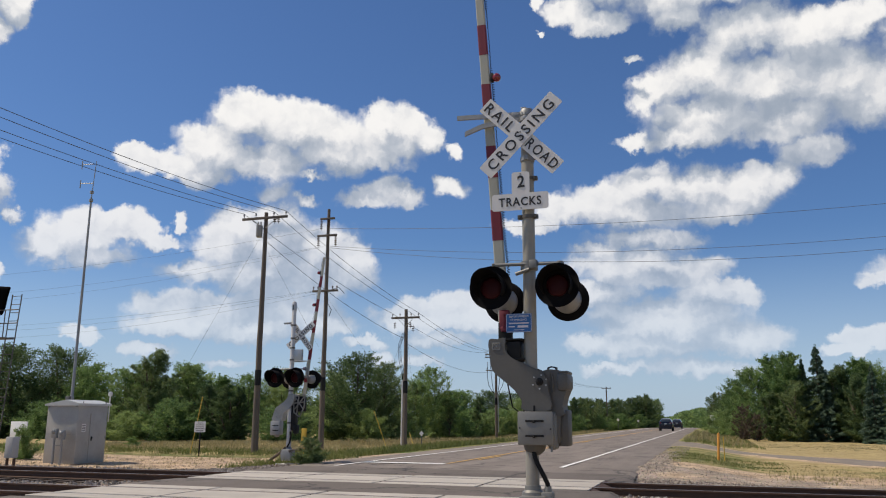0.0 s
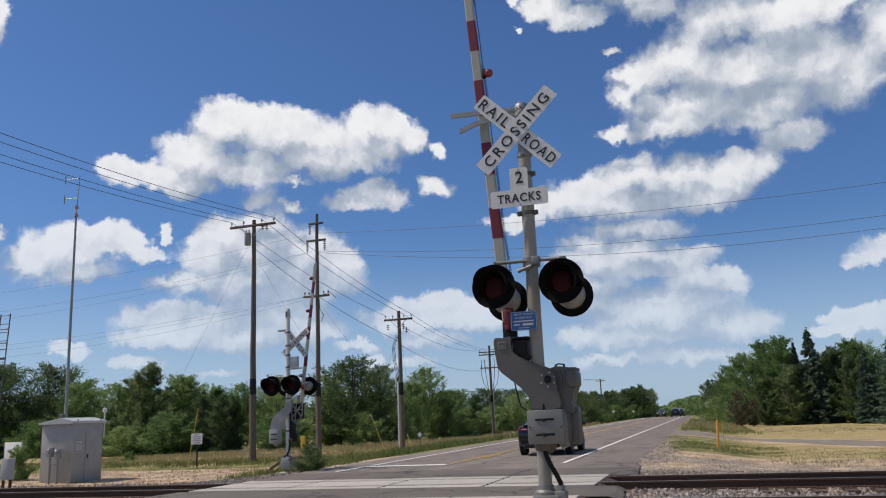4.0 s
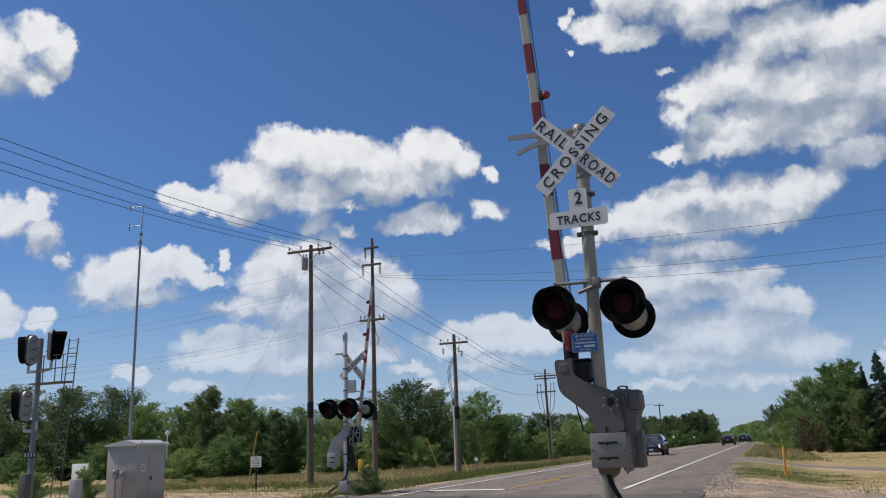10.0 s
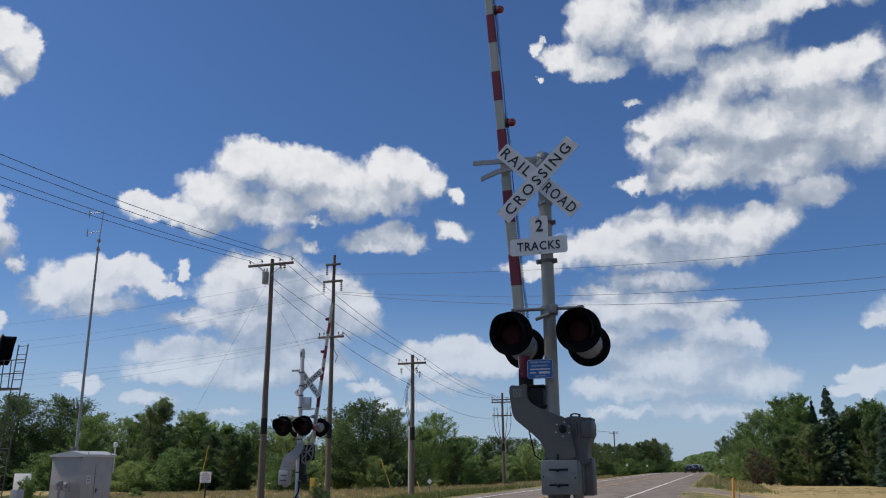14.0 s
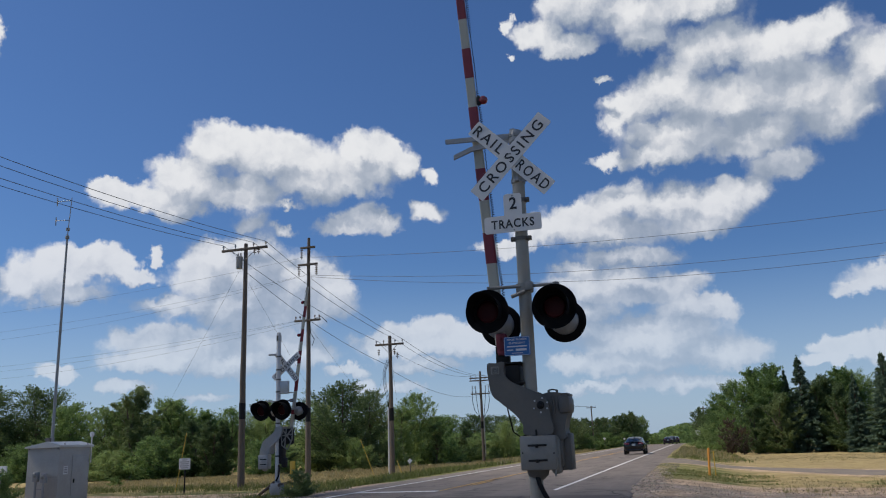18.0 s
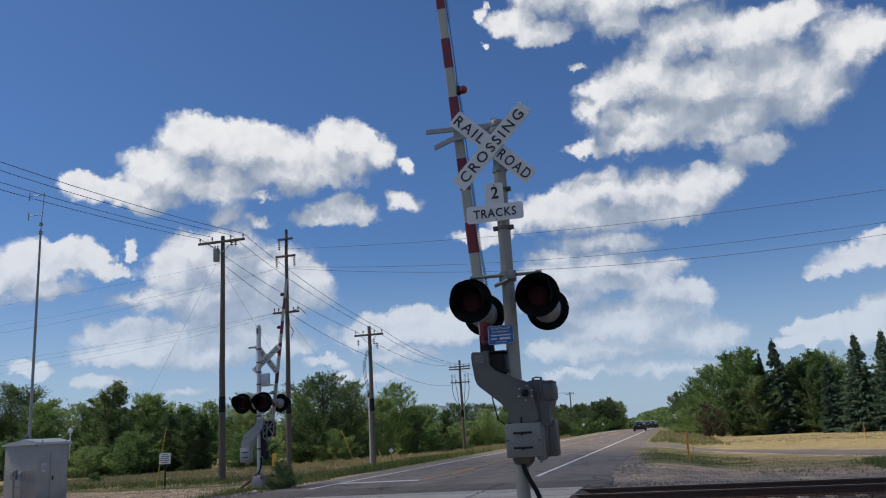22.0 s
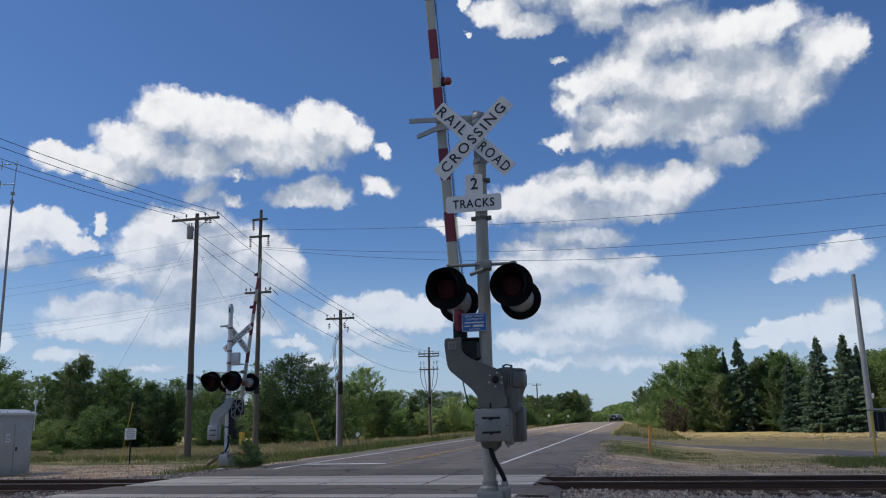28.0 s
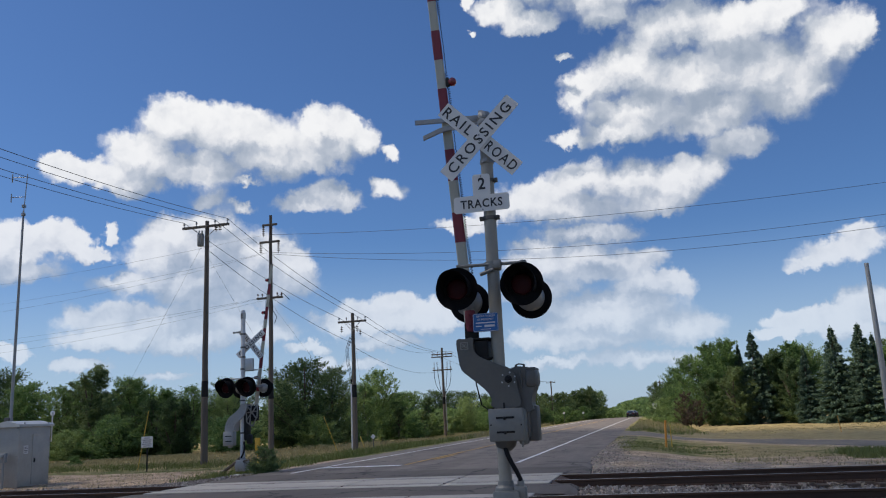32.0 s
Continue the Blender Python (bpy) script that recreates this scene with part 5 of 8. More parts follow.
    reds = [(2.55, 2.75), (3.30, 3.76), (4.20, 4.62), (4.92, 5.34), (5.75, 6.12)]
    striped_arm(s, (0.36, 2.1), (0.93, 6.78), 0.12, reds, "white gate arm with red bands raised upright", depth=0.06, lamps=(3.0, 4.35, 5.15, 6.25), lamp_side=-1)
    bm = bmesh.new()
    tube(bm, [(-0.05, -0.1, 0.42), (-0.5, 0.3, 0.22), (-0.95, 0.6, 0.02), (-1.15, 0.7, -0.12)], 0.05, 8)
    part("ground_conduit", bm, BARK, s, "dark sloping conduit to the ground")
    return s


near_signal()
far_signal()

# ---- utility poles and wires ----
def pole_body(parent, height, r0, r1, label, band=True, foot=-0.4):
    bm = bmesh.new()
    rng = random.Random(int(height * 100))
    pts, rad, n = [], [], 9
    for k in range(n + 1):
        z = foot + (height - foot) * k / n
        pts.append((rng.uniform(-0.012, 0.012), rng.uniform(-0.012, 0.012), z))
        rad.append(r0 + (r1 - r0) * k / n)
    tube(bm, pts, rad, 14)
    part("pole_shaft", bm, POLE_WOOD, parent, label)
    if band:
        bm = bmesh.new()
        r = r0 + (r1 - r0) * 0.25
        lathe(bm, [(r + 0.002, 3.05), (r + 0.008, 3.05), (r + 0.006, 3.85), (r, 3.85)], None, 16)
        part("band", bm, BLACK, parent, "black wrapped band")


def pin_insulator(bm, x, y, z):
    lathe(bm, [(0.02, 0.0), (0.02, 0.10), (0.055, 0.11), (0.035, 0.14), (0.06, 0.16), (0.04, 0.20), (0.045, 0.23), (0.0005, 0.25)], pose(x, y, z), 10, close=False)


def hung_insulator(bm, x, y, z, count=4):
    rod(bm, (x, y, z), (x, y, z - 0.12 * count - 0.1), 0.015, n=6)
    for k in range(count):
        lathe(bm, [(0.02, 0.0), (0.10, -0.03), (0.09, -0.05), (0.03, -0.06)], pose(x, y, z - 0.06 - 0.12 * k), 10)


def crossarm(parent, z, length, y=0.0, braces=True, name="crossarm"):
    bm = bmesh.new()
    box(bm, 0, y - 0.14, z, length, 0.10, 0.13, 0.01)
    arm = part(name, bm, ARM_WOOD, parent, "weathered wooden crossarm")
    if braces:
        each("brace", [lambda bm, s=s: rod(bm, (s * length * 0.27, y - 0.14, z - 0.06), (0, y - 0.13, z - 0.62), 0.016, n=6) for s in (-1, 1)], GALV, arm)
    return arm


def wire(a, b, sag, r=0.013, label="thin dark overhead power wire", group="overhead wires", n=24):
    a, b = Vector(a), Vector(b)
    bm = bmesh.new()
    tube(bm, [a.lerp(b, k / n) - Vector((0, 0, 4 * sag * (k / n) * (1 - k / n))) for k in range(n + 1)], r, 5)
    return solid("overhead_wire", bm, WIRE, label, "wire", group=group)


def transformer_pole():
    p = thing("utility_pole", -22.12, 38.2, 0, "tall brown wooden utility pole with one crossarm and a transformer", "utility pole", "roadside utility poles")
    pole_body(p, 12.35, 0.185, 0.10, "weathered brown pole", foot=-0.6)
    arm = crossarm(p, 12.02, 2.75)
    each("insulator", [lambda bm, x=x: pin_insulator(bm, x, -0.14, 12.08) for x in (-1.28, -0.55, 0.55, 1.28)], GREY_PIN, arm, "small grey pin insulator")
    each("cutout", [lambda bm, x=x: hung_insulator(bm, x, -0.14, 12.0, 2) for x in (0.62, 0.85)], BROWN_PIN, arm, "brown fuse cutout")
    bm = bmesh.new()
    lathe(bm, [(0.0005, 10.95), (0.15, 10.96), (0.17, 10.99), (0.17, 11.56), (0.185, 11.57), (0.185, 11.60), (0.11, 11.65), (0.0005, 11.66)], pose(-0.28, -0.16, 0), 22, close=False)
    for s in (-0.1, 0.1):
        lathe(bm, [(0.035, 11.6), (0.05, 11.66), (0.03, 11.72), (0.045, 11.78), (0.0005, 11.84)], pose(-0.28 + 0.8 * s, -0.16, 0), 10, close=False)
    part("transformer", bm, TANK, p, "grey round transformer tank")
    return p


def tall_pole():
    p = thing("utility_pole", -22.19, 46.0, 0, "tall grey-brown wooden pole with three short insulator arms", "utility pole", "roadside utility poles")
    pole_body(p, 14.5, 0.175, 0.09, "weathered grey-brown pole", foot=-0.5)
    for z, length, sides in ((13.85, 1.0, (-0.42, 0.1)), (12.75, 1.35, (-0.6, 0.6))):
        arm = crossarm(p, z, length, braces=False)
        each("insulator", [lambda bm, x=x: hung_insulator(bm, x, -0.14, z - 0.04, 5) for x in sides], BROWN_PIN, arm, "dark hanging insulator string")
    arm = crossarm(p, 9.2, 1.75, braces=False)
    each("insulator", [lambda bm, x=x: pin_insulator(bm, x, -0.14, 9.26) for x in (-0.8, -0.5, 0.5, 0.8)], BROWN_PIN, arm)
    loops = ([(0.25, -0.14, 9.2), (0.9, -0.1, 9.4), (1.3, -0.1, 9.0)], [(0.16, -0.1, 9.1), (0.2, -0.1, 8.4), (0.45, -0.1, 8.0), (0.3, -0.1, 7.6)])
    each("jumper", [lambda bm, l=l: tube(bm, l, 0.02, 5) for l in loops], RUBBER, p, "black jumper cable")
    return p


def riser_pole():
    p = thing("utility_pole", -18.75, 51.2, 0, "wooden utility pole with a white cable riser pipe", "utility pole", "roadside utility poles")
    pole_body(p, 8.6, 0.17, 0.11, "pale weathered pole", foot=-1.0)
    arm = crossarm(p, 8.02, 2.0)
    each("insulator", [lambda bm, x=x: pin_insulator(bm, x, -0.14, 8.08) for x in (-0.92, -0.4, 0.4, 0.92)], GREY_PIN, arm)
    each("cutout", [lambda bm, x=x, z=z: hung_insulator(bm, x, -0.14, z, 3) for x, z in ((-0.75, 7.75), (0.35, 7.75), (0.55, 7.5))], BROWN_PIN, p, "brown fuse cutout")
    bm = bmesh.new()
    rod(bm, (-0.20, -0.08, -0.8), (-0.18, -0.06, 3.9), 0.055, n=12)
    part("riser_pipe", bm, SIGN_WHITE, p, "white plastic riser pipe")
    each("riser_cable", [lambda bm, x=x: tube(bm, [(-0.18, -0.07, 3.9), (x + 0.2, -0.1, 4.4), (x, -0.1, 5.3), (x - 0.05, -0.1, 6.2), (x + 0.25, -0.12, 7.0)], 0.016, 6) for x in (-0.45, -0.36, -0.28)], RUBBER, p, "black cable looping to the riser")
    return p


def switch_pole():
    p = thing("utility_pole", -22.9, 92.1, 0, "far wooden utility pole with two crossarms and hanging cables", "utility pole", "roadside utility poles")
    pole_body(p, 9.5, 0.18, 0.12, "weathered brown pole", foot=-1.3)
    for z, length in ((8.75, 2.5), (8.45, 2.5), (6.95, 2.3)):
        arm = crossarm(p, z, length, braces=z > 8.5)
        each("insulator", [lambda bm, x=x: pin_insulator(bm, x * length, -0.14, z + 0.06) for x in (-0.45, -0.2, 0.2, 0.45)], GREY_PIN, arm)
    for s in (-1, 1):
        each("cutout", [lambda bm, x=x: hung_insulator(bm, s * x, -0.14, 7.9, 3) for x in (0.95, 0.6)], BROWN_PIN, p)
        loops = ([(s * 0.95, -0.14, 7.4), (s * 1.0, -0.14, 6.2), (s * 0.8, -0.14, 5.2), (s * 0.45, -0.14, 4.6), (s * 0.2, -0.14, 4.3)], [(s * 0.6, -0.14, 7.4), (s * 0.5, -0.14, 6.2), (s * 0.35, -0.14, 5.0), (s * 0.2, -0.14, 4.2)])
        each("cable", [lambda bm, l=l: tube(bm, l, 0.03, 6) for l in loops], RUBBER, p, "black looping cable")
    bm = bmesh.new()
    rod(bm, (0.28, -0.1, 0.0), (0.24, -0.1, 4.4), 0.05, n=10)
    part("riser_pipe", bm, TANK, p)
    return p


def plain_pole(x, y, height, arm=1.8):
    z = land_z(x, y)
    p = thing("utility_pole", x, y, z, "small far wooden utility pole beside the road", "utility pole", "far utility poles")
    pole_body(p, height, 0.16, 0.11, "weathered pole", band=False, foot=-0.3)
    if arm:
        a = crossarm(p, height - 0.35, arm, braces=False)
        each("insulator", [lambda bm, k=k: pin_insulator(bm, k * arm, -0.14, height - 0.29) for k in (-0.45, 0.1, 0.45)], GREY_PIN, a)
    return p


def build_lines():
    transformer_pole(), tall_pole(), riser_pole(), switch_pole()
    plain_pole(-18.9, 165, 7.9 + 0.8), plain_pole(-16.5, 210, 5.2, 0), plain_pole(-14.0, 230, 5.0, 0), plain_pole(2.1, 165, 7.2, 1.4)
    for x in (-1.28, -0.55, 0.55, 1.28):
        wire((-22.12 + x, 38.06, 12.33), (-23.2 + x, -6.0, 12.5), 1.15)
    for x, x2 in ((-1.28, -0.92), (0.55, 0.4), (1.28, 0.92)):
        wire((-22.12 + x, 38.06, 12.33), (-18.75 + x2, 51.06, 8.33), 0.35)
        wire((-18.75 + x2, 51.06, 8.33), (-22.9 + 1.3 * x2, 91.96, 9.0), 0.75)
        wire((-22.9 + 1.3 * x2, 91.96, 9.0), (-18.9 + x2, 165, 7.8), 1.2, n=16)
    wire((-22.3, 38.1, 11.0), (-18.8, 51.1, 6.6), 0.45)
    wire((-18.8, 51.1, 6.4), (-22.9, 92.0, 6.9), 0.9)
    for z, sag, r in ((13.2, 1.25, 0.011), (12.05, 1.8, 0.011), (11.95, 2.35, 0.011)):
        wire((-22.0, 45.86, z), (32.0, 44.0, z + 0.25), sag, r, "thin power wire crossing high over the road")
    for k, (z, sag) in enumerate(((13.2, 1.3), (12.05, 1.5), (12.05, 2.0), (9.3, 1.2), (9.3, 1.5), (9.2, 1.9))):
        wire((-22.8 + 0.2 * k, 45.86, z), (-84.0, 52.0 + k, z + 0.5), sag, 0.0055, "thin power wire over the trees")
    for a, b in (((-22.19, 46.0, 8.9), (-19.2, 58.0, -0.6)), ((-22.12, 38.2, 11.5), (-30.5, 40.0, -0.4)), ((-22.12, 38.2, 10.5), (-20.0, 44.0, 3.0)), ((-18.75, 51.2, 7.6), (-17.0, 49.0, -0.5)), ((-18.75, 51.2, 7.4), (-20.2, 49.5, 1.5))):
        wire(a, b, 0.0, 0.005, "taut steel guy wire of a pole", "guy wires", n=2)
    for a, b in (((-20.2, 49.4, 1.9), (-18.95, 48.9, -0.7)), ((-18.1, 50.3, 0.55), (-17.3, 49.4, -0.7)), ((-23.15, 34.9, 2.4), (-23.45, 34.6, -0.3))):
        bm = bmesh.new()
        rod(bm, a, b, 0.020, n=8)
        solid("guy_guard", bm, YELLOW, "yellow plastic guard on a guy wire", "guy guard", group="guy guards")


build_lines()


def light_pole():
    """The leaning grey pole at the edge of the yard."""
    x, y = 15.3, 60.5
    p = thing("light_mast", x, y, land_z(x, y), "tall grey tapered metal mast standing behind the dry field", "mast")
    bm = bmesh.new()
    lathe(bm, [(0.30, -0.3), (0.30, 0.06), (0.225, 0.08), (0.215, 0.9), (0.14, 11.0), (0.13, 11.05), (0.0005, 11.07)], None, 20, close=False)
    part("mast_shaft", bm, GALV, p, "grey metal shaft")
    bm = bmesh.new()
    box(bm, 0.24, -0.14, 2.75, 0.16, 0.12, 0.34, 0.02)
    part("outlet_box", bm, SIGN_WHITE, p, "small white outlet box")


def yard_frame():
    """A yellow-posted frame with a dark panel under its top rail."""
    x, y = 9.0, 35.5
    f = thing("barrier_frame", x, y, land_z(x, y), "yellow-posted metal frame holding a dark mesh panel", "barrier")
    for k in (0.0, 2.4):
        bm = bmesh.new()
        lathe(bm, [(0.05, -0.3), (0.05, 1.84), (0.04, 1.86), (0.0005, 1.865)], pose(k, 0, 0), 12, close=False)
        part("post", bm, YELLOW, f, "yellow painted post")
    bm = bmesh.new()
    box(bm, 1.2, -0.02, 1.88, 2.7, 0.08, 0.07, 0.01)
    part("top_rail", bm, GALV, f, "pale grey top rail")
    bm = bmesh.new()
    box(bm, 1.2, 0.0, 1.42, 2.26, 0.03, 0.72, 0.006)
    panel = part("mesh_panel", bm, BLACK, f, "dark panel under the rail")
    each("panel_rib", [lambda bm, k=k: box(bm, 0.2 + 0.25 * k, -0.02, 1.42, 0.02, 0.02, 0.70) for k in range(9)], CASE_GREY, panel)


light_pole()
yard_frame()

# ---- railway yard things ----
def equipment_shed():
    s = thing("equipment_shed", -23.04, 26.52, land_z(-23.5, 27.5) - 0.02, "grey metal railway equipment shed with a pale low roof", "shed")
    w, d, h = 1.47, 1.66, 2.24          # front, depth, height; the origin is the front corner by the door
    bm = bmesh.new()
    box(bm, -w / 2, d / 2, h / 2, w, d, h, 0.015)
    body = part("shed_wall", bm, SHED_SKIN, s, "sheet metal walls")
    bm = bmesh.new()
    rows = []
    for y in (-0.10, d + 0.10):
        rows.append([bm.verts.new((x, y, z)) for x, z in ((-w - 0.08, h - 0.03), (-w - 0.08, h + 0.03), (-w * 0.35, h + 0.20), (0.08, h + 0.06), (0.08, h - 0.03))])
    for i in range(5):
        j = (i + 1) % 5
        bm.faces.new((rows[0][i], rows[0][j], rows[1][j], rows[1][i]))
    bm.faces.new(rows[0][::-1]), bm.faces.new(rows[1])
    bmesh.ops.recalc_face_normals(bm, faces=bm.faces[:])
    part("roof", bm, SHED_ROOF, s, "pale sheet metal roof", smooth=None)
    bm = bmesh.new()
    box(bm, 0.012, 1.13, 1.00, 0.03, 0.86, 1.85, 0.008)
    door = part("shed_door", bm, SHED_SKIN, s, "plain grey metal door, closed")
    bm = bmesh.new()
    box(bm, 0.04, 0.80, 0.95, 0.03, 0.05, 0.16, 0.006)
    rod(bm, (0.05, 0.80, 0.98), (0.09, 0.80, 0.98), 0.012, n=8)
    part("door_handle", bm, BLACK, door)
    each("hinge", [lambda bm, z=z: rod(bm, (0.032, 1.57, z - 0.06), (0.032, 1.57, z + 0.06), 0.012, n=8) for z in (0.3, 1.0, 1.7)], GALV, door)
    bm = bmesh.new()
    box(bm, 0.012, 0.36, 1.36, 0.008, 0.22, 0.30)
    label_plate = part("notice_plate", bm, SIGN_WHITE, s, "small white notice with dark bars of writing")
    for k in range(4):
        bm = bmesh.new()
        box(bm, 0.018, 0.36, 1.45 - 0.06 * k, 0.004, 0.16, 0.025)
        part("writing_bar", bm, SIGN_BLACK, label_plate)
    each("corner_lug", [lambda bm, x=x: box(bm, x, -0.03, h - 0.05, 0.07, 0.05, 0.09, 0.01) for x in (-w + 0.05, -0.06)], GALV, s)
    each("lifting_eye", [lambda bm, x=x, y=y: rod(bm, (x, y, h), (x, y, h + 0.13), 0.02, n=8) for x in (0.04, -w - 0.03) for y in (0.2, d - 0.2)], GALV, s)
    bm = bmesh.new()
    box(bm, -w / 2, -0.006, h / 2, w - 0.06, 0.006, 0.012)
    part("seam", bm, GALV, s)
    rod_m = bmesh.new()
    rod(rod_m, (-0.05, d + 0.12, 1.6), (-0.05, d + 0.12, 2.62), 0.025, n=8)
    part("aerial_stem", rod_m, SIGN_WHITE, s, "thin white stem")
    bm = bmesh.new()
    lathe(bm, [(0.02, 2.60), (0.075, 2.63), (0.09, 2.70), (0.07, 2.78), (0.0005, 2.81)], pose(-0.05, d + 0.12, 0), 14, close=False)
    part("aerial_dome", bm, SIGN_WHITE, s, "small white dome aerial")
    # meter boxes stand on their own legs before the shed
    z = land_z(-23.6, 26.1)
    m = thing("meter_stand", -23.62, 26.20, z, "two grey electric meter boxes on steel legs", "electric meter")
    for x, h0, wd in ((-0.14, 0.98, 0.24), (0.22, 0.92, 0.22)):
        bm = bmesh.new()
        box(bm, x, 0, h0 + 0.18, wd, 0.14, 0.36, 0.02)
        b = part("meter_box", bm, TANK, m, "grey meter box")
        bm = bmesh.new()
        lathe(bm, [(0.08, 0.0), (0.08, 0.05), (0.06, 0.07), (0.0005, 0.075)], pose(x, -0.07, h0 + 0.24, 90), 16, close=False)
        part("meter_dial", bm, GALV, b)
        bm = bmesh.new()
        rod(bm, (x, 0, -0.2), (x, 0, h0), 0.045, n=10)
        part("leg", bm, TANK, m)
    bm = bmesh.new()
    rod(bm, (-0.14, 0, 0.7), (0.22, 0, 0.7), 0.02, n=8)
    part("tie_bar", bm, GALV, m)


def radio_mast():
    s = thing("radio_mast", -27.0, 30.5, land_z(-27, 30.5), "tall thin grey radio mast with a small aerial on top", "radio mast")
    bm = bmesh.new()
    lathe(bm, [(0.10, -0.3), (0.095, 2.6), (0.068, 2.7), (0.060, 7.0), (0.045, 11.9), (0.0005, 11.92)], None, 14, close=False)
    part("mast", bm, GALV, s, "tapered steel tube")
    bm = bmesh.new()
    box(bm, -0.10, -0.05, 2.45, 0.26, 0.22, 0.40, 0.03)
    part("hinge_base", bm, CASE_GREY, s)
    bm = bmesh.new()
    rod(bm, (0, 0, 11.8), (0.10, 0, 13.7), 0.022, 0.016, 8)
    for z in (12.6, 13.55):
        rod(bm, (0.05, 0, z), (-0.75, 0, z + 0.05), 0.018, n=6)
        rod(bm, (-0.72, 0, z - 0.18), (-0.72, 0, z + 0.22), 0.025, n=6)
    for z in (11.7, 12.1):
        lathe(bm, [(0.07, z), (0.09, z), (0.09, z + 0.12), (0.07, z + 0.12)], None, 10)
    part("aerial", bm, GALV, s, "thin folded dipole aerial")


def signal_head(parent, x, z, facing, label):
    """A long three-lamp colour-light head with a hooded front."""
    m = pose(x, 0, z, 0, 0, facing)
    bm = bmesh.new()
    plate(bm, rounded(0.62, 1.22, 0.30, 9), -0.02, 0.02)
    bmesh.ops.transform(bm, matrix=m, verts=bm.verts[:])
    b = part("signal_head", bm, BLACK, parent, label, smooth=None)
    bm = bmesh.new()
    plate(bm, rounded(0.54, 1.14, 0.26, 8), 0.02, 0.15)
    bmesh.ops.transform(bm, matrix=m, verts=bm.verts[:])
    part("lamp_case", bm, GALV, b, "grey lamp case", smooth=None)
    for k in (-0.34, 0.0, 0.34):
        bm = bmesh.new()
        box(bm, 0.03, 0.165, k, 0.26, 0.03, 0.05, 0.012)
        rod(bm, (-0.16, 0.15, k + 0.1), (-0.16, 0.19, k + 0.1), 0.03, n=8)
        bmesh.ops.transform(bm, matrix=m, verts=bm.verts[:])
        part("case_rib", bm, CASE_GREY, b)
    # one long hood shades all three lamps
    bm = bmesh.new()
    n, rings = 28, []
    for dep in (0.0, 1.0):
        ring = []
        for i in range(n + 1):
            a = radians(-75 + 330 * i / n)
            x, z = 0.25 * math.copysign(abs(math.cos(a)) ** 0.6, math.cos(a)), 0.54 * math.copysign(abs(math.sin(a)) ** 0.6, math.sin(a))
            ring.append(bm.verts.new((x, -0.02 - dep * (0.34 + 0.10 * math.sin(a)), z)))
        rings.append(ring)
    for i in range(n):
        bm.faces.new((rings[0][i], rings[0][i + 1], rings[1][i + 1], rings[1][i]))
    bmesh.ops.solidify(bm, geom=bm.faces[:], thickness=0.008)
    bmesh.ops.transform(bm, matrix=m, verts=bm.verts[:])
    part("hood", bm, HOOD_IN, b, "long black hood")
    for k in (-0.33, 0.0, 0.33):
        bm = bmesh.new()
        lathe(bm, [(0.0005, 0.0), (0.08, -0.006), (0.105, -0.02)], m @ pose(0, -0.04, k, 90), 16, close=False)
        part("lens", bm, HOOD_IN, b, "unlit dark lens")


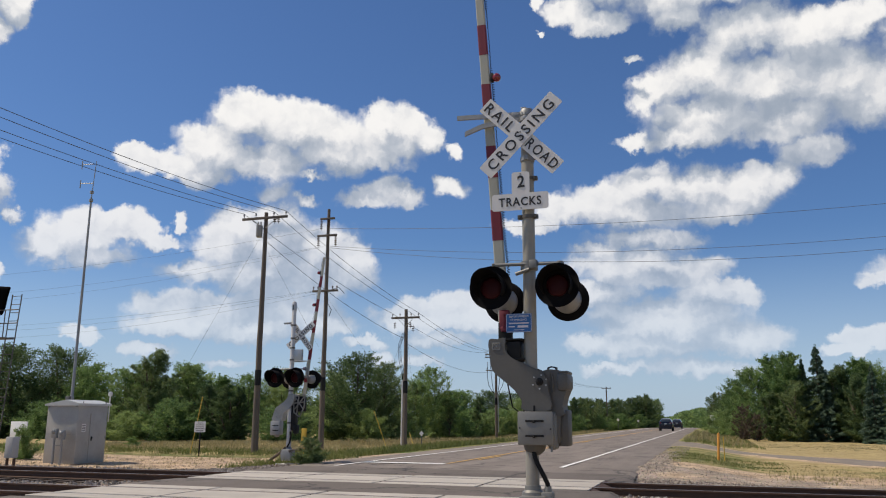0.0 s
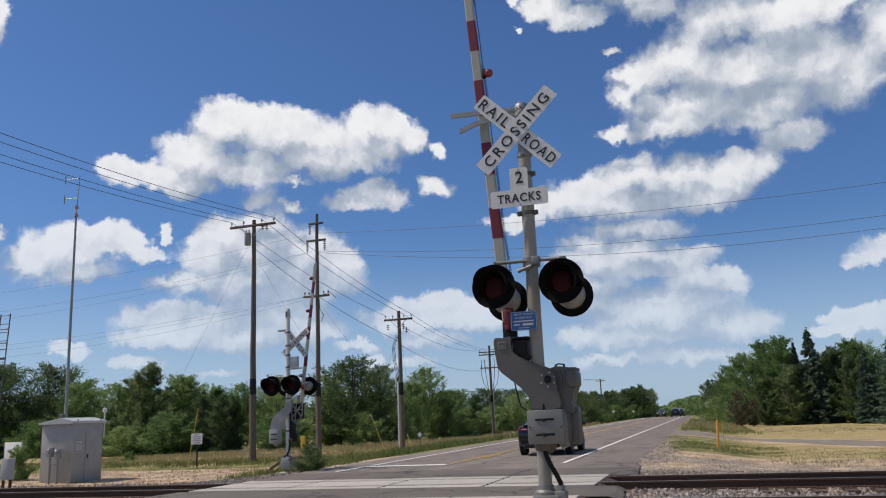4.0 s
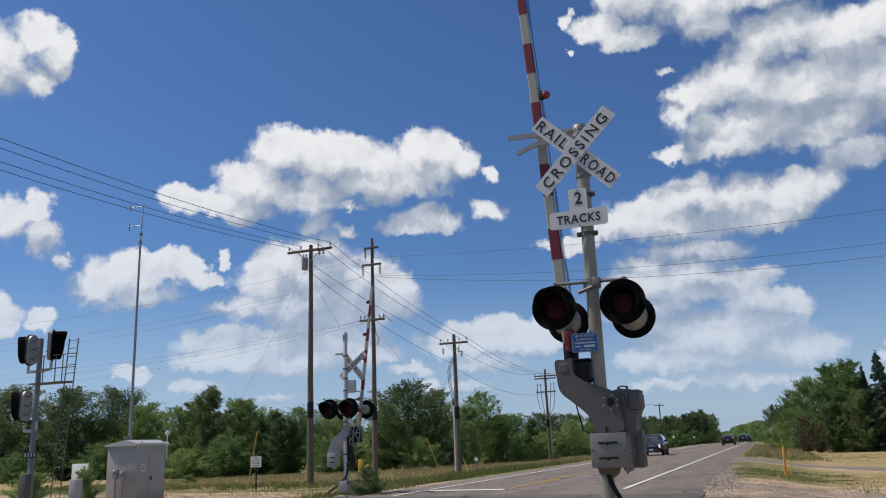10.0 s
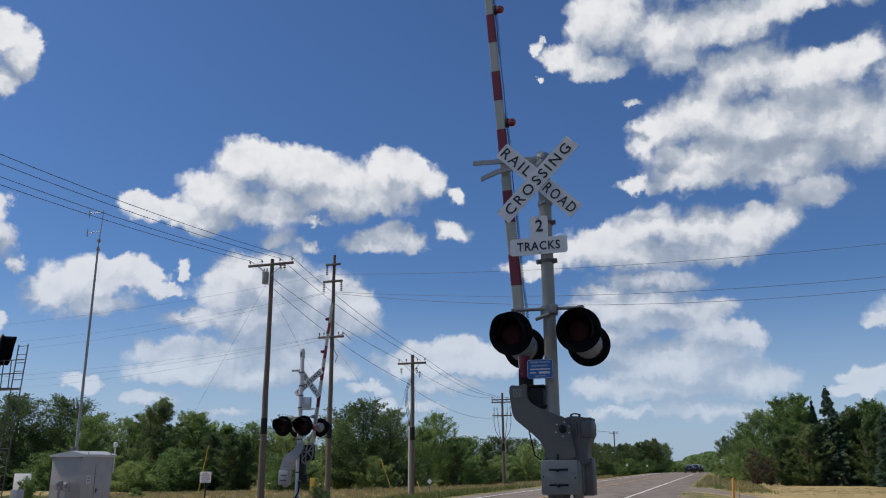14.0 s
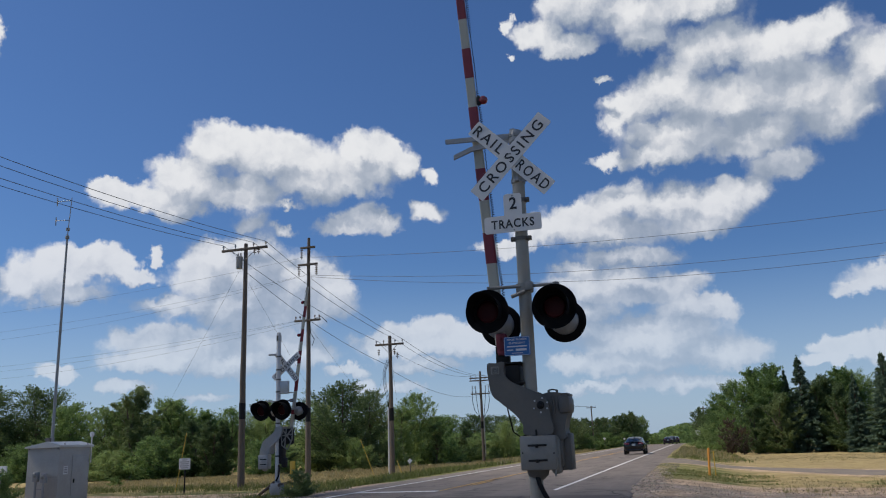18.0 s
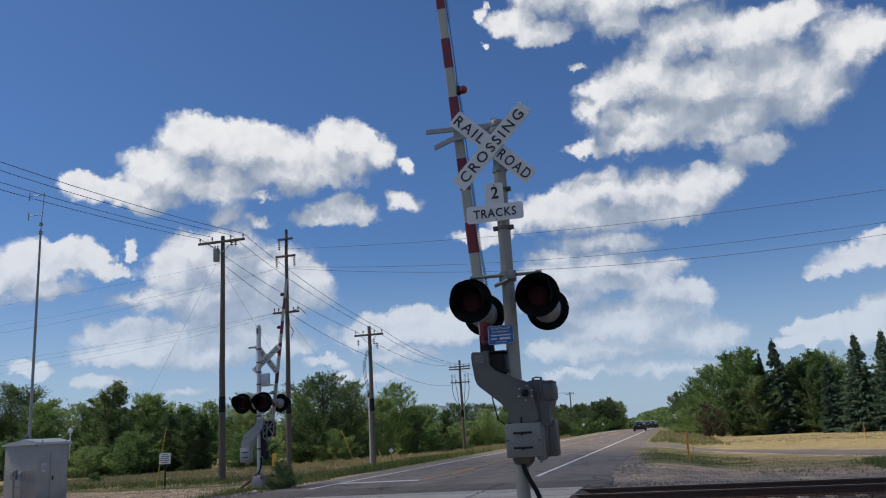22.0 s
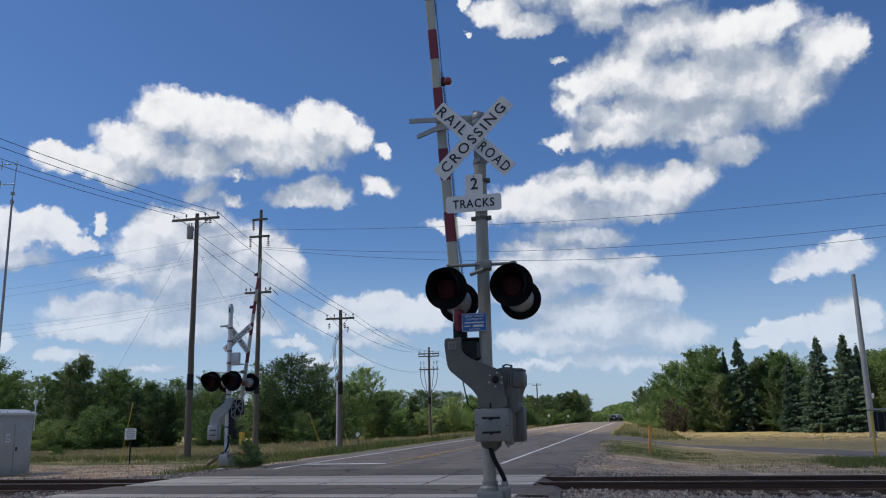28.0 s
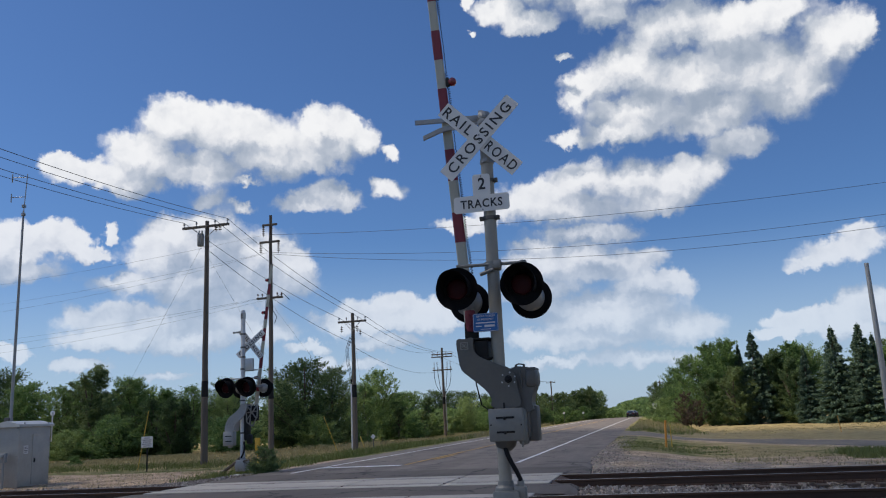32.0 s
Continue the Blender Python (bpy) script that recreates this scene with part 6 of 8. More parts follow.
def block_signal():
    x, y = -25.75, 24.0
    s = thing("block_signal", x, y, land_z(x, y), "grey railway block signal mast with three dark lamp heads", "railway signal")
    bm = bmesh.new()
    lathe(bm, [(0.13, -0.3), (0.13, 1.2), (0.10, 1.25), (0.095, 6.25), (0.0005, 6.3)], None, 16, close=False)
    part("mast", bm, PLATE_GREY, s, "round grey steel mast")
    bm = bmesh.new()
    box(bm, -0.05, -0.15, 0.75, 0.34, 0.3, 0.9, 0.03)
    part("case", bm, CASE_GREY, s)
    for z, x0, x1 in ((4.98, -0.55, 0.60), (2.75, -0.50, 0.10)):
        bm = bmesh.new()
        tube(bm, [(x0, 0, z + 0.25), (x0, 0, z + 0.03), (0, 0, z), (x1, 0, z + 0.08), (x1, 0, z + 0.35)], 0.06, 8)
        part("head_bracket", bm, SIGN_BACK, s, "bright bent pipe bracket")
    signal_head(s, -0.52, 5.85, 280, "signal head turned away, grey back in view")
    signal_head(s, 0.62, 5.95, 126, "black hooded signal head")
    signal_head(s, -0.60, 3.72, 280, "lower signal head turned away")
    # ladder and platform
    bm = bmesh.new()
    for off in (-0.22, 0.22):
        rod(bm, (1.55 + off, 0.1, 6.15), (1.15 + off, 0.1, -0.1), 0.022, n=6)
    z = 0.2
    while z < 6.15:
        c = 1.55 + 0.4 * (z - 6.15) / 6.25
        rod(bm, (c - 0.22, 0.1, z), (c + 0.22, 0.1, z), 0.014, n=6)
        z += 0.31
    part("ladder", bm, CASE_GREY, s, "thin dark steel ladder")
    bm = bmesh.new()
    box(bm, 0.55, 0.1, 4.52, 1.7, 0.5, 0.05, 0.008)
    for x0 in (0.35, 0.95, 1.30):
        rod(bm, (x0, -0.12, 4.5), (x0, -0.12, 5.55), 0.02, n=6)
    for z in (5.05, 5.55):
        rod(bm, (0.3, -0.12, z), (1.9, -0.12, z), 0.022, n=6)
    part("platform", bm, CASE_GREY, s, "small steel platform with hand rails")
    bm = bmesh.new()
    box(bm, 0.55, 0.1, 2.25, 1.6, 0.10, 0.05, 0.008)
    part("ladder_stay", bm, CASE_GREY, s)
    bm = bmesh.new()
    box(bm, 0.05, -0.14, 1.88, 0.66, 0.02, 0.20, 0.004)
    plate_ob = part("number_plate", bm, SIGN_BLACK, s, "small black plate with pale bars")
    for k in range(4):
        bm = bmesh.new()
        box(bm, -0.17 + 0.15 * k, -0.155, 1.88, 0.05, 0.004, 0.13)
        part("writing_bar", bm, SIGN_BACK, plate_ob)


def small_yard_things():
    x, y = -22.9, 34.5
    s = thing("track_sign", x, y, land_z(x, y), "small white railway notice on a dark post", "sign")
    bm = bmesh.new()
    rod(bm, (0, 0, -0.3), (0, 0, 1.5), 0.035, n=8)
    part("post", bm, BLACK, s)
    bm = bmesh.new()
    plate(bm, rounded(0.60, 0.50, 0.03, 4, 0, 1.36), -0.05, -0.04)
    b = part("sign_plate", bm, SIGN_WHITE, s, "white notice with dark bars of writing", smooth=None)
    for k in range(5):
        bm = bmesh.new()
        box(bm, 0.0, -0.052, 1.54 - 0.09 * k, (0.28, 0.46, 0.42, 0.48, 0.38)[k], 0.004, 0.03)
        part("writing_bar", bm, CASE_GREY, b)
    x, y = -21.15, 21.6
    s = thing("junction_box", x, y, land_z(x, y), "rusty-topped pale junction box on two legs", "junction box")
    bm = bmesh.new()
    box(bm, 0, 0, 0.66, 0.30, 0.28, 0.66, 0.02)
    part("case", bm, FOOTING, s, "pale weathered case")
    each("leg", [lambda bm, k=k: rod(bm, (k, 0, -0.2), (k, 0, 0.32), 0.045, n=8) for k in (-0.14, 0.14)], RAIL_RUST, s)
    x, y = -29.8, 30.5
    s = thing("white_panel", x, y, land_z(x, y), "plain white board standing behind low bushes", "board", turn=-20)
    bm = bmesh.new()
    box(bm, 0, 0, 1.10, 1.55, 0.05, 0.85, 0.01)
    part("board", bm, SIGN_WHITE, s)
    each("post", [lambda bm, k=k: rod(bm, (k, 0.05, -0.3), (k, 0.05, 1.4), 0.04, n=8) for k in (-0.6, 0.6)], GALV, s)
    # marker posts beside the road
    for x, y, h, mat, label, lean in ((0.5, 37.0, 1.12, ORANGE, "orange plastic marker post in the grass", 3), (11.3, 56.0, 1.0, ORANGE, "thin orange marker post in dry grass", -6), (15.5, 57.5, 0.7, ORANGE, "short orange stake in dry grass", 8),
                                      (-13.02, 26.0, 1.25, YELLOW, "yellow marker post behind the signal", 0), (0.75, 37.6, 1.0, YELLOW, "thin yellow stake beside a marker post", 0)):
        thin = mat is YELLOW and h < 1.2
        p = thing("marker_post", x, y, land_z(x, y), label, "marker post", "marker posts")
        bm = bmesh.new()
        if h > 1.2:
            box(bm, 0, 0, 0.85, 0.20, 0.03, 0.55, 0.02)
            rod(bm, (0, 0.02, -0.2), (0, 0.02, 0.6), 0.02, n=6)
        else:
            lathe(bm, [(0.02 if thin or x > 9 else 0.05, -0.2), (0.02 if thin or x > 9 else 0.05, h - 0.03), (0.02 if thin or x > 9 else 0.04, h), (0.0005, h + 0.01)], pose(0, 0, 0, 0, lean, 0), 10, close=False)
        part("post", bm, mat, p)
    for x, y, h in ((-15.75, 46.0, 0.95), (-13.4, 132.0, 1.6), (0.55, 118.0, 2.0), (-12.6, 160, 1.4)):
        p = thing("delineator", x, y, land_z(x, y), "small white roadside sign plate on a thin post", "road sign", "roadside plates")
        bm = bmesh.new()
        rod(bm, (0, 0, -0.3), (0, 0, h), 0.03, n=6)
        part("post", bm, CASE_GREY, p)
        bm = bmesh.new()
        k = 0.16 if h < 1 else 0.26
        plate(bm, [(0, h - 1.0 * k), (0.9 * k, h), (0, h + 0.9 * k), (-0.9 * k, h)] if h < 1 or x < 0 else rounded(0.6, 0.75, 0.05, 4, 0, h), -0.045, -0.035)
        part("sign_plate", bm, SIGN_WHITE, p, smooth=None)


equipment_shed()
radio_mast()
block_signal()
small_yard_things()

# ---- trees, bushes and grass ----
def leaf_quads(centres, sizes, rng, aspect=0.75, droop=None):
    """Folded leaf sprays, each of two triangles, at the given places."""
    n = len(centres)
    a = rng.normal(size=(n, 3))
    a[:, 2] *= 0.7
    if droop is not None:
        a = droop + 0.35 * rng.normal(size=(n, 3))
    a /= np.linalg.norm(a, axis=1)[:, None]
    b = np.cross(a, rng.normal(size=(n, 3)))
    b /= np.linalg.norm(b, axis=1)[:, None]
    c = np.cross(a, b)
    s = sizes[:, None]
    v = np.stack([centres - a * s, centres + b * s * aspect * 0.6 + c * s * 0.18, centres + a * s, centres - b * s * aspect * 0.6 + c * s * 0.18], 1).reshape(-1, 3)
    k = 4 * np.arange(n)[:, None]
    return v, np.concatenate([k + (0, 1, 2), k + (0, 2, 3)])


def crown_mesh(name, seed, height, width, clumps, leaves, material, low=0.15, peak=0.55, leaf=0.105, lift=0.55):
    """A broad crown: boughs fork from the trunk to an uneven outline and carry tufts of leaf sprays with gaps between them."""
    rng = np.random.default_rng(seed)
    place, size, lie, tips = [], [], [], []
    boughs = clumps * 2
    share = leaves // (boughs * 6)
    for k in range(boughs):
        h = low + (1 - low) * (k + rng.uniform(0.0, 1.0)) / boughs
        girth = math.sin(math.pi * min(0.97, max(0.08, (h - low) / (1 - low))) ** (math.log(0.5) / math.log(peak))) ** 0.48
        a = rng.uniform(0, math.tau)
        uneven = 1 + 0.22 * math.sin(2 * a + seed) * math.sin(5 * h + seed) + 0.12 * math.sin(5 * a + 9 * h)
        r = width / 2 * girth * uneven * rng.uniform(0.45, 1.06)
        tip = np.array((r * math.cos(a), r * math.sin(a), min(h * height * rng.uniform(0.97, 1.03), height)))
        root = np.array((0.0, 0.0, max(0.1, tip[2] - lift * (r + 0.10 * height) - 0.04 * height)))
        way = tip - root
        way /= np.linalg.norm(way) + 1e-6
        tips.append(tip)
        for j in range(6):
            f = 1.0 - 0.13 * j * rng.uniform(0.7, 1.3)
            tuft = root + (tip - root) * f + rng.normal(0, 0.035 * width, 3) * (0.3 + 0.25 * j) * (1, 1, 0.7)
            reach = width * rng.uniform(0.028, 0.058) * (0.8 + 0.06 * j)
            n = int(share * rng.uniform(0.7, 1.3) * (1.35 if j == 0 else 0.95))
            along = np.clip(rng.normal(0, 1.0, (n, 1)), -1.5, 1.3) * way
            p = tuft + (along + np.clip(rng.normal(0, 0.75, (n, 3)), -1.15, 1.15) * (1, 1, 0.65)) * reach
            place.append(p)
            size.append(rng.uniform(0.5, 1.25, n) * leaf)
            lie.append(0.6 * way + rng.normal(0, 0.6, (n, 3)) * (1, 1, 0.7))
    place = np.concatenate(place)
    place[:, 2] = np.maximum(place[:, 2], 0.05 * leaf + rng.uniform(0, 0.25, len(place)))
    v, f = leaf_quads(place, np.concatenate(size), rng, droop=np.concatenate(lie))
    return from_arrays(name, v, f, material), np.array(tips)


def trunk_mesh(seed, height, centres, r):
    rng = random.Random(seed)
    bm = bmesh.new()
    top = height * 0.72
    pts = [(rng.uniform(-0.1, 0.1) * k, rng.uniform(-0.1, 0.1) * k, -0.3 + (top + 0.3) * k / 6) for k in range(7)]
    tube(bm, pts, [r * (1.25 if k == 0 else 1 - 0.13 * k) for k in range(7)], 8)
    for c in centres[:: max(1, len(centres) // 9)]:
        z = max(0.8, c[2] * 0.55)
        i = min(5, int(6 * (z + 0.3) / (top + 0.3)))
        a, b = Vector(pts[i]), Vector(c)
        m = a.lerp(b, 0.5) + Vector((0, 0, 0.12 * height * 0.3))
        tube(bm, [a, m, b], [r * 0.45, r * 0.28, r * 0.1], 5)
    return mesh_of(bm, "trunk", BARK, 60)


def spruce_mesh(seed, height, width, leaves):
    """A spruce: tiers of drooping boughs that carry hanging needle sprays."""
    rng = np.random.default_rng(seed)
    place, size, lie = [], [], []
    tiers = int(height * 4.6)
    for k in range(tiers):
        h = 0.35 + (height - 0.5) * k / tiers
        reach = width / 2 * (1 - h / height) ** 0.95 + 0.05
        boughs = 7 + int(5 * (1 - h / height))
        for j in range(boughs):
            a = rng.uniform(0, math.tau)
            length = reach * rng.uniform(0.72, 1.12)
            n = max(4, int(leaves / (tiers * boughs) * (0.35 + 1.3 * (1 - h / height))))
            t = rng.uniform(0.12, 1.0, n) ** 0.7
            z = h - 0.32 * length * t + 0.22 * length * t * t + rng.normal(0, 0.05, n)
            side = rng.normal(0, 0.16, n) * length * (1.1 - t)
            x, y = length * t * math.cos(a) - side * math.sin(a), length * t * math.sin(a) + side * math.cos(a)
            place.append(np.stack([x, y, z], 1))
            size.append(rng.uniform(0.07, 0.16, n) * (0.6 + 0.55 * (1 - h / height) ** 0.5))
            lie.append(np.stack([np.full(n, math.cos(a)), np.full(n, math.sin(a)), rng.uniform(-1.0, 0.1, n)], 1))
    n = 26
    z = rng.uniform(height - 0.9, height, n)
    place.append(np.stack([rng.normal(0, 0.05, n), rng.normal(0, 0.05, n), z], 1))
    size.append(np.full(n, 0.09))
    lie.append(np.stack([rng.normal(0, 0.5, n), rng.normal(0, 0.5, n), np.ones(n)], 1))
    v, f = leaf_quads(np.concatenate(place), np.concatenate(size), rng, 0.5, np.concatenate(lie))
    return from_arrays("crown", v, f, NEEDLES)


SPECIES = {}


def species():
    """Tree forms that are built once and shared: (crown, trunk, height, width)."""
    def broad(key, seed, h, w, clumps, leaves, mat, r=0.18, **more):
        me, centres = crown_mesh("crown", seed, h, w, clumps, int(leaves * 2.3), mat, **more)
        SPECIES[key] = (me, trunk_mesh(seed, h, centres, r), h, w)

    broad("ash", 11, 8.0, 6.6, 62, 10500, LEAF_A, low=0.06)
    broad("maple", 12, 8.0, 6.0, 64, 10500, LEAF_B, low=0.06, peak=0.5)
    broad("oak", 13, 8.0, 7.4, 66, 11000, LEAF_C, low=0.08, peak=0.5)
    broad("poplar", 14, 8.0, 4.6, 54, 8500, LEAF_A, low=0.06, peak=0.48)
    broad("elm", 15, 8.0, 5.6, 52, 7500, LEAF_B, low=0.12, peak=0.62)
    broad("cedar", 16, 5.0, 2.4, 22, 4200, LEAF_C, low=0.02, peak=0.35, r=0.10, leaf=0.09)
    broad("thicket", 17, 3.2, 5.0, 44, 5600, LEAF_A, low=0.0, peak=0.45, r=0.06, leaf=0.095)
    broad("scrub", 18, 2.4, 4.0, 22, 3600, LEAF_B, low=0.0, peak=0.45, r=0.05, leaf=0.085)
    broad("pine", 19, 8.0, 4.4, 46, 8000, LEAF_C, low=0.05, peak=0.5, leaf=0.10)
    broad("plum", 20, 3.4, 3.0, 18, 1500, FADED, low=0.08, peak=0.5, r=0.07, leaf=0.085)
    broad("weed", 21, 0.75, 1.0, 22, 3400, LEAF_C, low=0.0, peak=0.45, r=0.012, leaf=0.022)
    for key, seed, h, w in (("spruce", 31, 9.0, 4.4), ("tall_spruce", 32, 9.0, 3.9)):
        bm = bmesh.new()
        tube(bm, [(0, 0, -0.3), (0, 0, h * 0.5), (0, 0, h - 0.3)], [0.16, 0.10, 0.02], 8)
        SPECIES[key] = (spruce_mesh(seed, h, w, 30000), mesh_of(bm, "trunk", BARK, 60), h, w)


def plant(key, x, y, height, width=1.0, label="", group="", turn=None, sink=0.0):
    """One tree of a species, scaled to its height; width widens or narrows it."""
    crown, trunk, h, w = SPECIES[key]
    rng = random.Random(int(x * 31 + y * 17))
    kind_name = "bush" if key in ("thicket", "scrub", "weed") else "tree"
    t = new(kind_name)
    k = height / h
    width *= 1.0 if "spruce" in key or key == "weed" else 1.14
    t.matrix_basis = pose(x, y, land_z(x, y) - sink, 0, 0, rng.uniform(0, 360) if turn is None else turn) @ Matrix.Diagonal((k * width, k * width, k, 1))
    tagged(t, label, kind_name, group)
    for name, me in (("trunk", trunk), ("crown", crown)):
        ob = new(name, me)
        ob.parent = t
    return t


species()
BROAD = {"ash": "leafy green roadside tree with a rounded crown", "maple": "bright green leafy tree in the wood edge", "oak": "dark green broad leafy tree in the wood edge", "poplar": "slender green leafy tree in the wood edge",
         "elm": "pale green open-crowned tree in the wood edge", "cedar": "small dark upright cedar at the wood edge", "thicket": "low green thicket at the foot of the trees", "scrub": "low pale green bush in tall grass", "pine": "dark feathery pine in the wood edge",
         "plum": "small rusty-leaved tree before the wood", "weed": "low leafy weed beside the signal", "spruce": "dark blue-green spruce with drooping boughs", "tall_spruce": "slim dark blue-green spruce"}


def grove(rows, group):
    for key, x, y, h, w in rows:
        plant(key, x, y, h, w, BROAD[key], group)


WEST_A = [("oak", -66, 58, 8.6, 1.0), ("oak", -60.6, 60, 8.4, 1.0), ("oak", -57.0, 62.5, 8.2, 1.0), ("maple", -52.7, 61.0, 6.6, 1.0), ("elm", -49.6, 61.5, 6.2, 0.9), ("maple", -48.2, 62.5, 6.6, 0.8),
          ("pine", -45.1, 60, 7.5, 1.15), ("poplar", -43.2, 63.0, 6.6, 1.1), ("elm", -45.9, 66, 6.9, 1.0), ("poplar", -41.0, 64, 5.6, 1.1)]
WEST_B = [("elm", -39.5, 65.5, 5.8, 1.0), ("oak", -37.2, 69, 6.4, 0.9), ("maple", -36.0, 66.5, 5.6, 0.9), ("maple", -34.0, 72.5, 6.6, 0.8), ("oak", -31.2, 71.0, 7.9, 1.05), ("oak", -29.4, 73.5, 7.2, 0.8),
          ("elm", -28.4, 85.6, 7.8, 0.85), ("maple", -28.2, 79.0, 6.0, 0.9), ("poplar", -27.8, 91, 5.4, 1.0), ("cedar", -26.8, 86.5, 4.6, 1.0)]
WEST_C = [("thicket", -54, 57.5, 3.0, 1.1), ("thicket", -48, 57.0, 2.8, 1.1), ("thicket", -41.5, 58.0, 3.2, 1.1), ("pine", -37.0, 59.0, 4.4, 1.3), ("pine", -39.6, 60.5, 4.6, 1.2), ("cedar", -33.0, 63.0, 4.0, 1.3), ("scrub", -33.5, 64, 2.6, 1.0), ("thicket", -29.0, 69.0, 2.8, 0.9),
          ("scrub", -34.5, 44.5, 0.6, 1.0), ("thicket", -60, 54.5, 2.4, 1.2), ("thicket", -66, 54, 2.6, 1.2), ("thicket", -44.5, 56.5, 2.2, 1.2), ("scrub", -31.4, 29.4, 1.2, 0.7), ("scrub", -33.0, 30.5, 1.2, 0.9), ("cedar", -36.2, 59.5, 4.6, 0.9), ("thicket", -31.0, 56.5, 2.6, 0.9), ("scrub", -27.5, 75.0, 2.4, 1.0), ("thicket", -25.5, 97, 2.8, 0.9), ("thicket", -26.0, 89, 3.0, 0.8), ("scrub", -24.5, 113, 2.6, 0.8)]
WEST_D = [("cedar", -28.3, 97, 3.6, 1.0), ("cedar", -27.3, 101, 5.2, 0.8), ("cedar", -26.2, 95, 3.4, 1.3), ("cedar", -25.6, 99, 3.2, 1.4), ("scrub", -26.3, 104, 2.6, 1.0), ("thicket", -27.3, 108, 3.4, 1.2), ("elm", -23.6, 108, 5.0, 0.9), ("maple", -22.4, 118, 5.2, 1.0),
          ("pine", -23.5, 135, 5.6, 1.0), ("pine", -22.0, 146, 6.0, 1.0), ("oak", -22.5, 158, 6.2, 1.0), ("pine", -21.0, 170, 6.4, 1.0)]
WEST_F = [("pine", -24.5, 124, 5.4, 1.1), ("oak", -22.8, 128, 5.2, 0.9), ("pine", -21.6, 140, 5.6, 1.0), ("oak", -20.8, 152, 6.0, 1.0), ("pine", -20.2, 164, 6.2, 1.0), ("oak", -18.9, 182, 6.6, 1.0), ("pine", -15.6, 192, 7.0, 1.0), ("thicket", -20.5, 133, 3.0, 1.0), ("thicket", -19.5, 156, 3.2, 1.0), ("thicket", -17.5, 176, 3.4, 1.1), ("thicket", -21.8, 112, 2.8, 1.0), ("oak", -13.6, 205, 6.6, 0.9), ("thicket", -14.6, 186, 3.0, 1.0)]
WEST_E = [("pine", -19.6, 178, 6.6, 1.0), ("pine", -18.4, 186, 6.8, 1.0), ("pine", -16.8, 190, 7.0, 1.1), ("oak", -14.2, 194, 7.2, 1.0), ("pine", -13.2, 192, 7.4, 0.9), ("ash", -12.4, 215, 7.0, 0.7), ("maple", -32, 100, 5.6, 1.2), ("ash", -33, 112, 6.2, 1.3), ("oak", -33, 130, 6.6, 1.4), ("oak", -33, 150, 7.0, 1.4)]
EAST_A = [("ash", 3.2, 97, 6.3, 0.8), ("maple", 4.9, 92, 7.4, 0.8), ("poplar", 6.5, 90.5, 8.4, 0.85), ("poplar", 7.8, 88.5, 8.6, 0.85), ("spruce", 10.4, 87.0, 9.3, 1.15), ("spruce", 9.2, 88.8, 8.2, 0.8), ("pine", 12.2, 87.5, 7.1, 1.2), ("pine", 8.2, 86.0, 5.6, 1.3), ("pine", 5.9, 87.0, 4.6, 1.2), ("pine", 14.0, 84.0, 5.2, 1.3), ("pine", 20.8, 77.0, 5.2, 1.3),
          ("oak", 12.6, 90, 6.6, 0.7), ("poplar", 14.4, 89, 7.9, 0.9), ("maple", 15.8, 89.5, 7.6, 0.8)]
EAST_B = [("tall_spruce", 16.1, 78.5, 8.5, 1.35), ("tall_spruce", 18.0, 77.2, 8.5, 1.4), ("spruce", 14.2, 82.0, 7.0, 0.9), ("pine", 13.3, 85, 6.2, 0.9), ("maple", 19.8, 79.5, 6.6, 0.9), ("poplar", 21.5, 80, 7.0, 1.0), ("ash", 24.0, 82, 7.2, 1.0), ("spruce", 19.2, 78.0, 7.6, 0.9),
          ("plum", 3.3, 84.0, 3.3, 0.8), ("plum", 4.4, 84.2, 2.6, 0.8)]
EAST_C = [("thicket", 3.2, 93, 2.6, 0.7), ("scrub", 1.6, 97, 2.8, 0.8), ("maple", 3.4, 112, 5.6, 0.8), ("oak", 2.8, 140, 6.0, 0.9), ("pine", 1.0, 160, 6.6, 0.9), ("ash", 2.4, 175, 5.6, 0.9), ("oak", 3.4, 200, 6.6, 1.0), ("ash", 9, 100, 7.5, 1.2), ("oak", 15, 97, 7.0, 1.3), ("oak", 24, 92, 7.6, 1.3)]
for rows, group in ((WEST_A, "western wood edge"), (WEST_B, "western wood edge"), (WEST_C, "undergrowth of the wood"), (WEST_D, "roadside trees"), (WEST_E, "far roadside trees"), (WEST_F, "far roadside trees"), (EAST_A, "eastern grove"), (EAST_B, "eastern grove"), (EAST_C, "eastern grove")):
    grove(rows, group)
plant("weed", -11.95, 24.35, 0.85, 1.15, BROAD["weed"], "")
plant("scrub", -27.0, 28.0, 1.3, 0.55, "low bush before the white board", "")


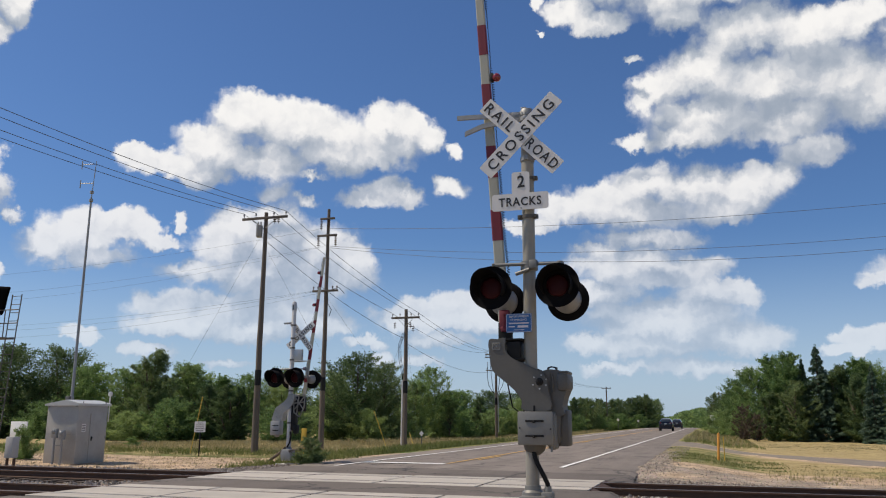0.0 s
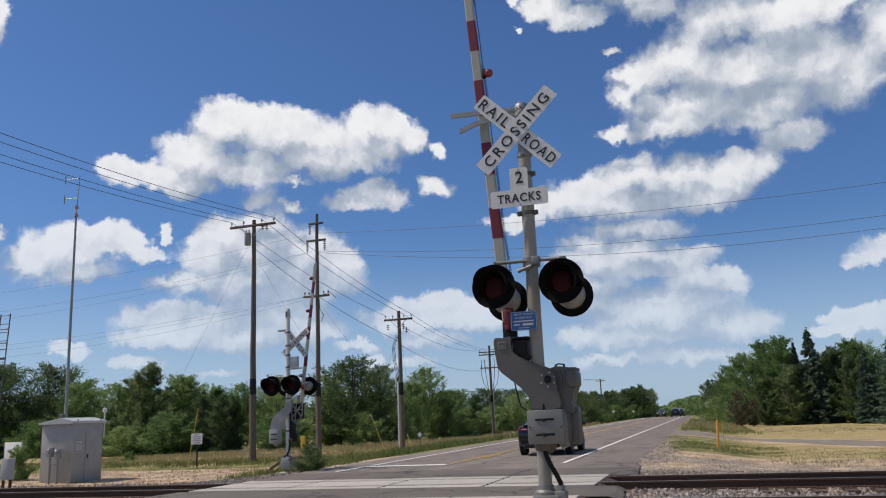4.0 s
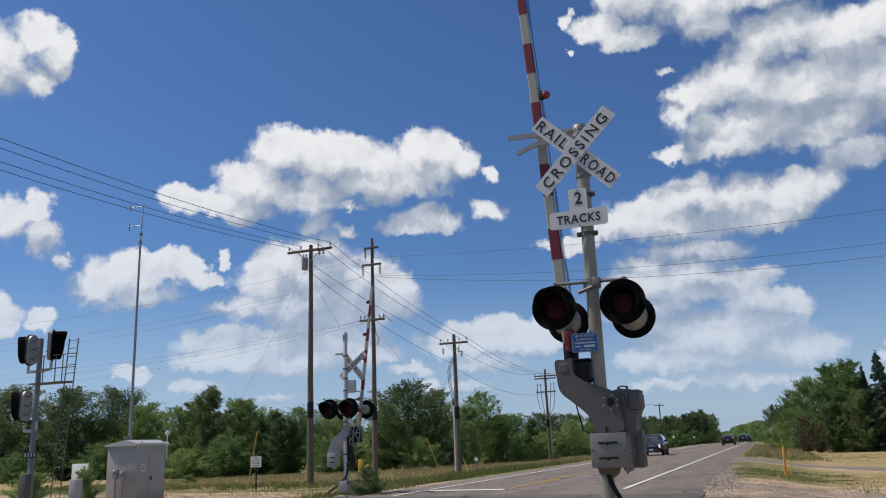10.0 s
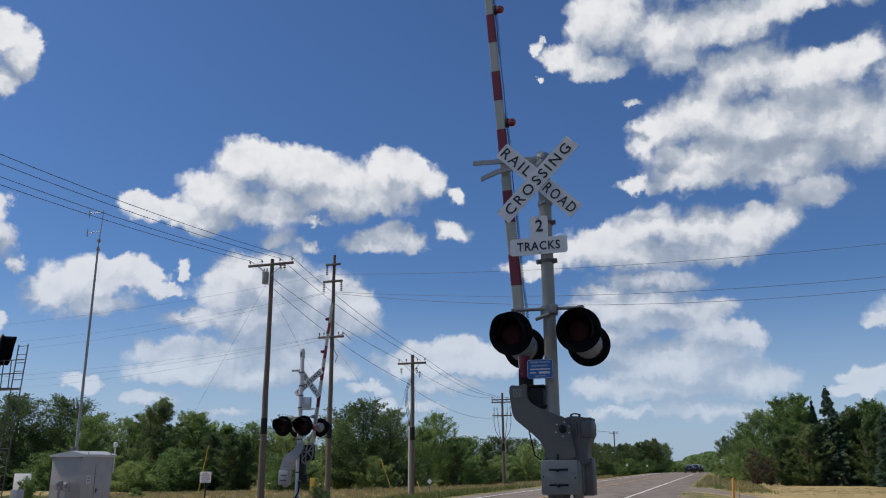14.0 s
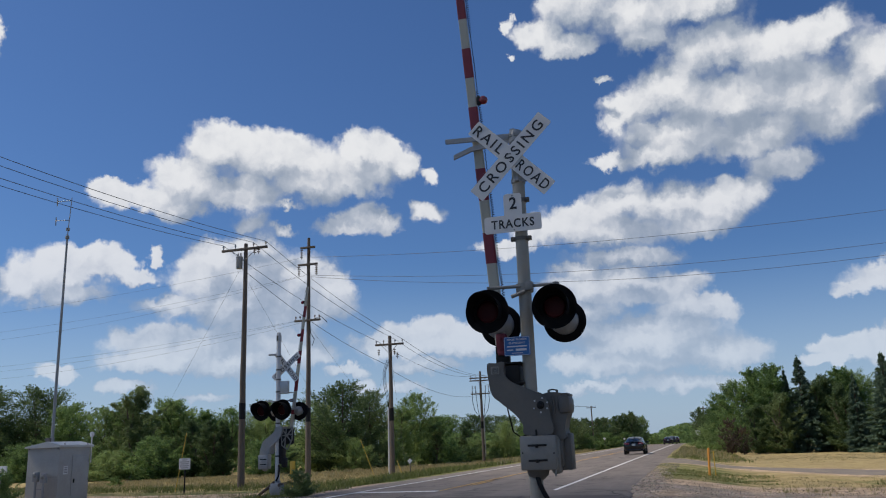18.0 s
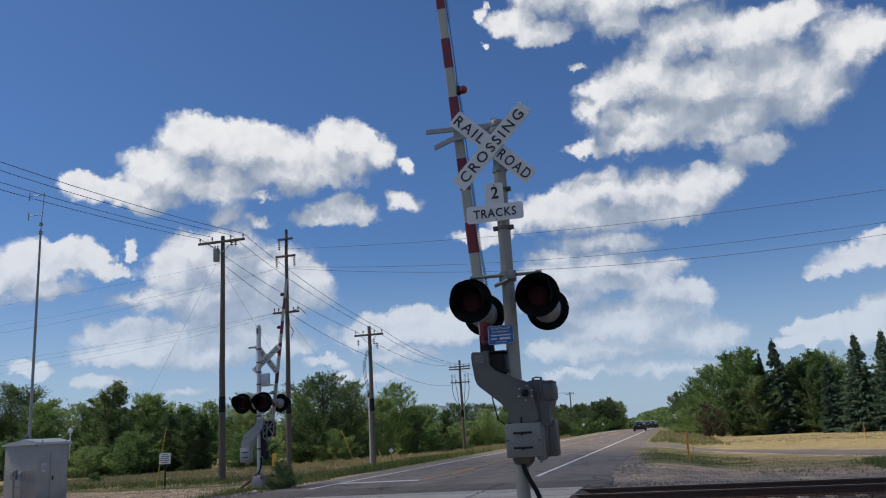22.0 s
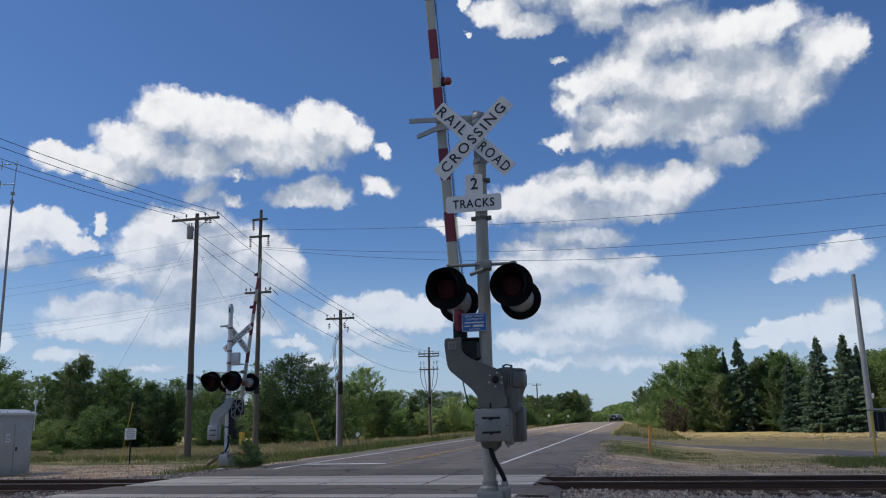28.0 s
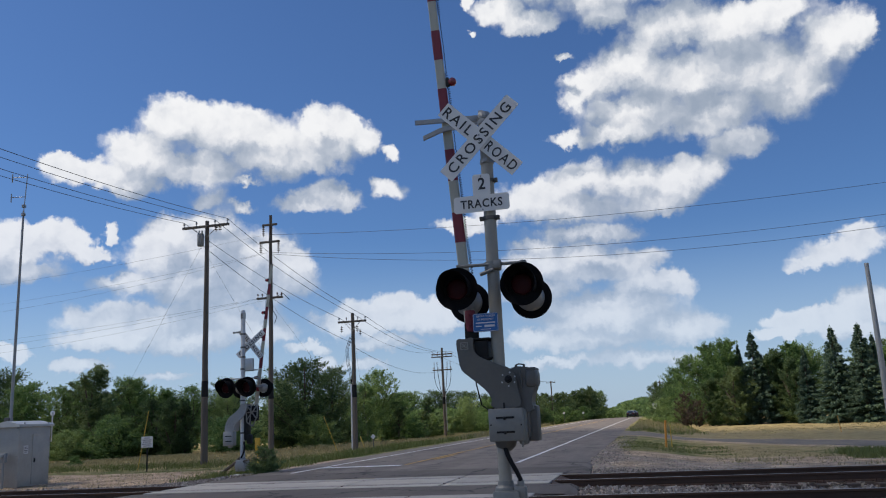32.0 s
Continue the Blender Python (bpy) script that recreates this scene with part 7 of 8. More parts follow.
def far_woods():
    """Distant woods that nobody could count, as one sheet of small clumps on the far slopes."""
    rng = np.random.default_rng(77)
    place, size = [], []
    def belt(n, x0, x1, y0, y1, top):
        x, y = rng.uniform(x0, x1, n), rng.uniform(y0, y1, n)
        base = np.array([land_z(a, b) for a, b in zip(x, y)])
        crest = top * (0.75 + 0.25 * np.sin(x * 0.21 + y * 0.05) * np.sin(x * 0.047 + 1.3))
        place.append(np.stack([x, y, base + crest * rng.uniform(0, 1, n) ** 0.6], 1))
        size.append(rng.uniform(0.5, 1.1, n) * (y.mean() / 420))
    belt(18000, -90, 90, 420, 470, 13.0)
    belt(9000, -10, 60, 300, 340, 8.0)
    belt(9000, -60, -16, 240, 300, 8.2)
    belt(16000, -130, -60, 62, 95, 8.0)
    belt(10000, -62, -32, 74, 100, 6.5)
    belt(9000, 20, 80, 88, 120, 7.5)
    belt(6000, -36, -25, 104, 130, 4.6)
    belt(9000, -34, 44, 410, 440, 13.5)
    for k in (3, 4, 5, 6):
        size[k] = rng.uniform(0.2, 0.36, len(size[k]))
    v, f = leaf_quads(np.concatenate(place), np.concatenate(size), rng, 0.9)
    tagged(new("far_woods", from_arrays("far_woods", v, f, LEAF_A)), "hazy green woods filling the distance", "woods", kind="stuff")


far_woods()


def grass(name, seed, material, label, areas):
    """Tufts of bent blades scattered over areas: (count, x0, x1, y0, y1, height)."""
    rng = np.random.default_rng(seed)
    vs, fs, base = [], [], 0
    for n, x0, x1, y0, y1, h in areas:
        cx, cy = rng.uniform(x0, x1, n // 7), rng.uniform(y0, y1, n // 7)
        pick = rng.integers(0, len(cx), n)
        x, y = cx[pick] + rng.normal(0, 0.10, n), cy[pick] + rng.normal(0, 0.10, n)
        keep = np.sin(x * 1.1 + 1.7 * np.sin(y * 0.8)) * np.sin(y * 1.3 + 0.6 * x) + 0.5 * np.sin(x * 3.1 - y * 2.3) > rng.uniform(-1.1, 0.5, n)
        x, y = x[keep], y[keep]
        n = len(x)
        z = np.array([land_z(a, b) for a, b in zip(x, y)]) - 0.02
        hh = h * rng.uniform(0.45, 1.15, n)
        a = rng.uniform(0, math.tau, n)
        w = 0.012 + 0.012 * (y / 60)
        lean = rng.uniform(0.1, 0.6, n) * hh
        b = rng.uniform(0, math.tau, n)
        p0 = np.stack([x - w * np.cos(a), y - w * np.sin(a), z], 1)
        p1 = np.stack([x + w * np.cos(a), y + w * np.sin(a), z], 1)
        p2 = np.stack([x + 0.4 * lean * np.cos(b), y + 0.4 * lean * np.sin(b), z + 0.65 * hh], 1)
        p3 = np.stack([x + lean * np.cos(b), y + lean * np.sin(b), z + hh], 1)
        vs.append(np.stack([p0, p1, p2, p3], 1).reshape(-1, 3))
        k = base + 4 * np.arange(n)[:, None]
        fs.append(np.concatenate([k + (0, 1, 2), k + (0, 2, 3), k + (1, 3, 2)][:2]))
        base += 4 * n
    tagged(new(name, from_arrays(name, np.concatenate(vs), np.concatenate(fs), material)), label, "grass", kind="stuff")


grass("dry_grass", 3, BLADES, "tall sun-bleached dry grass on the verges", [(46000, -40, -13.5, 38, 62, 0.24), (16000, -26, -12.6, 55, 110, 0.45), (9000, 3, 20, 58, 76, 0.10), (6000, -1.2, 8, 31, 39, 0.08), (2600, -40, -16, 31, 37, 0.18), (2600, -27, -13.0, 25, 32, 0.10), (1800, 2, 14, 27, 31, 0.14), (4000, -1.5, 3, 60, 110, 0.4)])
grass("green_grass", 4, BLADES_GREEN, "patchy green grass and weeds on the verges", [(9000, -18, -12.6, 33, 60, 0.35), (9000, -40, -16, 35.5, 40, 0.26), (5200, 6.2, 13, 29.5, 34, 0.26), (5000, -1.4, 3.0, 32.5, 40, 0.10), (8000, -1.5, 3.5, 57, 110, 0.25), (1500, -16, -12.3, 24.5, 29, 0.25)])

# ---- cars ----
CAR_BLACK = surface("black_car_paint", (0.006, 0.007, 0.009), 0.10, 0.0, grain=8, grain_amount=0.05, stain=1, bump=0, sheen_rough=0.02)
CAR_SLATE = surface("slate_car_paint", (0.012, 0.016, 0.022), 0.14, 0.0, grain=8, grain_amount=0.05, stain=1, bump=0, sheen_rough=0.02)
CAR_NAVY = surface("navy_car_paint", (0.008, 0.012, 0.024), 0.12, 0.0, grain=8, grain_amount=0.05, stain=1, bump=0, sheen_rough=0.02)
CAR_GLASS = surface("tinted_car_glass", (0.012, 0.016, 0.018), 0.05, 0.0, grain=2, grain_amount=0.0, stain_amount=0.0, bump=0, coat=1.0, sheen_rough=0.0)
CAR_TRIM = surface("black_car_trim", (0.018, 0.018, 0.019), 0.6, bump=0.05)
CHROME = surface("chrome_trim", (0.62, 0.63, 0.64), 0.15, 1.0, bump=0, sheen_rough=0.02)
TYRE = surface("tyre_rubber", (0.016, 0.016, 0.017), 0.8, bump=0.1)
RIM = surface("alloy_rim", (0.36, 0.37, 0.38), 0.3, 0.9, bump=0)
TAIL_RED = surface("tail_lamp_red", (0.20, 0.006, 0.010), 0.25, bump=0, coat=0.2, gloss=0.3)
HEADLAMP = glow_surface("headlamp_glow", (1.0, 0.97, 0.90), 3.0)
LAMP_CLEAR = surface("clear_lamp", (0.55, 0.57, 0.60), 0.1, 0.2, bump=0, coat=1.0)
PLATE = surface("plate_pale", (0.42, 0.50, 0.56), 0.5, bump=0)


def loft(bm, rings, cap=True, mat=0):
    vs = [[bm.verts.new(p) for p in ring] for ring in rings]
    n = len(vs[0])
    for a, b in zip(vs, vs[1:]):
        for k in range(n):
            bm.faces.new((a[k], a[(k + 1) % n], b[(k + 1) % n], b[k])).material_index = mat
    if cap:
        bm.faces.new(vs[0][::-1]), bm.faces.new(vs[-1])
    bmesh.ops.recalc_face_normals(bm, faces=bm.faces[:])


def smooth_rows(rows, n=4):
    """Rows of numbers, glided through with a soft spline."""
    out = []
    for i in range(len(rows) - 1):
        p0, p1, p2, p3 = (np.array(rows[min(max(i + d, 0), len(rows) - 1)], float) for d in (-1, 0, 1, 2))
        for j in range(n):
            t = j / n
            out.append(0.5 * (2 * p1 + (p2 - p0) * t + (2 * p0 - 5 * p1 + 4 * p2 - p3) * t * t + (3 * p1 - p0 - 3 * p2 + p3) * t ** 3))
    out.append(np.array(rows[-1], float))
    return out


def body_ring(y, low, top, half, n=20, e=0.42):
    mid, hh = (low + top) / 2, (top - low) / 2
    ring = []
    for k in range(n):
        a = math.tau * (k + 0.5) / n
        c, s = math.cos(a), math.sin(a)
        x = half * math.copysign(abs(c) ** e, c)
        z = mid + hh * math.copysign(abs(s) ** e, s)
        if s < 0:
            x *= 1.0 - 0.10 * abs(s)
        ring.append((x, y, z))
    return ring


def cabin_ring(y, low, top, half_low, half_top):
    drop = min(0.10, 0.45 * max(0.0, top - low))
    right = [(half_low, low), (half_low + (half_top - half_low) * 0.55, low + (top - low) * 0.55), (half_top, top - drop), (half_top * 0.86, top - drop * 0.3), (half_top * 0.45, top)]
    return [(x, y, z) for x, z in right] + [(-x, y, z) for x, z in right[::-1]]


def side_panel(bm, outline, rings_at, out=0.006):
    """A pane or trim on both flanks: outline in (y, u), with u from 0 at the belt to 1 under the roof."""
    for s in (1, -1):
        face = []
        for y, u in outline:
            low, top, hl, ht = rings_at(y)
            drop = min(0.10, 0.45 * max(0.0, top - low))
            if u <= 0.55:
                x, z = hl + (ht - hl) * u, low + (top - low) * u
            else:
                k = (u - 0.55) / 0.45
                x0, z0 = hl + (ht - hl) * 0.55, low + (top - low) * 0.55
                x, z = x0 + (ht - x0) * k, z0 + (top - drop - z0) * k
            face.append(bm.verts.new((s * (x + out), y, z)))
        bm.faces.new(face if s > 0 else face[::-1])


def flank_spot(at, y, u, out):
    """A place on the cabin's flank, u from 0 at the belt to 1 under the roof."""
    low, top, hl, ht = at(y)
    drop = min(0.10, 0.45 * max(0.0, top - low))
    xm, zm = hl + (ht - hl) * 0.55, low + (top - low) * 0.55
    if u <= 0.55:
        k = u / 0.55
        return hl + (xm - hl) * k + out, low + (zm - low) * k
    k = (u - 0.55) / 0.45
    return xm + (ht - xm) * k + out, zm + (top - drop - zm) * k


def sedan_windows(c, at, mid):
    """Side windows with a bright surround, windscreen and rear window, set on the painted cabin."""
    panes = (("rear_side_window", -1.52, mid - 0.05, (-1.52, -1.30, -1.0, -0.7, 0.0), (0.20, 0.52, 0.82, 0.90, 0.92)),
             ("front_side_window", mid + 0.05, 1.10, (-0.3, 0.45, 0.65, 1.10), (0.92, 0.90, 0.80, 0.14)))
    for s in (1, -1):
        rim = []
        for name, a, b, py, pu in panes:
            bm = bmesh.new()
            cols = []
            for i in range(15):
                y = a + (b - a) * i / 14
                hi = float(np.interp(y, py, pu))
                us = [0.07 + (hi - 0.07) * j / 6 for j in range(7)]
                cols.append([bm.verts.new((s * x, y, z)) for x, z in (flank_spot(at, y, u, 0.008) for u in us)])
                x, z = flank_spot(at, y, hi, 0.012)
                rim.append((s * x, y, z))
            for p, q in zip(cols, cols[1:]):
                for j in range(6):
                    bm.faces.new((p[j], q[j], q[j + 1], p[j + 1]))
            bmesh.ops.solidify(bm, geom=bm.faces[:], thickness=0.004)
            part(name, bm, CAR_GLASS, c, "dark tinted side window", smooth=45)
        for k in range(13):
            y = 1.10 - (1.10 + 1.52) * k / 12
            x, z = flank_spot(at, y, 0.06, 0.012)
            rim.append((s * x, y, z))
        rim.append(rim[0])
        bm = bmesh.new()
        tube(bm, rim, 0.011, 6)
        part("window_trim", bm, CHROME, c, "bright metal window surround")
    for name, a, b, w0, w1 in (("rear_window", -1.86, -0.98, 0.80, 0.84), ("windscreen", 0.60, 1.34, 0.86, 0.84)):
        bm = bmesh.new()
        cols = []
        for i in range(11):
            y = a + (b - a) * i / 10
            low, top, hl, ht = at(y)
            drop = min(0.10, 0.45 * max(0.0, top - low))
            w = w0 + (w1 - w0) * i / 10
            col = []
            for j in range(-6, 7):
                f = w * j / 6
                z = top - (max(0.0, abs(f) - 0.45) / 0.41) * drop * 0.3 + 0.012
                col.append(bm.verts.new((ht * f, y, z)))
            cols.append(col)
        for p, q in zip(cols, cols[1:]):
            for j in range(12):
                bm.faces.new((p[j], p[j + 1], q[j + 1], q[j]))
        bmesh.ops.solidify(bm, geom=bm.faces[:], thickness=0.004)
        part(name, bm, CAR_GLASS, c, "dark tinted curved glass", smooth=45)
    bm = bmesh.new()
    box(bm, 0, -0.82, 1.47, 0.10, 0.16, 0.03, 0.012)
    rod(bm, (0, -0.86, 1.48), (0, -1.02, 1.66), 0.006, n=6)
    part("aerial", bm, CAR_TRIM, c, "short black roof aerial")


def car(name, label, paint, body_rows, cabin_rows, wheel_y, wheel_r, kind, lights_on=False):
    c = thing(name, 0, 0, 0, label, "car")
    bm = bmesh.new()
    loft(bm, [body_ring(*r) for r in smooth_rows(body_rows)])
    part("body", bm, paint, c, "glossy dark painted body", smooth=45)
    cab = smooth_rows(cabin_rows)
    bm = bmesh.new()
    loft(bm, [cabin_ring(*r) for r in cab])
    sedan = kind == "sedan"
    part("cabin" if sedan else "cabin_glass", bm, paint if sedan else CAR_GLASS, c, "glossy dark painted cabin" if sedan else "dark tinted windows", smooth=45)
    ys = [r[0] for r in cab]

    def at(y):
        return [np.interp(y, ys, [r[k] for r in cab]) for k in (1, 2, 3, 4)]

    # roof skin and pillars
    rows = [r for r in cab if r[2] > max(q[2] for q in cab) - (0.10 if kind == "sedan" else 0.14)]
    bm = bmesh.new()
    rings = []
    for y, low, top, hl, ht in rows:
        drop = min(0.10, 0.45 * (top - low))
        up = [(ht + 0.008, top - drop * 1.15), (ht * 0.86, top - drop * 0.3 + 0.008), (ht * 0.45, top + 0.010)]
        down = [(ht * 0.45, top - 0.012), (ht * 0.86, top - drop * 0.3 - 0.012), (ht - 0.01, top - drop * 1.15)]
        rings.append([(x, y, z) for x, z in up] + [(-x, y, z) for x, z in up[::-1]] + [(-x, y, z) for x, z in down[::-1]][:3] + [(x, y, z) for x, z in down][:3])
    loft(bm, rings)
    part("roof", bm, paint, c, smooth=45)
    y0, y1 = cab[0][0], cab[-1][0]
    front, back = rows[-1][0], rows[0][0]
    mid = (front + back) / 2 - 0.05
    if sedan:
        sedan_windows(c, at, mid)
    bm = bmesh.new()
    for a, b, w in () if sedan else ((y1 - 0.04, front, 0.07), (y0 + 0.06, back, 0.16 if kind == "sedan" else 0.22), (mid, mid - 0.03, 0.06)):
        side_panel(bm, [(a - w / 2, 0.0), (a + w / 2, 0.0), (b + w / 2, 1.0), (b - w / 2, 1.0)], at, 0.009)
    if not sedan:
        part("pillar", bm, CAR_TRIM, c, smooth=None)
    bm = bmesh.new()
    for s in () if sedan else (1, -1):
        pts = []
        for k in range(13):
            y = y0 + 0.35 + (y1 - y0 - 0.45) * k / 12
            low, top, hl, ht = at(y)
            pts.append((s * (hl + 0.006), y, low + 0.012))
        tube(bm, pts, 0.010, 5)
        pts = []
        for k in range(13):
            y = back - 0.25 + (front - back + 0.45) * k / 12
            low, top, hl, ht = at(y)
            pts.append((s * (ht + 0.008), y, top - min(0.10, 0.45 * (top - low)) * 1.2))
        tube(bm, pts, 0.010, 5)
    if not sedan:
        part("window_trim", bm, CHROME, c, "bright metal window trim")
    # wheels
    half = max(r[3] for r in body_rows)
    for y in wheel_y:
        for s in (1, -1):
            m = pose(s * (half - 0.115), y, wheel_r, 0, 90 * s, 0)
            bm = bmesh.new()
            lathe(bm, [(wheel_r * 0.66, -0.09), (wheel_r * 0.94, -0.10), (wheel_r, -0.07), (wheel_r, 0.09), (wheel_r * 0.95, 0.118), (wheel_r * 0.68, 0.112), (wheel_r * 0.66, 0.06)], m, 28, close=False)
            w = part("wheel", bm, TYRE, c, "black tyre with a grey alloy rim")
            bm = bmesh.new()
            lathe(bm, [(wheel_r * 0.67, 0.10), (wheel_r * 0.62, 0.085), (wheel_r * 0.60, 0.02), (0.0005, 0.015)], m, 24, close=False)
            for k in range(10):
                a = math.tau * k / 10
                box(bm, wheel_r * 0.36 * math.cos(a), wheel_r * 0.36 * math.sin(a), 0.085, wheel_r * 0.56, 0.028, 0.03, 0, m=None)
                bmesh.ops.rotate(bm, cent=(wheel_r * 0.36 * math.cos(a), wheel_r * 0.36 * math.sin(a), 0.085), matrix=Matrix.Rotation(a, 3, "Z"), verts=bm.verts[-8:])
                bmesh.ops.transform(bm, matrix=m, verts=bm.verts[-8:])
            lathe(bm, [(wheel_r * 0.16, 0.06), (wheel_r * 0.16, 0.10), (0.0005, 0.105)], m, 12, close=False)
            part("rim", bm, RIM, w, "grey alloy rim", smooth=30)
            bm = bmesh.new()
            n, r0, r1 = 20, wheel_r + 0.015, wheel_r + 0.075
            ring = []
            for k in range(n + 1):
                a = radians(-12 + 204 * k / n)
                ring.append([bm.verts.new((s * (half + dx), y + r * math.cos(a), wheel_r + r * math.sin(a))) for r, dx in ((r0, -0.10), (r0, 0.004), (r1, 0.0), (r1, -0.10))])
            for p, q in zip(ring, ring[1:]):
                for i in range(3):
                    bm.faces.new((p[i], p[i + 1], q[i + 1], q[i]))
            bmesh.ops.recalc_face_normals(bm, faces=bm.faces[:])
            part("wheel_arch", bm, CAR_TRIM if kind == "suv" else paint, c, smooth=30)
            bm = bmesh.new()
            lathe(bm, [(wheel_r + 0.03, -0.02), (wheel_r + 0.03, 0.002)], pose(s * (half - 0.002), y, wheel_r, 0, 90 * s, 0), 26)
            part("wheel_well", bm, CAR_TRIM, c)
    rear, nose = body_rows[0][0], body_rows[-1][0]
    belt = body_rows[2][2]
    # rear: lamps, plate, bumper, exhausts
    for s in (1, -1):
        bm = bmesh.new()
        plate(bm, smooth_outline([(0.38, -0.03), (0.46, 0.045), (0.66, 0.06), (0.78, 0.035), (0.77, -0.035), (0.60, -0.06)] if s > 0 else [(-0.38, -0.03), (-0.60, -0.06), (-0.77, -0.035), (-0.78, 0.035), (-0.66, 0.06), (-0.46, 0.045)], 2), -0.06, 0.14, m=pose(0, rear + 0.07, belt - 0.16, -8, 0, 0))
        lamp = part("tail_lamp", bm, TAIL_RED, c, "red tail lamp, unlit", smooth=None)
        bm = bmesh.new()
        plate(bm, rounded(0.20, 0.026, 0.012, 3, s * 0.58, 0.0), -0.066, -0.05, m=pose(0, rear + 0.07, belt - 0.16, -8, 0, 0))
        part("reversing_lamp", bm, LAMP_CLEAR, lamp, "clear strip in the tail lamp", smooth=None)
    bm = bmesh.new()
    box(bm, 0, rear - 0.012, belt - 0.25, 0.31, 0.03, 0.16, 0.006)
    pl = part("licence_plate", bm, PLATE, c, "pale plate with dark bars", smooth=None)
    each("writing_bar", [lambda bm, k=k: box(bm, -0.09 + 0.06 * k, rear - 0.028, belt - 0.25, 0.035, 0.004, 0.07) for k in range(4)], CAR_TRIM, pl, smooth=None)
    bm = bmesh.new()
    box(bm, 0, rear + 0.07, 0.36, 1.30, 0.16, 0.20, 0.05)
    part("rear_bumper", bm, paint, c)
    bm = bmesh.new()
    box(bm, 0, rear + 0.09, belt - 0.02, 1.22, 0.16, 0.025, 0.01)
    part("tail_edge", bm, paint, c)
    # front: lamps, grille, plate, bumper
    hood = body_rows[-3][2]
    for s in (1, -1):
        bm = bmesh.new()
        box(bm, s * 0.60, nose - 0.12, hood - 0.16, 0.32, 0.16, 0.09, 0.03)
        part("headlamp", bm, LAMP_CLEAR, c, "clear headlamp")
        bm = bmesh.new()
        rod(bm, (s * 0.66, nose - 0.06, hood - 0.28), (s * 0.66, nose + 0.02, hood - 0.28), 0.055, n=12)
        part("driving_lamp", bm, HEADLAMP if lights_on else LAMP_CLEAR, c, "lit white driving lamp" if lights_on else "")
        bm = bmesh.new()
        box(bm, s * (half + 0.10), y1 - 0.42, cab[-1][1] + 0.11, 0.22, 0.11, 0.14, 0.04)
        part("door_mirror", bm, paint, c)
        each("door_handle", [lambda bm, y=y: box(bm, s * (half + 0.004), y, belt - 0.17, 0.03, 0.18, 0.028, 0.008) for y in (mid + 0.18, mid - 0.95)], paint, c)
        each("door_seam", [lambda bm, y=y: box(bm, s * (half - 0.008), y, 0.62, 0.02, 0.008, 0.50) for y in (mid, mid - 1.05, mid + 1.05)], CAR_TRIM, c, smooth=None)
        bm = bmesh.new()
        box(bm, s * (half - 0.03), 0, 0.27, 0.07, wheel_y[1] - wheel_y[0] - 2.4 * wheel_r, 0.11, 0.02)
        part("side_skirt", bm, CAR_TRIM, c)
    bm = bmesh.new()
    box(bm, 0, nose - 0.02, hood - 0.24, 0.86, 0.06, 0.20, 0.03)
    gr = part("grille", bm, CAR_TRIM, c, "black grille")
    each("grille_bar", [lambda bm, k=k: box(bm, 0, nose + 0.012, hood - 0.31 + 0.045 * k, 0.80, 0.008, 0.012) for k in range(4)], CHROME, gr, smooth=None)
    bm = bmesh.new()
    lathe(bm, [(0.06, 0.0), (0.06, 0.012), (0.045, 0.016), (0.0005, 0.016)], pose(0, nose + 0.012, hood - 0.20, -90), 16, close=False)
    part("badge", bm, CHROME, gr)
    bm = bmesh.new()
    box(bm, 0, nose - 0.08, 0.36, 1.34, 0.20, 0.22, 0.06)
    part("front_bumper", bm, CAR_TRIM, c)
    bm = bmesh.new()
    box(bm, 0, nose + 0.03, 0.46, 0.31, 0.02, 0.15, 0.005)
    part("front_plate", bm, PLATE, c, "pale plate with no readable writing", smooth=None)
    return c


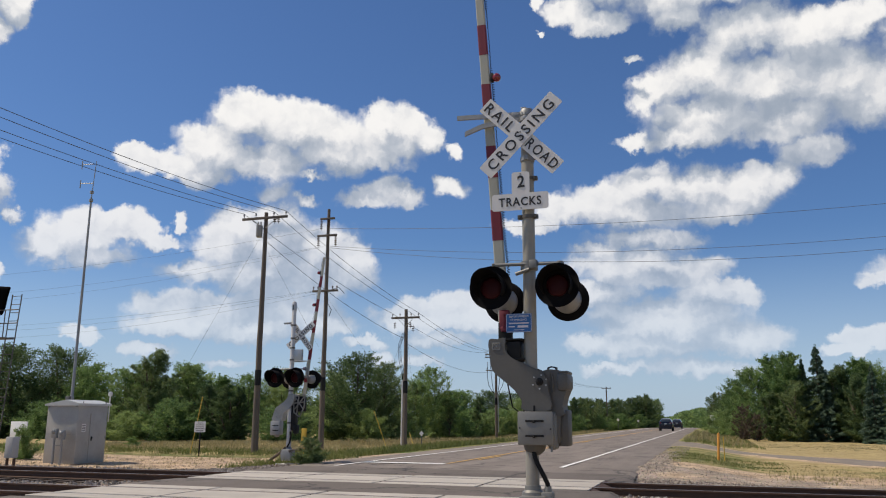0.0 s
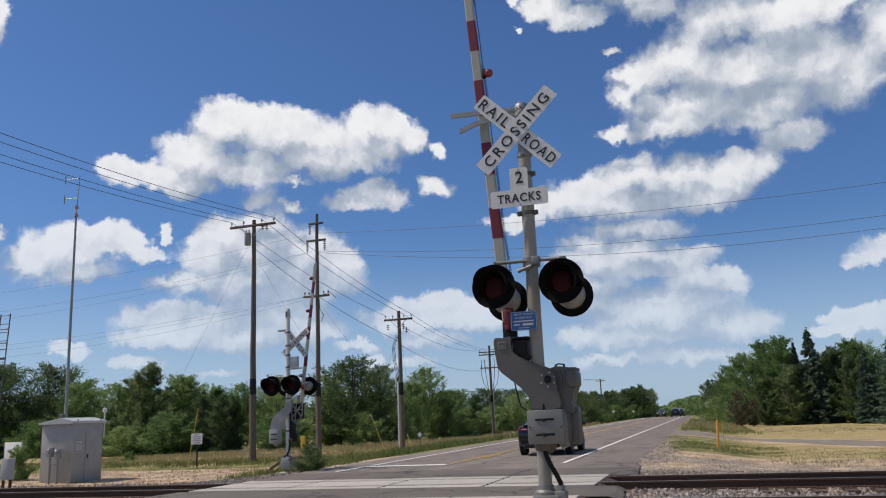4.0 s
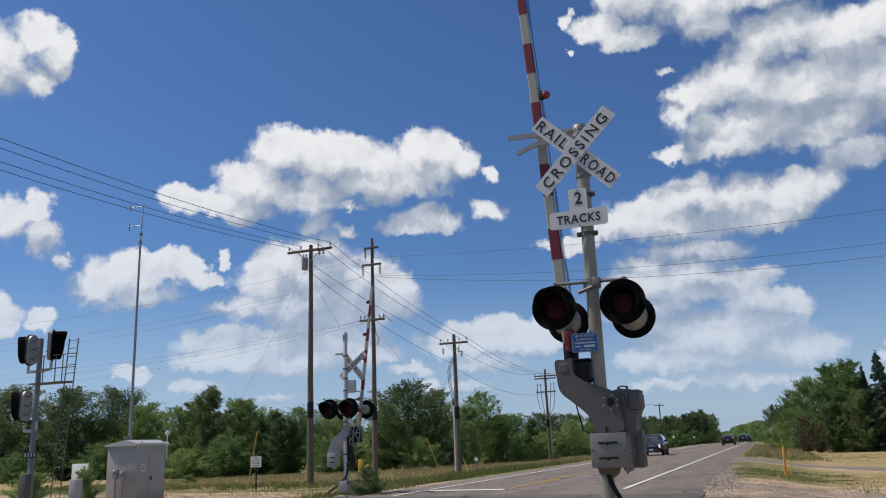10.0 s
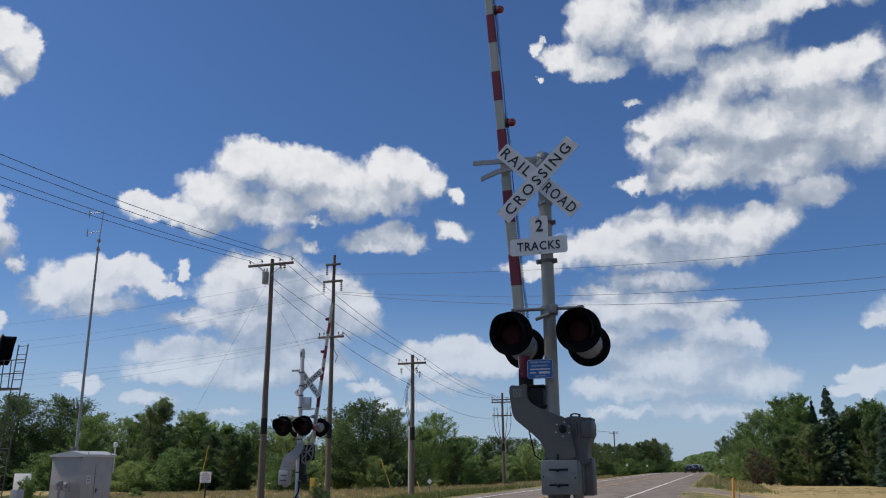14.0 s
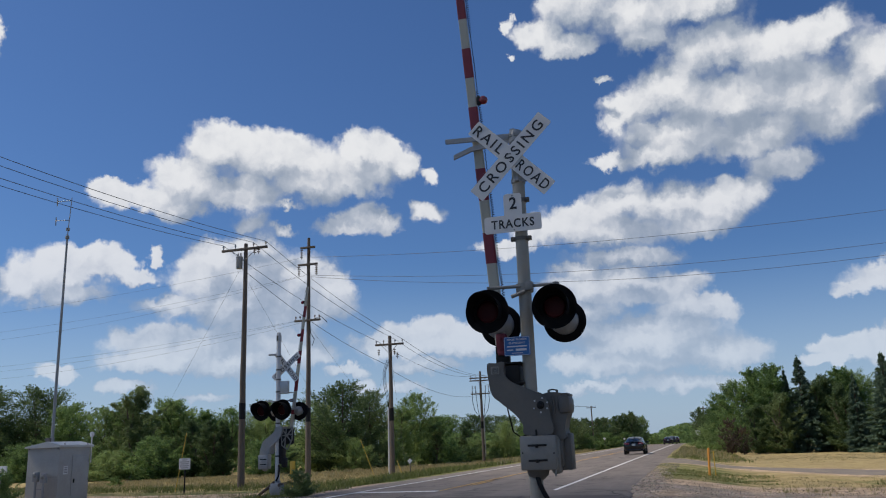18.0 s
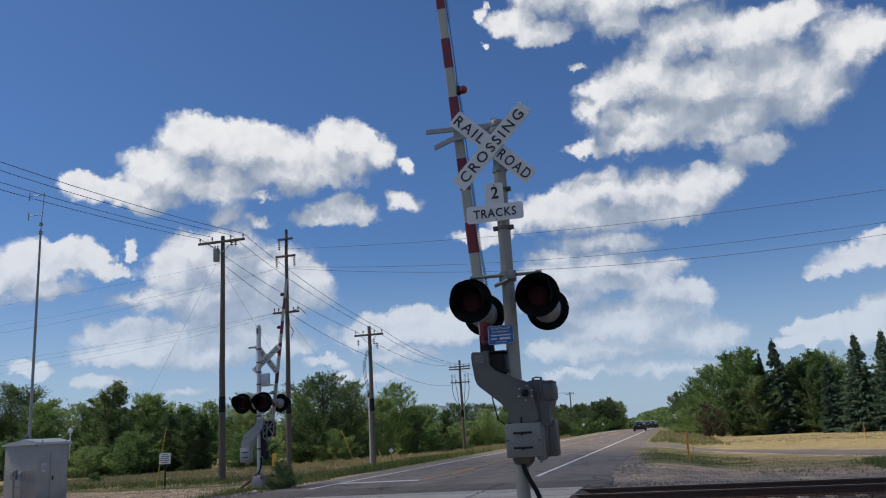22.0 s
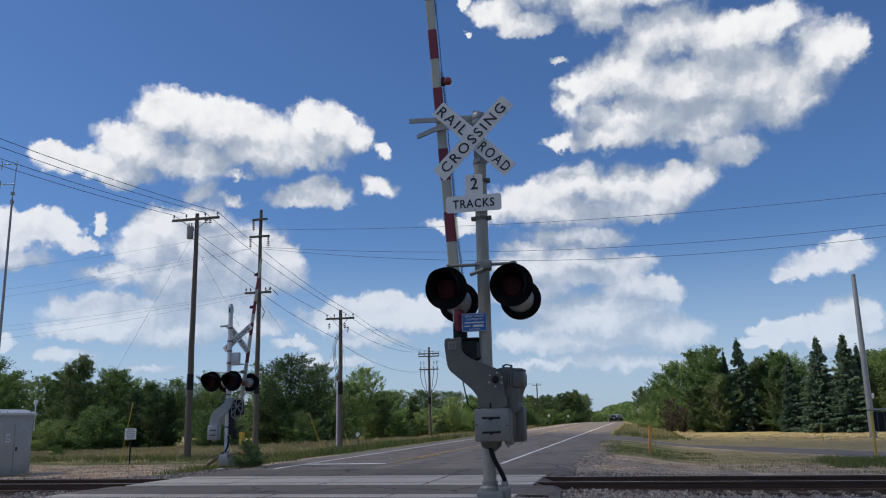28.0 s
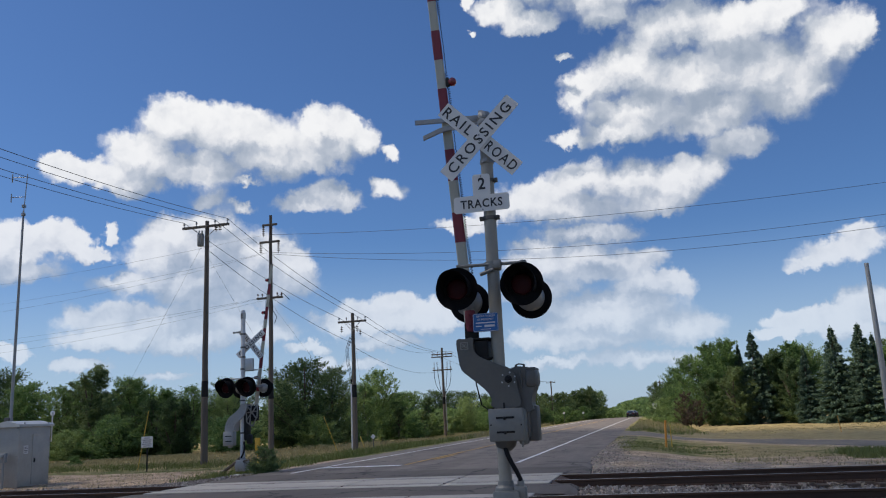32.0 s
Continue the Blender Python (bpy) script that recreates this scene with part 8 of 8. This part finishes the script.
def build_cars():
    sedan_body = [(-2.43, 0.46, 0.84, 0.68), (-2.37, 0.34, 1.00, 0.80), (-2.15, 0.26, 1.07, 0.88), (-1.5, 0.23, 1.05, 0.915), (-0.5, 0.21, 0.985, 0.92), (0.6, 0.21, 0.965, 0.92), (1.25, 0.21, 0.935, 0.915), (1.85, 0.23, 0.85, 0.89), (2.25, 0.28, 0.74, 0.80), (2.43, 0.38, 0.60, 0.62)]
    sedan_cabin = [(-2.05, 1.03, 1.05, 0.66, 0.56), (-1.55, 1.02, 1.22, 0.76, 0.58), (-0.95, 1.0, 1.40, 0.82, 0.60), (-0.4, 0.97, 1.465, 0.84, 0.61), (0.15, 0.955, 1.47, 0.845, 0.61), (0.55, 0.95, 1.41, 0.84, 0.62), (1.0, 0.94, 1.18, 0.82, 0.66), (1.42, 0.91, 0.93, 0.78, 0.70)]
    suv_body = [(-2.25, 0.52, 1.02, 0.72), (-2.20, 0.38, 1.16, 0.82), (-2.0, 0.29, 1.20, 0.90), (-1.3, 0.26, 1.17, 0.925), (-0.3, 0.25, 1.12, 0.93), (0.6, 0.25, 1.10, 0.93), (1.2, 0.25, 1.07, 0.925), (1.75, 0.27, 1.01, 0.91), (2.10, 0.32, 0.92, 0.84), (2.25, 0.42, 0.76, 0.68)]
    suv_cabin = [(-2.14, 1.14, 1.16, 0.74, 0.66), (-1.95, 1.14, 1.42, 0.80, 0.64), (-1.55, 1.13, 1.61, 0.83, 0.63), (-0.9, 1.12, 1.67, 0.85, 0.63), (-0.1, 1.10, 1.68, 0.86, 0.63), (0.35, 1.09, 1.63, 0.86, 0.64), (0.85, 1.08, 1.36, 0.84, 0.68), (1.30, 1.05, 1.07, 0.80, 0.72)]
    first = car("sedan", "glossy black four-door sedan driving away on the road", CAR_BLACK, sedan_body, sedan_cabin, (-1.40, 1.45), 0.335, "sedan")
    second = copy_thing(first, pose(-5.3, -60, 0))
    tagged(second, "dark four-door sedan following over the crossing", "car")
    suv = car("sport_utility_vehicle", "dark slate sport utility vehicle with lit driving lamps", CAR_SLATE, suv_body, suv_cabin, (-1.33, 1.36), 0.36, "suv", True)
    third = car("sport_utility_vehicle", "dark navy utility vehicle far down the road", CAR_NAVY, suv_body, suv_cabin, (-1.33, 1.36), 0.36, "suv")
    fourth = copy_thing(third, pose(-5.0, 150, 0))
    tagged(fourth, "dark tall vehicle far off near the crest", "car")
    return first, second, suv, third, fourth


CARS = build_cars()

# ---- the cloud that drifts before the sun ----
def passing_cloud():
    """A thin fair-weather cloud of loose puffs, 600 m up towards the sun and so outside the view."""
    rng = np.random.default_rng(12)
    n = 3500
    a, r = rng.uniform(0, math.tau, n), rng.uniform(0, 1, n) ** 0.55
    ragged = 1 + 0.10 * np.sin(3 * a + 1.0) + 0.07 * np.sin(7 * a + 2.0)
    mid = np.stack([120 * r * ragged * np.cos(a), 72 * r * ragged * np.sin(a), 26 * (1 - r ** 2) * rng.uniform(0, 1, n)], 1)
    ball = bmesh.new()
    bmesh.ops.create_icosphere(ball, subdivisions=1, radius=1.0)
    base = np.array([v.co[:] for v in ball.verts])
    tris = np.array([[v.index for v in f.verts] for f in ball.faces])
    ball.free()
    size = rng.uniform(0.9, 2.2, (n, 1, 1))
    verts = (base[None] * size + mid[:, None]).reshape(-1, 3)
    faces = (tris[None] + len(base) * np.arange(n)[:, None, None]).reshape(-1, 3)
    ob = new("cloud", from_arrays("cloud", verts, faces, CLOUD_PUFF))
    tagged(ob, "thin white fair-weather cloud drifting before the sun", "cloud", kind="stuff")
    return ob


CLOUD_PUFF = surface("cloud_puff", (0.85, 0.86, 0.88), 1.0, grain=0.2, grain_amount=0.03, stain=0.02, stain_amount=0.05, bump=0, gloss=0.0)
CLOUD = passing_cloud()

# ---- many small pieces of the setting ----
build_ties(both_tracks)
build_ballast()


def motions():
    """The traffic: (seconds, x, y of the car's middle); it keeps to the road's surface."""
    first, second, suv, third, fourth = CARS

    def drive(ob, rows, facing):
        walk(ob, [(t, pose(x, y, road_z(y) + 0.004, 0, 0, facing)) for t, x, y in rows])

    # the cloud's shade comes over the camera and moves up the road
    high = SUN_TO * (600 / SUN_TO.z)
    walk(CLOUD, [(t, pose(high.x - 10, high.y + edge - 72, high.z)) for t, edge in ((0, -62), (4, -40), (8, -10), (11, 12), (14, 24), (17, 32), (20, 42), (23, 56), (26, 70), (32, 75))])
    drive(first, [(0, -5.45, -69.0), (1, -5.45, -43.8), (2, -5.45, -18.6), (2.5, -5.45, -6.0), (3.0, -5.45, 6.8), (3.5, -5.45, 19.7), (4.0, -5.45, 31.6), (5.0, -5.45, 53.5), (6.0, -5.4, 73.4), (7.0, -5.4, 90.6), (8.0, -5.5, 106.5), (9.0, -5.5, 119.5),
                  (10.0, -5.4, 130), (11.0, -5.4, 141), (13.0, -5.4, 163), (16.0, -5.2, 171), (20.0, -5.0, 178), (26.0, -4.8, 190), (32.0, -4.8, 204)], 0)
    drive(second, [(0, -5.3, -330), (10, -5.3, -106), (13, -5.3, -33), (14.5, -5.3, 4.0), (15.5, -5.3, 30.2), (16.0, -5.3, 41.4), (16.5, -5.3, 51.6), (17.0, -5.2, 60.8), (18.0, -5.1, 77.2), (19, -5.0, 93), (20, -4.95, 108.6), (22, -4.8, 130.4), (24, -4.5, 147), (26, -4.4, 167), (28.5, -4.4, 177), (32, -4.4, 188)], 0)
    drive(suv, [(0, -8.9, 262), (3, -8.9, 206), (6.0, -8.9, 146), (7.0, -8.9, 125), (8.0, -8.9, 110), (9.0, -8.9, 92), (10.0, -8.9, 72), (11.0, -8.9, 49.4), (11.5, -8.9, 37.6), (12.0, -8.9, 25.4), (12.5, -8.9, 12.9), (13.0, -8.9, 0.5), (14.0, -8.9, -24), (16, -8.9, -72), (32, -8.9, -440)], 180)
    drive(third, [(0, -5.5, 119), (1, -5.6, 136), (2, -5.5, 150), (3, -5.4, 162), (6, -5.0, 181), (13, -4.8, 187), (20, -4.6, 196), (26, -4.5, 206), (32, -4.5, 220)], 0)
    drive(fourth, [(0, -5.5, 158), (1, -5.4, 172), (3, -5.1, 184), (6, -4.7, 193), (13, -4.4, 203), (20, -4.4, 213), (26, -4.4, 223), (32, -4.4, 238)], 0)


motions()
